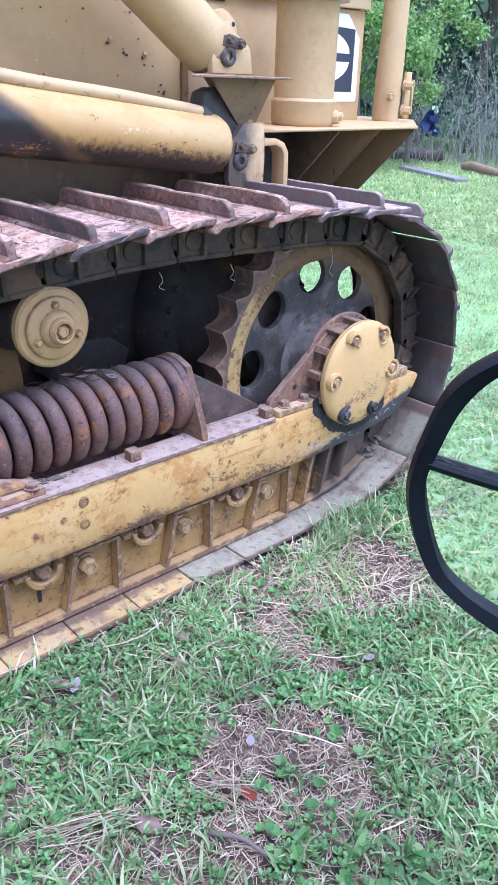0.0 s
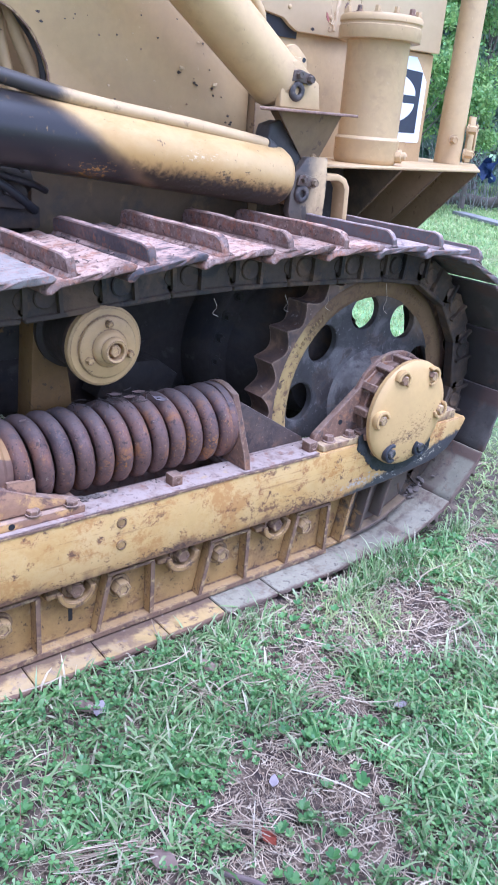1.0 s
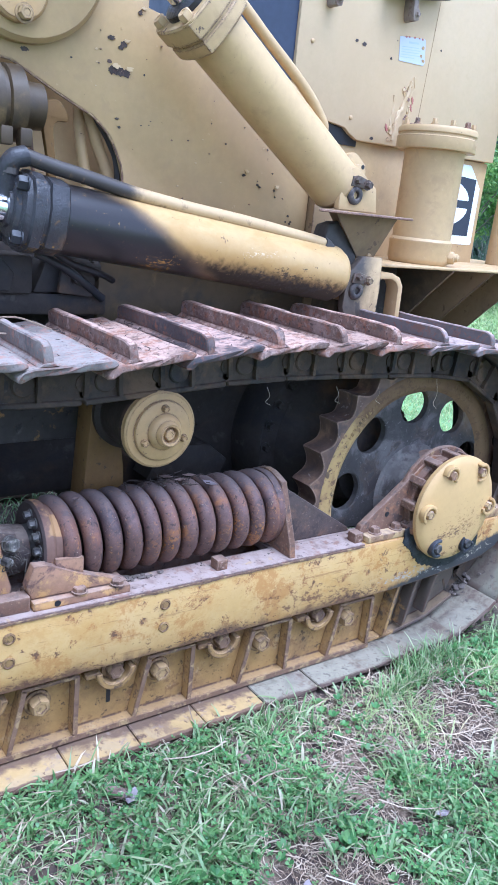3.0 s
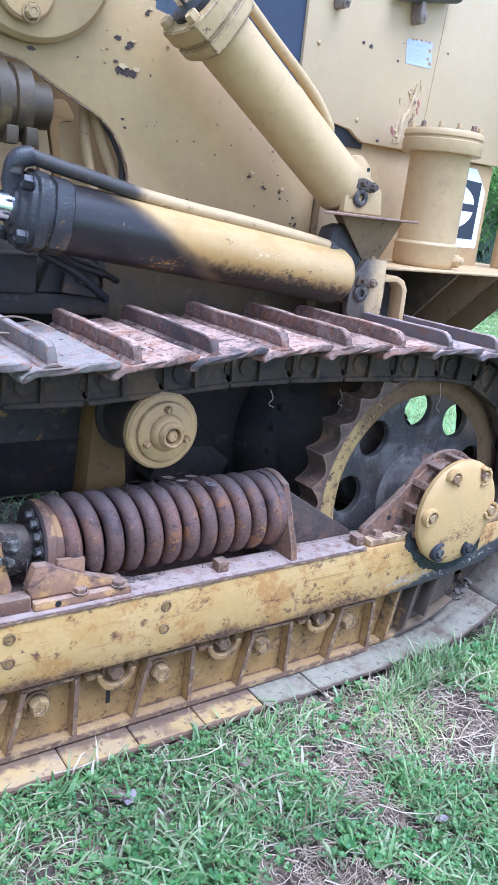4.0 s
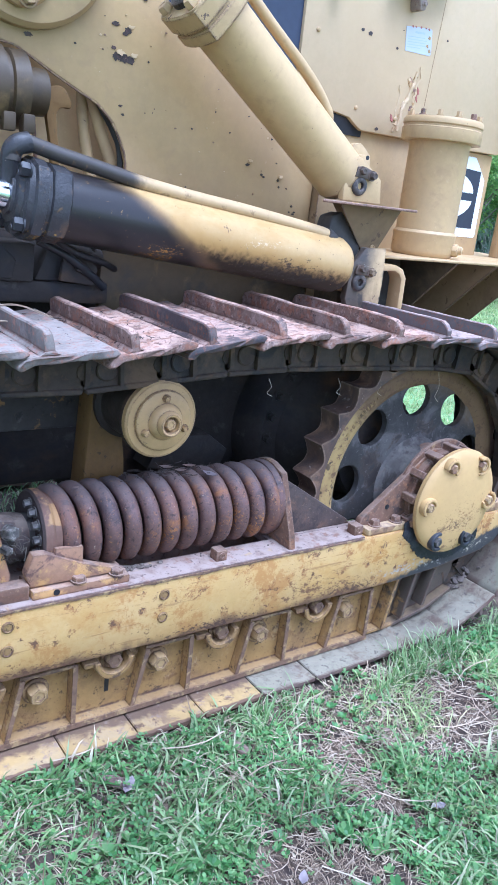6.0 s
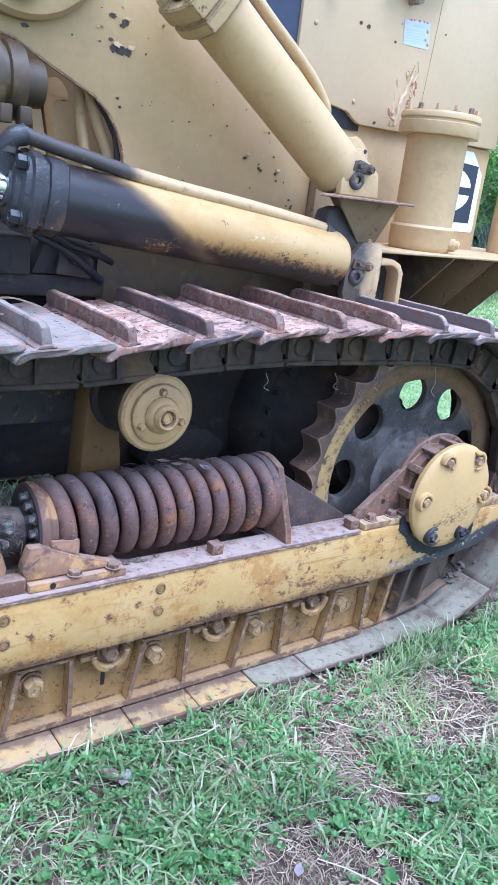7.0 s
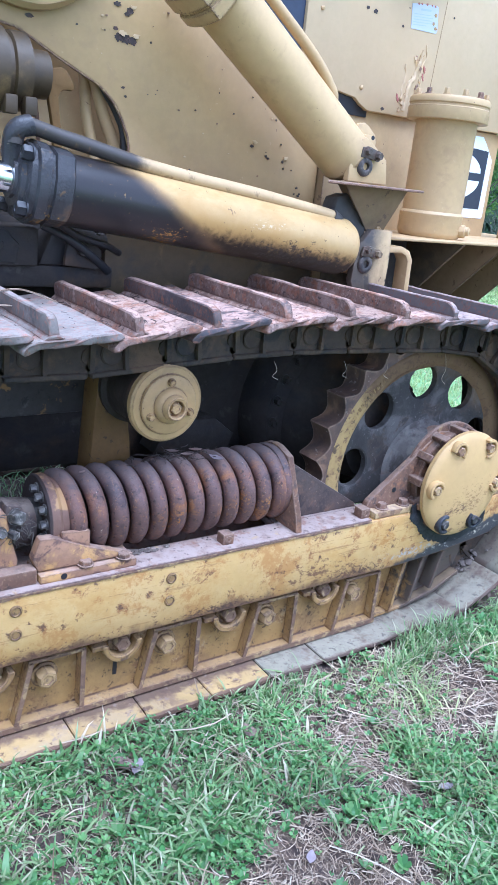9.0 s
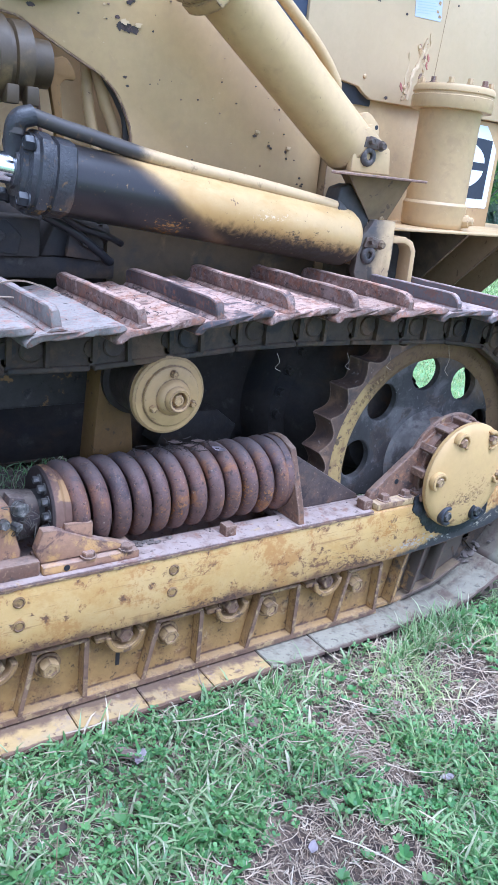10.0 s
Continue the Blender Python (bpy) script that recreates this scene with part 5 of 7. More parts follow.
# -- upper tilt cylinder --
YU = 0.47
a_u, b_u = Vector((0.519, YU, 1.534)), Vector((0.032, YU, 1.872))
d_u = (b_u - a_u).normalized()
up_u = (Vector((0, 0, 1)) - d_u * d_u.z).normalized()
lu = (b_u - a_u).length
tilt = part("tilt_cylinder", lathe(nb(), a_u, d_u, [(0.0, -0.033), (0.046, -0.032), (0.070, -0.025), (0.081, -0.010), (0.0855, 0.004), (0.0835, 0.009), (0.0835, lu + 0.02), (0, lu + 0.02)], 56), m_tilt, dozer, "tan tilt cylinder")
bm = nb()
rounded_loft(bm, b_u, d_u, ((0.015, 0.092), (0.020, 0.098), (0.050, 0.098), (0.055, 0.093), (0.062, 0.093), (0.066, 0.101), (0.110, 0.101), (0.115, 0.096)), 0.55)
tg = part("gland", bm, m_foot_tan, tilt, "square tan gland")
for a in (45, 135, 225, 315):
    side = d_u.cross(up_u)
    c = b_u + d_u * 0.112 + 0.093 * (math.cos(radians(a)) * side + math.sin(radians(a)) * up_u)
    part("gland_bolt", hex_bolt(nb(), c, d_u, 0.019, 0.026, 0.4), m_tan, tg, "bolt head with chipped paint")
part("piston_rod", rod(nb(), b_u + d_u * 0.11, b_u + d_u * 0.8, 0.04, seg=32), m_chrome, tilt, "chrome rod")
part("wiper_seal", lathe(nb(), b_u + d_u * 0.115, d_u, [(0.07, 0), (0.07, 0.015), (0.05, 0.025), (0.04, 0.025)], 32), m_oil, tilt, "dark wiper seal")
part("oil_pipe", tube(nb(), [(0.08, 0.5, 2.007), (0.143, 0.5, 1.962), (0.221, 0.5, 1.906), (0.314, 0.5, 1.843), (0.39, 0.5, 1.786), (0.439, 0.5, 1.737), (0.465, 0.5, 1.697), (0.455, 0.52, 1.647)], 0.0165, 14, 5), m_tan, tilt, "tan pipe along the cylinder")

# -- pivot bracket --
pivot = part("pivot_bracket", chamfer(prism(nb(), [(0.572, 1.290), (0.600, 1.325), (0.690, 1.325), (0.697, 1.230), (0.688, 1.04), (0.60, 1.04), (0.540, 1.16), (0.545, 1.27)], 0.385, 0.412), 0.004), m_greasy_tan, dozer, "tan cylinder pivot bracket with chipped paint")
part("upper_ear", chamfer(prism(nb(), [(0.478, 1.462), (0.477, 1.505), (0.492, 1.552), (0.514, 1.588), (0.530, 1.594), (0.548, 1.588), (0.628, 1.536), (0.641, 1.462)], 0.395, 0.420), 0.004), m_tan, pivot, "tan ear plate with chipped paint")
part("backing_block", chamfer(prism(nb(), [(0.585, 1.0), (0.70, 1.0), (0.70, 1.30), (0.585, 1.30)], 0.475, 0.60), 0.004), m_dim, pivot)
part("ear_boss", chamfer(prism(nb(), [(0.495, 1.55), (0.510, 1.614), (0.524, 1.632), (0.545, 1.638), (0.562, 1.632), (0.596, 1.606), (0.602, 1.585), (0.600, 1.53)], 0.428, 0.452), 0.004), m_tan, pivot, "rounded tan lug plate")
part("lug_hole", lathe(nb(), (0.586, 0.4285, 1.598), (0, -1, 0), [(0.007, 0.0), (0.007, 0.001), (0, 0.001)], 12), m_black, pivot, "small dark drilled hole")
part("ear_block", chamfer(prism(nb(), [(0.515, 1.54), (0.580, 1.54), (0.578, 1.605), (0.518, 1.605)], 0.425, 0.54), 0.004), m_tan, pivot)
bm = nb()
prism(bm, [(0.368, 0.356), (0.770, 0.356), (0.786, 0.366), (0.80, 0.54), (0.522, 0.54)], 1.4510, 1.4590, "xy")
chamfer(bm, 0.002, 1)
shelf = part("shelf_plate", wobble(bm, 0.0015, 14), m_rust, pivot, "thin rusty shelf plate")
bm = nb()
tips = [bm.verts.new(p) for p in ((0.480, 0.405, 1.4515), (0.600, 0.405, 1.4515), (0.770, 0.425, 1.4515), (0.716, 0.470, 1.300), (0.652, 0.455, 1.300), (0.58, 0.56, 1.4515), (0.69, 0.56, 1.330))]
for f in ((0, 1, 4), (1, 3, 4), (1, 2, 3), (0, 4, 6, 5), (2, 5, 6, 3), (4, 3, 6), (0, 5, 2, 1)):
    bm.faces.new([tips[i] for i in f])
part("shelf_gusset", bm, m_gusset, shelf, "grimy tan folded gusset, darkened for the shade under the shelf", 20)
for x, y, z in ((0.536, 0.393, 1.510), (0.586, 0.383, 1.215)):
    pin = part("pivot_pin", lathe(nb(), (x, y, z), (0, -1, 0), [(0.0, -0.06), (0.030, -0.06), (0.030, 0.002), (0.028, 0.006), (0.024, 0.009), (0.016, 0.010), (0.012, 0.008), (0.011, -0.008), (0.0, -0.008)], 20), m_pin, pivot, "dark greasy pivot pin")
    bm = nb()
    prism(bm, [(x - 0.028, z + 0.026), (x + 0.046, z + 0.020), (x + 0.052, z + 0.046), (x + 0.010, z + 0.058), (x - 0.020, z + 0.056)], y - 0.010, y - 0.001)
    chamfer(bm, 0.003)
    hex_bolt(bm, (x + 0.040, y - 0.008, z + 0.034), (0, -1, 0), 0.012, 0.018, 0.3)
    hex_bolt(bm, (x - 0.004, y - 0.008, z + 0.044), (0, -1, 0), 0.011, 0.016, 0.9)
    part("pin_keeper", bm, m_greasy_tan, pin, "keeper plate with bolts")
part("gusset_bolt", hex_bolt(nb(), (0.69, 0.470, 1.322), (0, -1, 0), 0.012, 0.02), m_tan, shelf)
part("hose_port", lathe(nb(), (0.745, 0.50, 1.345), (0.6, -0.8, 0), [(0, -0.06), (0.028, -0.06), (0.028, 0.0), (0.020, 0.008), (0, 0.008)], 16), m_tan, pivot)
bm = nb()
outer = [(0.690, 1.272), (0.765, 1.275), (0.800, 1.262), (0.820, 1.232), (0.825, 1.06)]
inner_l = [(0.803, 1.06), (0.798, 1.226), (0.786, 1.245), (0.762, 1.255), (0.690, 1.252)]
prism(bm, outer + inner_l, 0.400, 0.460)
chamfer(bm, 0.004)
part("tow_loop", bm, m_tan, pivot, "bent tan steel loop")

# dark block added for both the grease and the shadow behind the gusset
bm = nb()
prism(bm, [(0.492, 1.20), (0.486, 1.372), (0.500, 1.412), (0.540, 1.425), (0.600, 1.420), (0.630, 1.330), (0.640, 1.20)], 0.450, 0.520)
chamfer(bm, 0.008, 2)
bmesh.ops.subdivide_edges(bm, edges=bm.edges[:], cuts=2, use_grid_fill=True)
part("hose_block", wobble(bm, 0.004, 22), m_grease, pivot, "greasy black hose block, also standing for the shadow behind the bracket")

# -- fender with gussets, tank and post --
bm = nb()
prism(bm, [(0.742, 0.452), (1.600, 0.452), (2.12, 0.86), (2.12, 1.20), (0.742, 1.20)], 1.290, 1.300, "xy")
chamfer(bm, 0.003, 1)
fender = part("fender", bm, m_tan, dozer, "tan fender plate with dusty top")
# gussets and rear wall carry the fender's shade in their colour
for x in (1.13, 1.36, 1.585):
    bm = nb()
    prism(bm, [(0.458, 1.289), (0.83, 0.93), (1.00, 0.93), (1.00, 1.289)], x, x + 0.010, "yz")
    gus = part("fender_gusset", bm, m_under if x > 1.3 else m_dim, fender, "grimy triangular gusset, darkened for the shade under the fender")
    part("gusset_edge", rod(nb(), (x + 0.002, 0.456, 1.287), (x + 0.002, 0.828, 0.932), 0.0026, seg=8), m_under, gus, "thin paler strip along the gusset's front edge")
bm = nb()
prism(bm, [(0.72, 0.92), (1.595, 0.92), (1.595, 1.289), (0.72, 1.289)], 1.00, 1.02)
part("fender_back", bm, m_dim, fender, "grimy rear wall of the fender, darkened for the shade there")
TX, TY = 1.108, 0.620
tank = part("oil_tank", lathe(nb(), (TX, TY, 1.300), (0, 0, 1), [(0, -0.004), (0.104, -0.004), (0.114, 0.006), (0.118, 0.022), (0.1175, 0.074), (0.119, 0.078), (0.119, 0.084), (0.114, 0.090), (0.1105, 0.094), (0.1105, 0.395), (0.114, 0.404), (0.144, 0.406), (0.146, 0.410), (0.146, 0.448), (0.141, 0.452), (0.141, 0.458), (0.145, 0.462), (0.145, 0.476), (0.139, 0.484), (0, 0.486)], 72), m_tan, dozer, "upright tan oil tank with a bolted lid")
for k in range(12):
    a = 2 * math.pi * k / 12 + 0.1
    part("lid_bolt", hex_bolt(nb(), (TX + 0.126 * math.cos(a), TY + 0.126 * math.sin(a), 1.784), (0, 0, 1), 0.011, 0.021, k, 1.25), m_tan if k % 3 else m_rust, tank, "lid bolt with worn paint")
bm = nb()
lathe(bm, (TX + 0.062, TY - 0.108, 1.333), (0.5, -0.86, 0.1), [(0, -0.03), (0.024, -0.03), (0.024, 0.012), (0.016, 0.012), (0.016, 0.026), (0, 0.026)], 8)
lathe(bm, (TX + 0.100, TY - 0.085, 1.333), (0.9, -0.4, 0), [(0, -0.03), (0.014, -0.03), (0.014, 0.022), (0, 0.022)], 6)
chamfer(bm, 0.003)
part("drain_fitting", bm, m_tan, tank, "drain plug fitting")
PX, PY = 1.845, 0.815
post = part("post", lathe(nb(), (PX, PY, 1.30), (0.02, 0.0, 1), [(0, 0), (0.058, 0), (0.057, 0.30), (0.054, 0.32), (0.054, 1.6), (0, 1.6)], 40), m_tan, dozer, "upright tan pipe post on the fender")
bm = nb()
box(bm, PX + 0.055, PX + 0.095, PY - 0.055, PY - 0.040, 1.31, 1.50)
box(bm, PX + 0.105, PX + 0.118, PY - 0.055, PY - 0.035, 1.33, 1.47)
chamfer(bm, 0.003)
for z in (1.345, 1.445):
    hex_bolt(bm, (PX + 0.045, PY - 0.055, z), (0.3, -1, 0), 0.018, 0.04)
    rod(bm, (PX + 0.06, PY - 0.045, z), (PX + 0.125, PY - 0.045, z), 0.008, seg=10)
hex_bolt(bm, (PX - 0.05, PY - 0.055, 1.40), (-0.5, -0.9, 0), 0.016, 0.03)
part("pipe_clamp", bm, m_tan, post, "bolted pipe clamp")

# -- rear body, hood, decal and sticker --
bm = nb()
box(bm, 0.58, 1.720, 0.87, 1.62, 1.28, 1.725)
chamfer(bm, 0.006)
body = part("rear_body", bm, m_tan, dozer, "tan rear body panel")
bm = nb()
prism(bm, [(0.589, 1.79), (0.589, 2.75), (1.722, 2.75), (1.722, 1.728), (0.915, 1.722), (0.880, 1.738), (0.850, 1.758), (0.79, 1.766)], 0.845, 1.62)
chamfer(bm, 0.004)
hood = part("hood", bm, m_tan_clean, dozer, "pale tan engine hood panel")
bm = nb()
prism(bm, [(1.2145, 1.73), (1.2170, 1.73), (1.2550, 2.30), (1.2525, 2.30)], 0.8442, 0.846)
part("panel_seam", bm, m_panel, hood, "thin rusty seam")
for x, z in ((0.872, 1.795), (0.652, 2.015), (1.075, 1.785)):
    part("hood_bolt", lathe(nb(), (x, 0.845, z), (0, -1, 0), [(0.008, 0), (0.008, 0.003), (0.006, 0.005), (0, 0.006)], 12), m_tan, hood, "domed fastener")
for i, (x, z, s) in enumerate(((0.855, 2.054, 0.011), (0.893, 2.049, 0.014), (1.034, 2.026, 0.010), (0.990, 1.738, 0.012), (1.293, 2.10, 0.007), (1.055, 2.09, 0.004))):
    part("paint_chip", chip(x, z, s * 0.8, i + 40, 0.8445), m_chip, hood)
rnd = random.Random(5)
for i in range(30):
    t = rnd.random()
    if i % 2:
        x, z = 1.085 + 0.075 * t + rnd.uniform(-0.012, 0.012), 1.75 + 0.20 * t + rnd.uniform(-0.01, 0.01)
    else:
        x, z = 1.14 + 0.02 * math.sin(5 * t) + rnd.uniform(-0.006, 0.006), 1.80 + 0.17 * t
    part("flaking_paint", chip(x, z, rnd.uniform(0.004, 0.012), 100 + i, 0.8440 - 0.00006 * i), (m_tan, m_cap, m_tan_clean, m_rust, m_tan)[i % 5], hood)
m_red_primer = mat("red_primer", (0.36, 0.13, 0.10), 0.7, vary=0.2)
for i, pts in enumerate(([(1.172, 1.985), (1.178, 1.945), (1.162, 1.90), (1.168, 1.855), (1.158, 1.81)], [(1.158, 1.965), (1.150, 1.925), (1.136, 1.89), (1.122, 1.855), (1.106, 1.82), (1.102, 1.785), (1.094, 1.745)], [(1.136, 1.90), (1.128, 1.86), (1.112, 1.85), (1.098, 1.83)], [(1.074, 1.905), (1.082, 1.86), (1.074, 1.815), (1.078, 1.78)])):
    bm = tube(nb(), [(x, 0.8455, z) for x, z in pts], (0.0035, 0.007, 0.005, 0.004)[i], 8, 6)
    part("lifted_paint", wobble(bm, 0.004, 60), m_tan_clean, hood, "wavy lifted paint")
for i, (x, z) in enumerate(((1.128, 1.925), (1.176, 1.90), (1.172, 1.875), (1.058, 1.785))):
    bm = chip(0, 0, 0.012, 500 + i, 0.0)
    bmesh.ops.transform(bm, matrix=Matrix.Translation((x, 0.8438, z)) @ Matrix.Rotation(radians(-20), 4, "Y") @ Matrix.Diagonal((0.55, 1, 1.9, 1)), verts=bm.verts)
    part("paint_chip", bm, m_red_primer, hood, "red primer showing where paint has flaked off")
bm = tube(nb(), [(0.955, 0.800, 2.245), (0.975, 0.800, 2.246), (1.10, 0.800, 2.268), (1.225, 0.800, 2.292), (1.245, 0.800, 2.297)], 0.036, 20, 4)
rail = part("grab_rail", bm, m_rail, hood, "dark grey rail on brackets")
for x, z in ((1.062, 2.155), (0.690, 2.128)):
    bm = nb()
    prism(bm, [(x, z + 0.10), (x, z + 0.030), (x + 0.006, z + 0.004), (x + 0.018, z), (x + 0.034, z + 0.006), (x + 0.038, z + 0.034), (x + 0.024, z + 0.046), (x + 0.020, z + 0.10)], 0.790, 0.844)
    chamfer(bm, 0.004)
    part("rail_bracket", bm, m_dusty_steel, rail, "dull rusty steel bracket")
    part("bracket_bolt", hex_bolt(nb(), (x + 0.021, 0.789, z + 0.024), (0, -1, 0), 0.008, 0.010, 0.4), m_dusty_steel, rail)
stick = part("sticker", prism(nb(), [(1.074, 2.026), (1.206, 2.030), (1.212, 2.040), (1.200, 2.118), (1.190, 2.122), (1.064, 2.108)], 0.8432, 0.8450), m_label, hood, "faded pale blue sticker with small print")
for i, (w, z, h) in enumerate(((0.052, 2.092, 0.007), (0.088, 2.075, 0.0028), (0.100, 2.066, 0.0028), (0.094, 2.057, 0.0028), (0.100, 2.048, 0.0028), (0.070, 2.039, 0.0028))):
    x0 = 1.112 if i == 0 else 1.080
    part("print_bar", prism(nb(), [(x0, z), (x0 + w, z + 0.09 * w), (x0 + w, z + h + 0.09 * w), (x0, z + h)], 0.8429, 0.8433), m_print, stick)
for i, (x, z, sz) in enumerate(((1.096, 2.112, 0.006), (1.112, 2.114, 0.005), (1.140, 2.116, 0.006), (1.165, 2.118, 0.005), (1.182, 2.118, 0.006))):
    part("print_fleck", chip(x, z, sz, 700 + i, 0.8436), m_red_primer, stick)
for i, (x, z, sz) in enumerate(((1.192, 2.090, 0.011), (1.186, 2.060, 0.008), (1.200, 2.045, 0.009))):
    part("torn_patch", chip(x, z, sz, 720 + i, 0.8438 - 0.0002 * i), m_cap, stick, "torn corner with yellow paint showing")
decal = part("decal", prism(nb(), [(1.30, 1.374), (1.686, 1.376), (1.692, 1.385), (1.690, 1.618), (1.640, 1.676), (1.610, 1.706), (1.30, 1.706)], 0.8665, 0.8695), m_white, body, "white and black emblem decal")
part("decal_block", prism(nb(), [(1.34, 1.413), (1.658, 1.413), (1.658, 1.652), (1.34, 1.668)], 0.8650, 0.8664), m_ink, decal, "black block")
for lo, hi in ((1.560, 1.640), (1.435, 1.520)):
    if hi < 1.53:
        pts = [(1.38, 1.528), (1.628, 1.528)] + [(1.38 + 0.248 * math.cos(radians(a)), 1.528 - 0.096 * math.sin(radians(a))) for a in range(10, 91, 10)]
    else:
        pts = [(1.38, 1.560), (1.628, 1.560)] + [(1.38 + 0.248 * math.cos(radians(a)), 1.560 + 0.096 * math.sin(radians(a))) for a in range(10, 91, 10)]
    part("decal_half_round", prism(nb(), pts, 0.8636, 0.8649), m_white, decal, "white half round")
part("cab_panel", box(nb(), 0.30, 0.588, 0.858, 1.60, 1.80, 2.75), m_blue, dozer, "dark blue panel beside the hood")
part("tower_inner", box(nb(), 0.0, 0.60, 0.70, 1.60, 1.28, 1.56), m_hull, dozer)
# added dark sheet: shade and oil between lift cylinder and track
part("lower_shield", box(nb(), -0.215, 0.56, 0.618, 0.640, 0.98, 1.31), m_olive, dozer, "dark plate added for shade and oil below the lift cylinder")
# black box fills the hood's notch in place of its shade
part("hood_gap", box(nb(), 0.592, 0.93, 0.862, 0.869, 1.700, 1.80), m_black, hood, "black panel standing for the shade in the gap under the hood")
part("bracket_recess", box(nb(), 0.565, 0.72, 0.62, 0.86, 1.00, 1.62), m_under, dozer, "darkened block for the shaded recess behind the pivot bracket")
# machinery behind the lower cylinder
bm = nb()
box(bm, -1.2, -0.22, 0.55, 0.70, 1.10, 1.16)
box(bm, -0.75, -0.45, 0.52, 0.66, 1.16, 1.26)
prism(bm, [(-0.44, 1.16), (-0.28, 1.16), (-0.31, 1.24), (-0.40, 1.25)], 0.55, 0.66)
lathe(bm, (-0.36, 0.55, 1.235), (0.8, 0.3, -0.1), [(0, 0), (0.035, 0), (0.035, 0.12), (0.028, 0.13), (0, 0.13)], 16)
chamfer(bm, 0.008)
for x in (-0.40, -0.33, -0.27):
    hex_bolt(bm, (x, 0.57, 1.25), (0, -0.3, 1), 0.012, 0.02)
part("pump_block", bm, m_hull, dozer, "dusty dark machinery below the cylinder")
part("oil_hose", tube(nb(), [(-0.45, 0.50, 1.27), (-0.37, 0.50, 1.235), (-0.30, 0.51, 1.19), (-0.24, 0.54, 1.15)], 0.012, 10, 6), m_black, dozer, "black rubber hose")
for x, z in ((-0.56, 1.235), (-0.33, 1.225)):
    bm = nb()
    prism(bm, [(x - 0.05, z - 0.06), (x + 0.05, z - 0.07), (x + 0.06, z - 0.02), (x + 0.02, z + 0.02), (x - 0.04, z + 0.015)], 0.515, 0.535)
    chamfer(bm, 0.006)
    hex_bolt(bm, (x, 0.515, z - 0.02), (0, -1, 0), 0.013, 0.016, x)
    part("mount_plate", bm, m_hull, dozer, "dusty dark mounting plate")
bm = nb()
prism(bm, [(-0.03, 0.560), (0.25, 0.535), (0.28, 0.60), (0.20, 0.66), (0.02, 0.665)], 0.585, 0.69)
prism(bm, [(-0.02, 0.665), (0.13, 0.735), (0.135, 0.742), (-0.04, 0.72)], 0.560, 0.600)
chamfer(bm, 0.01)
part("belly_guard", bm, m_hull, dozer, "dusty dark grey guard under the hull")


# ---- ground and plants ----
def lattice(x, y, cell, seed):
    """Smooth value noise on a grid, 0 to 1."""
    rs = np.random.RandomState(seed)
    table = rs.rand(64, 64)
    u, v = x / cell, y / cell
    i, j = np.floor(u).astype(int), np.floor(v).astype(int)
    f, g = u - i, v - j
    f, g = f * f * (3 - 2 * f), g * g * (3 - 2 * g)
    a, b = table[i % 64, j % 64], table[(i + 1) % 64, j % 64]
    c, d = table[i % 64, (j + 1) % 64], table[(i + 1) % 64, (j + 1) % 64]
    return (a * (1 - f) + b * f) * (1 - g) + (c * (1 - f) + d * f) * g


# bare patches (and, with a negative weight, lush ones): x, y, radius, weight
BARE = ((-0.20, -0.58, 0.12, 0.30), (-0.20, -0.74, 0.10, 0.26), (-0.10, -0.68, 0.10, 0.25), (0.17, -0.53, 0.07, 0.25), (0.24, -0.30, 0.07, 0.22), (0.16, -0.88, 0.10, 0.20), (0.57, -0.20, 0.08, 0.22), (-0.45, -0.15, 0.06, 0.25), (-0.62, -0.62, 0.10, 0.22), (-0.38, -0.76, 0.05, 0.2),
        (-0.08, -0.22, 0.10, -0.25), (-0.32, -0.36, 0.12, -0.28), (0.30, -0.45, 0.08, -0.25), (-0.42, -0.62, 0.05, -0.25), (0.45, -0.60, 0.15, -0.15))


def cover(x, y):
    """How thick the grass stands, 0 to 1: patches of bare thatch between."""
    v = 0.55 * lattice(x, y, 0.33, 3) + 0.30 * lattice(x, y, 0.14, 4) + 0.15 * lattice(x, y, 0.06, 5)
    for bx, by, r, w in BARE:
        v = v - w * np.exp(-((x - bx) ** 2 + (y - by) ** 2) / r ** 2)
    return np.clip((v - 0.395) / 0.24, 0.02, 1)


def level(x, y):
    return 0.020 * lattice(x, y, 0.5, 8) + 0.010 * lattice(x, y, 0.13, 9) - 0.014


def stamp(name, verts, faces, material):
    """One mesh from n copies of a small pattern: verts (n, k, 3), faces as tuples into k."""
    n, k = verts.shape[:2]
    me = bpy.data.meshes.new(name)
    me.vertices.add(n * k)
    me.vertices.foreach_set("co", verts.reshape(-1).astype(np.float32))
    loops = np.concatenate([np.array(f) for f in faces])
    sizes = np.array([len(f) for f in faces])
    all_loops = (loops[None, :] + (np.arange(n) * k)[:, None]).reshape(-1)
    totals = np.tile(sizes, n)
    me.loops.add(len(all_loops))
    me.loops.foreach_set("vertex_index", all_loops.astype(np.int32))
    me.polygons.add(len(totals))
    me.polygons.foreach_set("loop_start", np.r_[0, np.cumsum(totals)[:-1]].astype(np.int32))
    me.polygons.foreach_set("loop_total", totals.astype(np.int32))
    me.update(calc_edges=True)
    me.materials.append(material)
    me.shade_smooth()
    return me


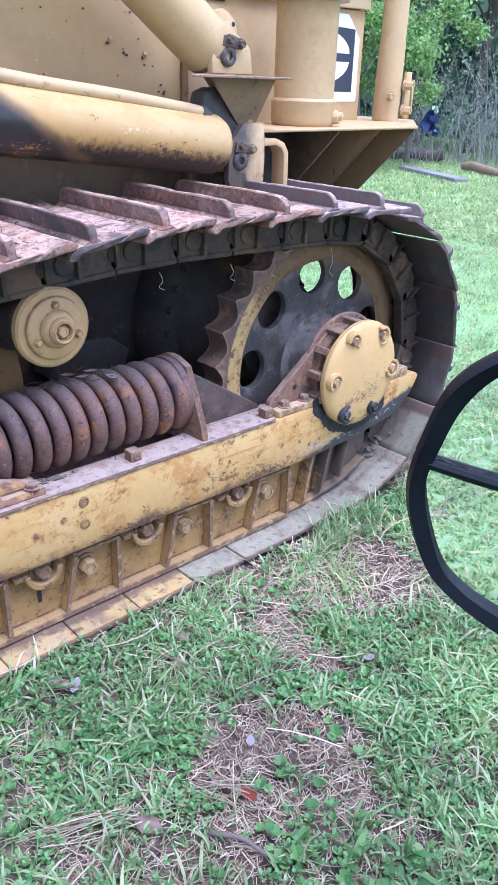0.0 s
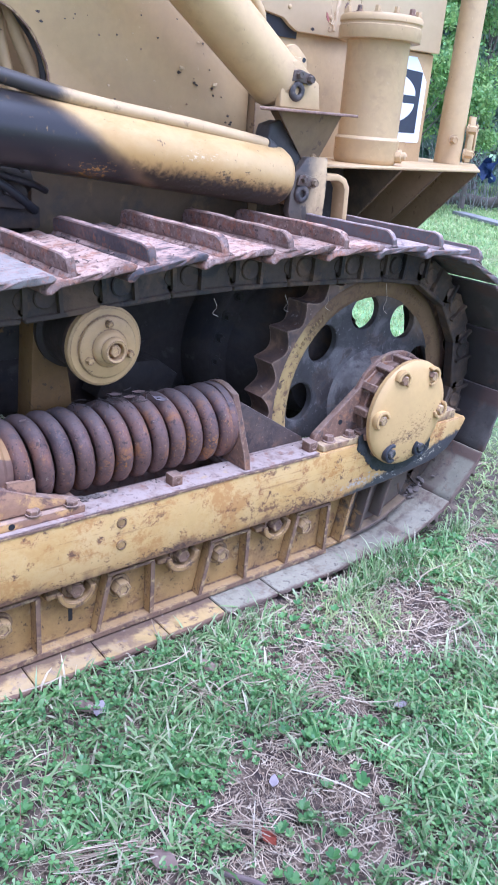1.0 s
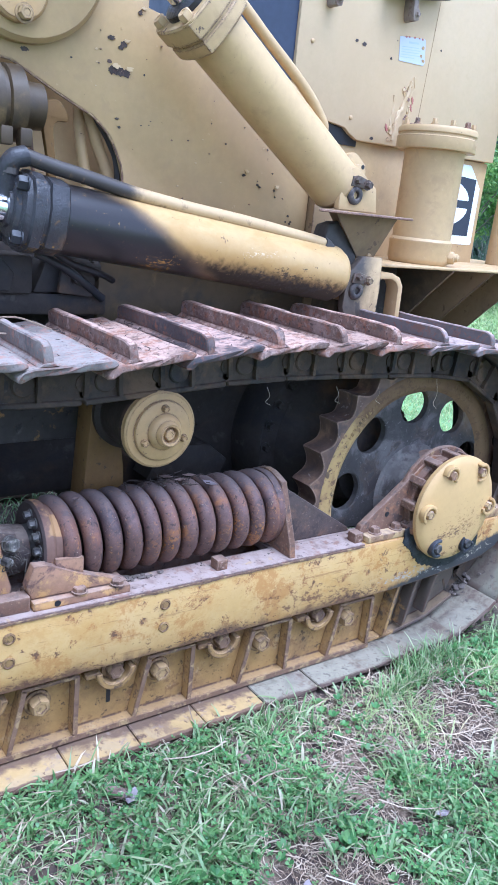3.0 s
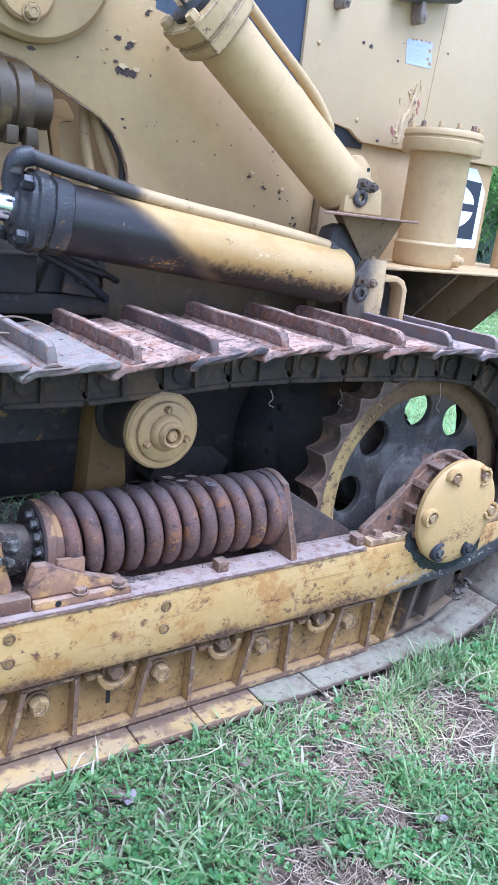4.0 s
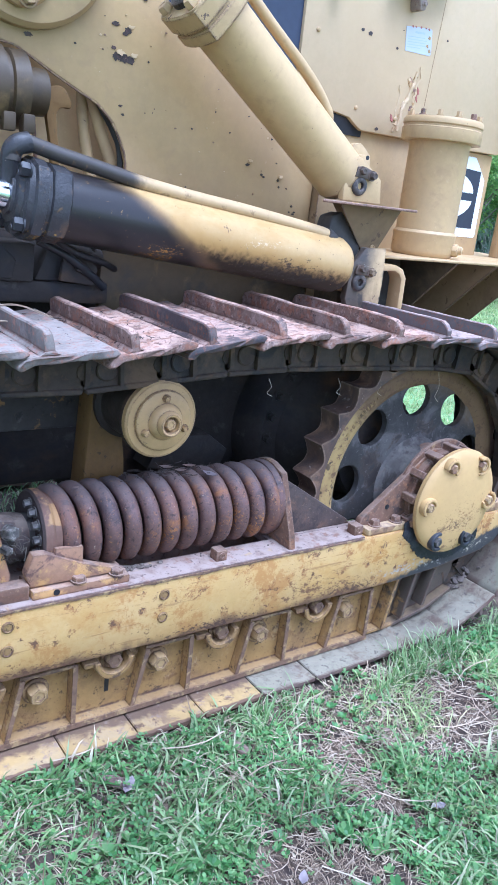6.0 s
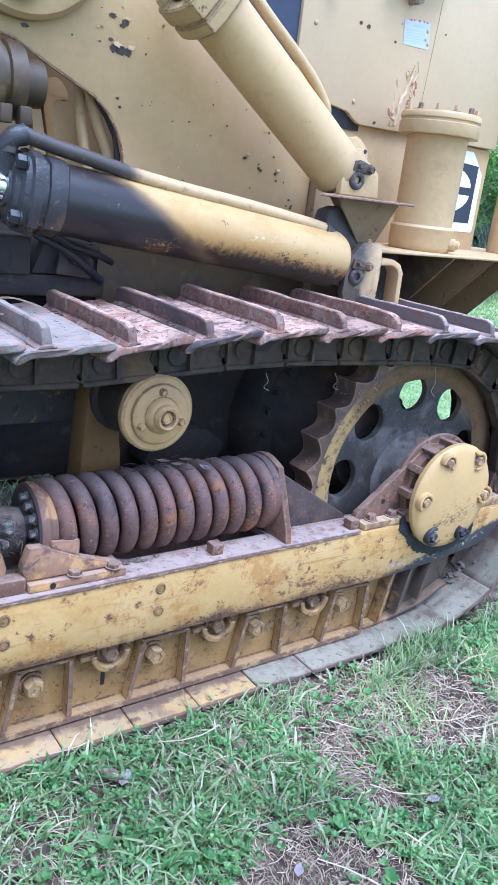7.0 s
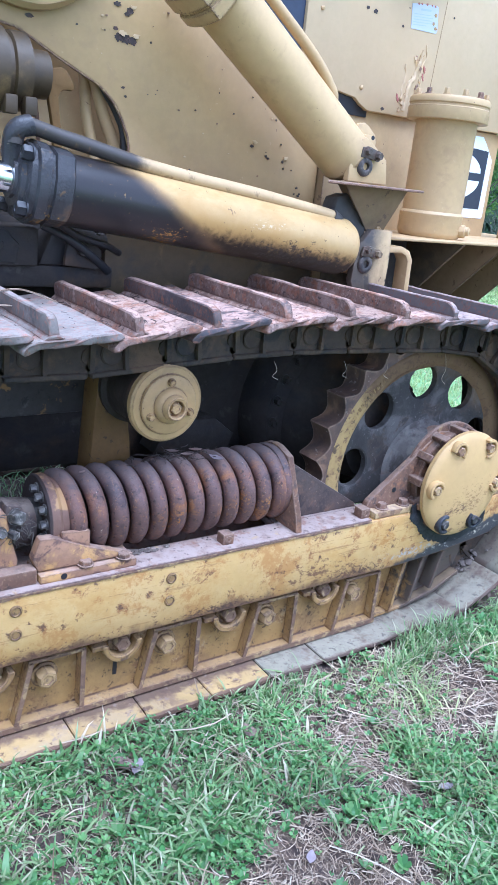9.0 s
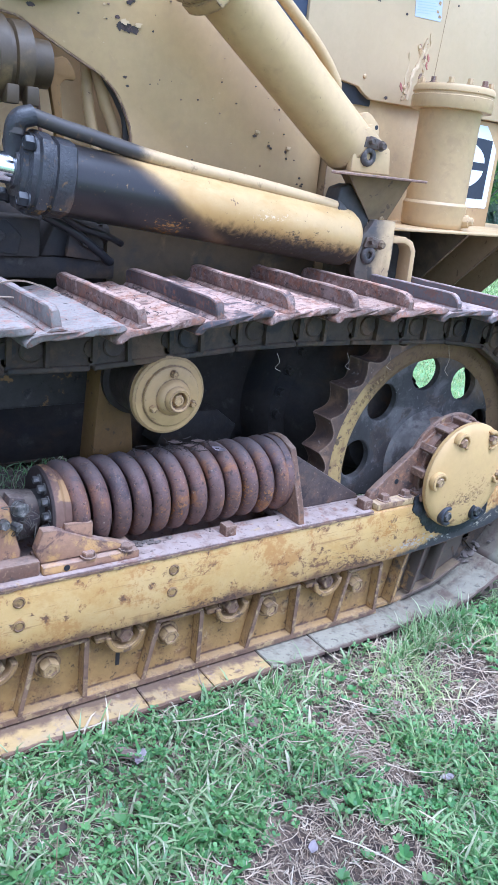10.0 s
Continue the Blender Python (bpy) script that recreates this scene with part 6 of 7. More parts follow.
def leaf_material(name, colours, rough=0.5, through=0.3):
    m = bpy.data.materials.new(name)
    m.use_nodes = True
    n, l = m.node_tree.nodes, m.node_tree.links
    g, ramp = n.new("ShaderNodeNewGeometry"), n.new("ShaderNodeValToRGB")
    l.new(g.outputs["Random Per Island"], ramp.inputs[0])
    el = ramp.color_ramp.elements
    while len(el) < len(colours):
        el.new(0.5)
    for i, c in enumerate(colours):
        el[i].position, el[i].color = i / (len(colours) - 1), rgb(c)
    tc, t = n.new("ShaderNodeTexCoord"), n.new("ShaderNodeTexNoise")
    t.inputs["Scale"].default_value = 3.0
    l.new(tc.outputs["Object"], t.inputs["Vector"])
    hsv = n.new("ShaderNodeHueSaturation")
    mr = n.new("ShaderNodeMapRange")
    for k, v in zip((1, 2, 3, 4), (0.3, 0.7, 0.75, 1.2)):
        mr.inputs[k].default_value = v
    l.new(t.outputs["Fac"], mr.inputs[0])
    l.new(mr.outputs[0], hsv.inputs["Value"])
    l.new(ramp.outputs[0], hsv.inputs["Color"])
    b = n["Principled BSDF"]
    b.inputs["Roughness"].default_value, b.inputs["Specular IOR Level"].default_value = rough, 0.35
    l.new(hsv.outputs[0], b.inputs["Base Color"])
    tr, mx = n.new("ShaderNodeBsdfTranslucent"), n.new("ShaderNodeMixShader")
    mx.inputs[0].default_value = through
    l.new(hsv.outputs[0], tr.inputs["Color"])
    l.new(b.outputs[0], mx.inputs[1])
    l.new(tr.outputs[0], mx.inputs[2])
    l.new(mx.outputs[0], n["Material Output"].inputs["Surface"])
    return m


m_grass = leaf_material("grass_blade", [(0.079, 0.173, 0.056), (0.176, 0.309, 0.107), (0.303, 0.433, 0.183), (0.484, 0.536, 0.298), (0.187, 0.325, 0.121), (0.702, 0.597, 0.456)], 0.34, 0.4)
m_grass_far = leaf_material("pale_grass_blade", [(0.221, 0.352, 0.121), (0.35, 0.462, 0.181), (0.501, 0.553, 0.259), (0.292, 0.422, 0.163), (0.665, 0.604, 0.362)], 0.4, 0.45)
m_clover = leaf_material("clover_leaf", [(0.066, 0.171, 0.05), (0.12, 0.27, 0.08), (0.205, 0.364, 0.119), (0.096, 0.228, 0.084), (0.289, 0.436, 0.17)], 0.42, 0.35)
m_straw = leaf_material("dry_straw", [(0.36, 0.26, 0.17), (0.60, 0.50, 0.37), (0.23, 0.155, 0.10), (0.50, 0.40, 0.29), (0.15, 0.095, 0.065), (0.55, 0.48, 0.37)], 0.7, 0.1)
m_dead = leaf_material("dead_leaf", [(0.30, 0.20, 0.15), (0.42, 0.31, 0.27), (0.20, 0.11, 0.08)], 0.7, 0.15)
m_soil = mat("soil_and_thatch", (0.085, 0.060, 0.045), 0.95, patches=[((0.24, 0.175, 0.125), 16, 0.48, 0.64, 0.7, 0.95), ((0.040, 0.029, 0.027), 20, 0.48, 0.62, 0.85, 0.95), ((0.30, 0.23, 0.175), 120, 0.58, 0.64, 0.6, 0.95)], zones=[((0.24, 0.38, 0.165), (0.7, 0.7, 0), 1.5, 2.6, 1.2, 3, 0.9), ((0.22, 0.33, 0.15), (-0.7, -0.7, 0), 1.9, 2.6, 0.8, 3, 0.9)], vary=0.25, bump=1.0, bump_scale=60)

rs = np.random.RandomState(11)


def ground_sheet():
    near = np.concatenate([-np.geomspace(90, 3.0, 22), np.arange(-2.8, 4.01, 0.05), np.geomspace(4.3, 90, 26)])
    ny = np.concatenate([-np.geomspace(90, 3.2, 20), np.arange(-3.0, 1.01, 0.05), np.geomspace(1.25, 90, 30)])
    gx, gy = np.meshgrid(near, ny, indexing="ij")
    gz = level(gx, gy) * (np.hypot(gx, gy) < 12)
    a, b = len(near), len(ny)
    me = bpy.data.meshes.new("ground")
    idx = np.arange(a * b).reshape(a, b)
    quads = np.stack([idx[:-1, :-1], idx[1:, :-1], idx[1:, 1:], idx[:-1, 1:]], -1).reshape(-1, 4)
    me.from_pydata(np.stack([gx, gy, gz], -1).reshape(-1, 3).tolist(), [], quads.tolist())
    me.materials.append(m_soil)
    me.shade_smooth()
    return tagged(new("ground", me), "uneven soil with dry thatch under the grass", "ground", kind="structure")


ground_sheet()


def scatter(n, x0, x1, y0, y1, keep=None):
    x, y = rs.uniform(x0, x1, n), rs.uniform(y0, y1, n)
    ok = rs.rand(n) < (cover(x, y) if keep is None else keep(x, y))
    # none inside the near track's footprint
    ok &= ~((x > -1.9) & (x < 1.02) & (y > 0.0) & (y < 0.52))
    return x[ok], y[ok]


def blades(x, y, h0, h1, w0, w1, lean0=0.2, lean1=1.1):
    n = len(x)
    h = h0 + (h1 - h0) * rs.rand(n) ** 1.6
    w, yaw, lean = rs.uniform(w0, w1, n), rs.uniform(0, 2 * np.pi, n), rs.uniform(lean0, lean1, n)
    tw = yaw + np.pi / 2 + rs.uniform(-0.5, 0.5, n)
    out = np.zeros((n, 7, 3))
    z0 = level(x, y) - 0.004
    for k, (s, ww) in enumerate(((0, 0.75), (0.4, 1.0), (0.75, 0.72), (1.0, 0.0))):
        bend = lean * s
        r, z = h * s * np.sin(bend), h * s * np.cos(bend * 0.9)
        cx, cy = x + r * np.cos(yaw), y + r * np.sin(yaw)
        for side, col in ((-1, 2 * k), (1, 2 * k + 1)):
            if col < 7:
                out[:, col, 0] = cx + side * ww * w * np.cos(tw) * 0.5
                out[:, col, 1] = cy + side * ww * w * np.sin(tw) * 0.5
                out[:, col, 2] = z0 + z
    return out


BLADE = [(0, 1, 3, 2), (2, 3, 5, 4), (4, 5, 6)]


def stuff(name, me, label, category):
    return tagged(new(name, me), label, category, kind="stuff")


parts_g = []
x, y = scatter(44000, -1.7, 2.2, -1.6, 0.0)
parts_g.append(blades(x, y, 0.012, 0.060, 0.0022, 0.0056, 0.6, 1.75))
# short tufts of wider blades
x, y = scatter(2600, -1.6, 2.2, -1.5, 0.0, lambda x, y: np.clip(cover(x, y) * 1.2, 0.05, 1))
x, y = np.repeat(x, 9) + rs.normal(size=len(x) * 9) * 0.010, np.repeat(y, 9) + rs.normal(size=len(y) * 9) * 0.010
parts_g.append(blades(x, y, 0.026, 0.088, 0.0040, 0.0090, 0.3, 1.6))
x, y = scatter(36000, -1.5, 2.2, -1.4, 0.0, lambda x, y: np.clip((lattice(x, y, 0.19, 21) - 0.58) * 5, 0, 1) * np.clip(cover(x, y) * 1.5 - 0.4, 0, 1))
parts_g.append(blades(x, y, 0.03, 0.12, 0.0040, 0.0090, 0.6, 1.75))
x, y = scatter(9000, -1.6, 1.9, 0.52, 1.9, lambda x, y: np.clip(cover(x, y), 0, 1))
parts_g.append(blades(x, y, 0.03, 0.12, 0.003, 0.007, 0.4, 1.4))
# taller tufts against the track's edge
x, y = scatter(4200, 0.0, 1.6, -0.13, 0.0, lambda x, y: np.clip((lattice(x, y, 0.17, 31) - 0.42) * 4, 0, 1))
parts_g.append(blades(x, y, 0.04, 0.12, 0.0025, 0.0055, 0.2, 1.1))
near_g, parts_g = parts_g, []
x, y = scatter(26000, 0.2, 2.2, -1.6, -0.05, lambda x, y: np.clip((lattice(x, y, 0.24, 61) - 0.50 + 0.22 * (x - 0.4)) * 4, 0, 1))
parts_g.append(blades(x, y, 0.025, 0.10, 0.0020, 0.0050, 0.7, 1.75))
x, y = scatter(190000, 0.9, 8.5, -2.6, 6.0, lambda x, y: np.clip(cover(x, y) + 0.45, 0, 1) * ~((x < 2.2) & (y > -1.6) & (y < 0.0)))
parts_g.append(blades(x, y, 0.02, 0.08, 0.004, 0.009, 0.6, 1.7))
x, y = scatter(90000, -6.5, -1.2, -6.0, -1.6, lambda x, y: np.clip(cover(x, y) + 0.6, 0, 1))
parts_g.append(blades(x, y, 0.02, 0.07, 0.005, 0.011, 0.6, 1.7))
x, y = scatter(100000, -9.0, 11.0, -9.0, 9.0, lambda x, y: np.clip(cover(x, y) + 0.5, 0, 1) * ~((x > -1.7) & (x < 2.2) & (y > -1.6) & (y < 0.0)) * ~((x > 0.9) & (x < 8.5) & (y > -2.6) & (y < 6.0)) * ~((x > -6.5) & (x < -1.2) & (y > -6.0) & (y < -1.6)) * ~((x > -2.0) & (x < 1.4) & (y > 0.0) & (y < 2.5)))
parts_g.append(blades(x, y, 0.04, 0.13, 0.010, 0.018, 0.5, 1.6))
x, y = scatter(130000, 6.0, 20.0, 1.0, 16.0, lambda x, y: np.full(len(x), 0.95))
parts_g.append(blades(x, y, 0.04, 0.12, 0.012, 0.024, 0.6, 1.7))
stuff("grass", stamp("grass", np.concatenate(near_g), BLADE, m_grass), "short uneven green grass on bare soil", "grass")
stuff("field_grass", stamp("field_grass", np.concatenate(parts_g), BLADE, m_grass_far), "pale green grass of the open field", "grass")
# rosettes of long broad leaves
x, y = scatter(900, -1.5, 1.9, -1.45, -0.03, lambda x, y: np.clip((lattice(x, y, 0.28, 51) - 0.42) * 4, 0, 1))
x, y = np.repeat(x, 6) + rs.normal(size=len(x) * 6) * 0.008, np.repeat(y, 6) + rs.normal(size=len(y) * 6) * 0.008
stuff("broad_weeds", stamp("broad_weeds", blades(x, y, 0.030, 0.080, 0.011, 0.022, 0.9, 1.75), BLADE, m_clover), "rosettes of broad green weed leaves", "weeds")

# clover and broad weeds
def leaflets(x, y, z, size, k, lift):
    """k round leaflets round each point."""
    n = len(x)
    out = np.zeros((n * k, 6, 3))
    turn, tip = rs.uniform(0, 6.28, n), rs.uniform(0, 6.28, n)
    tilt = rs.uniform(0.0, 0.45, n)
    for j in range(k):
        a = turn + 2 * np.pi * j / k
        c, s = np.cos(a), np.sin(a)
        for q, (u, v) in enumerate(((0.0, 0.0), (0.45, -0.42), (0.9, -0.36), (1.05, 0.0), (0.9, 0.36), (0.45, 0.42))):
            px, py = size * (u * c - v * s), size * (u * s + v * c)
            out[j::k, q, 0], out[j::k, q, 1] = x + px, y + py
            out[j::k, q, 2] = z + tilt * (px * np.cos(tip) + py * np.sin(tip)) + lift * size * (u * u * 0.35 + abs(v) * 0.3)
    return out


x, y = scatter(26000, -1.6, 2.0, -1.5, -0.01, lambda x, y: np.clip((lattice(x, y, 0.26, 41) - 0.36) * 3.2, 0.03, 1) * np.clip(cover(x, y) * 1.6, 0.04, 1))
stuff("clover", stamp("clover", leaflets(x, y, level(x, y) + 0.006 + 0.040 * rs.rand(len(x)) ** 1.4, rs.uniform(0.0055, 0.0115, len(x)), 3, 1.0), [(0, 1, 2, 3, 4, 5)], m_clover), "patches of small green clover leaves", "clover")
x, y = scatter(1500, -1.5, 1.8, -1.4, -0.02, lambda x, y: np.clip((lattice(x, y, 0.3, 43) - 0.45) * 4, 0, 1))
stuff("weeds", stamp("weeds", leaflets(x, y, level(x, y) + rs.uniform(0.008, 0.03, len(x)), rs.uniform(0.009, 0.018, len(x)), 5, 2.2), [(0, 1, 2, 3), (0, 3, 4, 5)], m_clover), "low broad-leaved green weeds", "weeds")

# single weeds with long lobed leaves
def rosette(x, y, count, reach, width, seed):
    r = random.Random(seed)
    bm, z0 = nb(), float(level(np.array([x]), np.array([y]))[0])
    for k in range(count):
        a, L, W = 2 * math.pi * k / count + r.uniform(-0.4, 0.4), reach * r.uniform(0.6, 1.1), width * r.uniform(0.7, 1.15)
        rise, sag, rows = r.uniform(0.35, 0.95), r.uniform(0.5, 1.1), []
        d, n = Vector((math.cos(a), math.sin(a), 0)), Vector((-math.sin(a), math.cos(a), 0))
        for q in range(9):
            t = q / 8
            c = Vector((x, y, z0 + 0.004)) + d * (L * t) + Vector((0, 0, L * (rise * t - sag * t * t)))
            half = W * (0.10 + 1.1 * t * (1.02 - t) ** 0.6) * (1.0 + 0.28 * (-1) ** q)
            rows.append([bm.verts.new(c - n * half + Vector((0, 0, half * 0.35))), bm.verts.new(c), bm.verts.new(c + n * half + Vector((0, 0, half * 0.35)))])
        for p, q in zip(rows, rows[1:]):
            bm.faces.new((p[0], p[1], q[1], q[0]))
            bm.faces.new((p[1], p[2], q[2], q[1]))
    return tagged(new("weed_plant", mesh_of("weed_plant", bm, m_weed, 60)), "low green weed with long lobed leaves in the grass", "weed", "single weeds in the grass")


m_weed = leaf_material("weed_leaf", [(0.12, 0.30, 0.085), (0.20, 0.41, 0.14), (0.15, 0.35, 0.11)], 0.42, 0.4)
for i, (x, y, count, reach, width) in enumerate(((-0.40, -0.40, 9, 0.105, 0.015), (-0.46, -0.34, 7, 0.085, 0.013), (-0.30, -0.30, 8, 0.085, 0.012), (-0.17, -0.09, 7, 0.060, 0.013), (-0.21, -0.16, 6, 0.070, 0.012), (0.04, -0.14, 8, 0.055, 0.012), (0.20, -0.62, 7, 0.070, 0.014), (0.10, -0.50, 6, 0.060, 0.013), (-0.05, -0.32, 7, 0.060, 0.011), (0.36, -0.50, 7, 0.065, 0.013), (-0.56, -0.44, 7, 0.075, 0.011), (0.28, -0.24, 6, 0.055, 0.012))):
    rosette(x, y, count, reach, width, 900 + i)

# dry stalks lying about
def stalks(x, y, l0, l1, w, z1, bow=0.12):
    n = len(x)
    L, a = rs.uniform(l0, l1, n), rs.uniform(0, 6.28, n)
    out = np.zeros((n, 8, 3))
    za, zb, bend = rs.uniform(0.001, z1, n), rs.uniform(0.001, z1, n), rs.uniform(-bow, bow, n)
    ww = rs.uniform(0.5, 1.2, n) * w
    for k in range(4):
        s = k / 3
        cx = x + L * (s - 0.5) * np.cos(a) - bend * L * 4 * s * (1 - s) * np.sin(a)
        cy = y + L * (s - 0.5) * np.sin(a) + bend * L * 4 * s * (1 - s) * np.cos(a)
        z = level(cx, cy) + za + (zb - za) * s + 0.006
        for side, col in ((-1, 2 * k), (1, 2 * k + 1)):
            out[:, col, 0], out[:, col, 1], out[:, col, 2] = cx - side * ww * np.sin(a) * 0.5, cy + side * ww * np.cos(a) * 0.5, z + side * ww * 0.3
    return out


STRIP = [(0, 1, 3, 2), (2, 3, 5, 4), (4, 5, 7, 6)]
x, y = scatter(30000, -1.6, 2.2, -1.5, 0.0, lambda x, y: np.clip(1.05 - 0.75 * cover(x, y) + 0.35 * np.clip(x - 0.3, 0, 1), 0, 1))
s1 = stalks(x, y, 0.015, 0.07, 0.0018, 0.018, 0.2)
x, y = scatter(650, -1.6, 2.2, -1.5, 0.0, lambda x, y: np.ones(len(x)))
s2 = stalks(x, y, 0.05, 0.19, 0.0024, 0.05, 0.14)
x, y = scatter(9000, -5.0, 8.0, -5.0, 5.0, lambda x, y: (1.0 - 0.8 * cover(x, y)) * ~((x > -1.8) & (x < 2.2) & (y > -1.7) & (y < 0.1)))
s3 = stalks(x, y, 0.05, 0.2, 0.005, 0.04)
x, y = scatter(60000, -1.6, 2.2, -1.5, 0.0, lambda x, y: np.clip(0.75 - 1.6 * cover(x, y), 0.03, 1))
s4 = stalks(x, y, 0.006, 0.035, 0.0020, 0.010, 0.25)
stuff("dry_stalks", stamp("dry_stalks", np.concatenate([s1, s2, s3, s4]), STRIP, m_straw), "pale dry grass stalks lying in the grass", "straw")


def dead_leaf(x, y, z, size, seed, material=None, curl=0.5):
    r = random.Random(seed)
    bm, c = nb(), []
    a0 = r.uniform(0, 6.28)
    rows = []
    for i in range(7):
        u = -1 + 2 * i / 6
        half = 0.55 * (1 - abs(u) ** 1.7) + 0.02
        row = []
        for v in (-1, -0.4, 0.4, 1):
            px, py = size * u, size * half * v * r.uniform(0.85, 1.1)
            pz = size * curl * (0.35 * v * v * half + 0.25 * u * u) + r.uniform(-0.03, 0.03) * size
            row.append(bm.verts.new((x + px * math.cos(a0) - py * math.sin(a0), y + px * math.sin(a0) + py * math.cos(a0), z + pz)))
        rows.append(row)
    for p, q in zip(rows, rows[1:]):
        for k in range(3):
            bm.faces.new((p[k], p[k + 1], q[k + 1], q[k]))
    bmesh.ops.solidify(bm, geom=bm.faces[:], thickness=0.0008)
    return bm


LEAVES = ((-0.446, -0.124, 0.036, "pale brown"), (-0.420, -0.150, 0.030, "pinkish brown"), (0.251, -0.561, 0.022, "pale grey"), (-0.309, -0.682, 0.026, "reddish brown"), (-0.092, -0.165, 0.034, "dark brown"), (-0.20, -0.57, 0.02, "grey"), (-0.52, -0.60, 0.04, "brown"), (0.35, -0.28, 0.02, "pale brown"))
m_red = mat("reddish_dead_leaf", (0.30, 0.07, 0.04), 0.6, vary=0.25)
m_lav = mat("greyish_dead_leaf", (0.42, 0.36, 0.38), 0.6, vary=0.2)
for i, (x, y, s, word) in enumerate(LEAVES):
    me = mesh_of("dead_leaf", dead_leaf(x, y, float(level(np.array([x]), np.array([y]))[0]) + 0.022, s, i), m_red if "red" in word else m_lav if "grey" in word or "pink" in word else m_dead, 60)
    tagged(new("dead_leaf", me), f"curled {word} dead leaf lying on the grass", "leaf", "dead leaves on the grass")
tw = tube(nb(), [(-0.44, -0.70, 0.03), (-0.40, -0.76, 0.035), (-0.385, -0.82, 0.03), (-0.36, -0.86, 0.02)], 0.006, 8, 5, 0.003)
tagged(new("twig", mesh_of("twig", tw, mat("grey_twig", (0.15, 0.11, 0.10), 0.85))), "short grey broken twig lying in the grass", "twig")
# frayed dry stems in bundles: place, heading, spread, count, length
r = random.Random(8)
for bx, by, heading, spread, count, reach in ((-0.585, -0.535, 2.75, 0.16, 26, 0.26), (-0.155, -0.230, 4.3, 1.1, 16, 0.20), (0.30, -0.330, 0.6, 2.6, 60, 0.10), (0.10, -0.40, 1.2, 2.8, 50, 0.09), (0.72, -0.10, 0.4, 0.5, 60, 0.22), (0.62, -0.52, 2.0, 2.8, 50, 0.10), (-0.36, -0.62, 5.2, 0.5, 18, 0.20), (0.95, -0.35, 1.0, 2.8, 60, 0.13)):
    bm = nb()
    for i in range(count):
        a, L = heading + r.uniform(-spread, spread), r.uniform(0.4, 1.0) * reach
        p0 = Vector((bx + r.gauss(0, 0.012), by + r.gauss(0, 0.012), float(level(np.array([bx]), np.array([by]))[0]) + r.uniform(0.012, 0.034)))
        d, side = Vector((math.cos(a), math.sin(a), 0)), Vector((-math.sin(a), math.cos(a), 0)) * r.uniform(-0.12, 0.12)
        tube(bm, [p0 - d * L * 0.25, p0 + d * L * 0.25 + side * L + Vector((0, 0, r.uniform(0, 0.012))), p0 + d * L * 0.75 + Vector((0, 0, r.uniform(-0.012, 0.006)))], r.uniform(0.0009, 0.0019), 5, 3, 0.0007)
    stuff("dry_stem_bundle", mesh_of("dry_stem_bundle", bm, m_straw), "frayed bundle of pale dry stems on the grass", "straw")

# ---- litter on the machine ----
bm = nb()
for pts in ([(-0.72, 0.20, 1.105), (-0.66, 0.24, 1.135), (-0.55, 0.36, 1.125), (-0.47, 0.33, 1.10)], [(-0.70, 0.30, 1.095), (-0.62, 0.24, 1.108), (-0.50, 0.26, 1.085)], [(-0.74, 0.12, 1.09), (-0.68, 0.22, 1.13), (-0.64, 0.30, 1.10)]):
    tube(bm, pts, 0.0022, 6, 6)
for x, z0, L in ((0.36, 0.955, 0.05), (0.53, 0.955, 0.06), (0.80, 0.960, 0.10), (0.10, 0.965, 0.05), (-0.30, 0.945, 0.06)):
    tube(bm, [(x, 0.165, z0), (x + 0.01, 0.162, z0 - L * 0.5), (x - 0.006, 0.158, z0 - L * 0.8), (x + 0.012, 0.156, z0 - L)], 0.0008, 5, 4)
stuff("straw_on_track", mesh_of("straw_on_track", bm, m_straw), "pale dry stalks caught in the track", "straw")
stuff("stem_tangle", mesh_of("stem_tangle", litter_tangle, mat("dirty_grey_stems", (0.10, 0.085, 0.07), 0.9, vary=0.4)), "tangle of dirty dry stems caught on the adjuster", "litter")
for i, (x, y, z, s) in enumerate(((-0.04, 0.20, 0.678, 0.026), (-0.30, 0.22, 0.455, 0.022), (-0.60, 0.17, 0.455, 0.028), (-0.08, 0.25, 0.690, 0.02), (-0.12, 0.23, 0.688, 0.018), (-0.15, 0.26, 0.690, 0.02), (-0.44, 0.21, 0.683, 0.012))):
    tagged(new("dead_leaf", mesh_of("dead_leaf", dead_leaf(x, y, z + 0.003, s, 60 + i, curl=0.9), m_lav if i == 0 else m_dead, 60)), "dry curled leaf caught on the rusty machine", "leaf", "dead leaves on the machine")
r = random.Random(3)
bits = nb()
for i in range(620):
    x, y = r.uniform(-0.65, 0.25), r.uniform(0.05, 0.45)
    if r.random() < 0.16:
        x, y, z = r.gauss(-0.14, 0.06), r.gauss(0.25, 0.03), 0.680
    else:
        z = 1.108 - 0.06 * max(0.0, -x - 0.05)
    a, L = r.uniform(0, 6.28), r.uniform(0.006, 0.03)
    tube(bits, [(x, y, z), (x + L * 0.5 * math.cos(a), y + L * 0.5 * math.sin(a), z + r.uniform(0, 0.008)), (x + L * math.cos(a + 0.3), y + L * math.sin(a + 0.3), z + r.uniform(-0.002, 0.01))], r.uniform(0.0005, 0.0014), 4, 2)
stuff("plant_litter", mesh_of("plant_litter", bits, mat("brown_litter", (0.085, 0.065, 0.055), 0.9, vary=0.35)), "brown plant litter lying on track and spring", "litter")

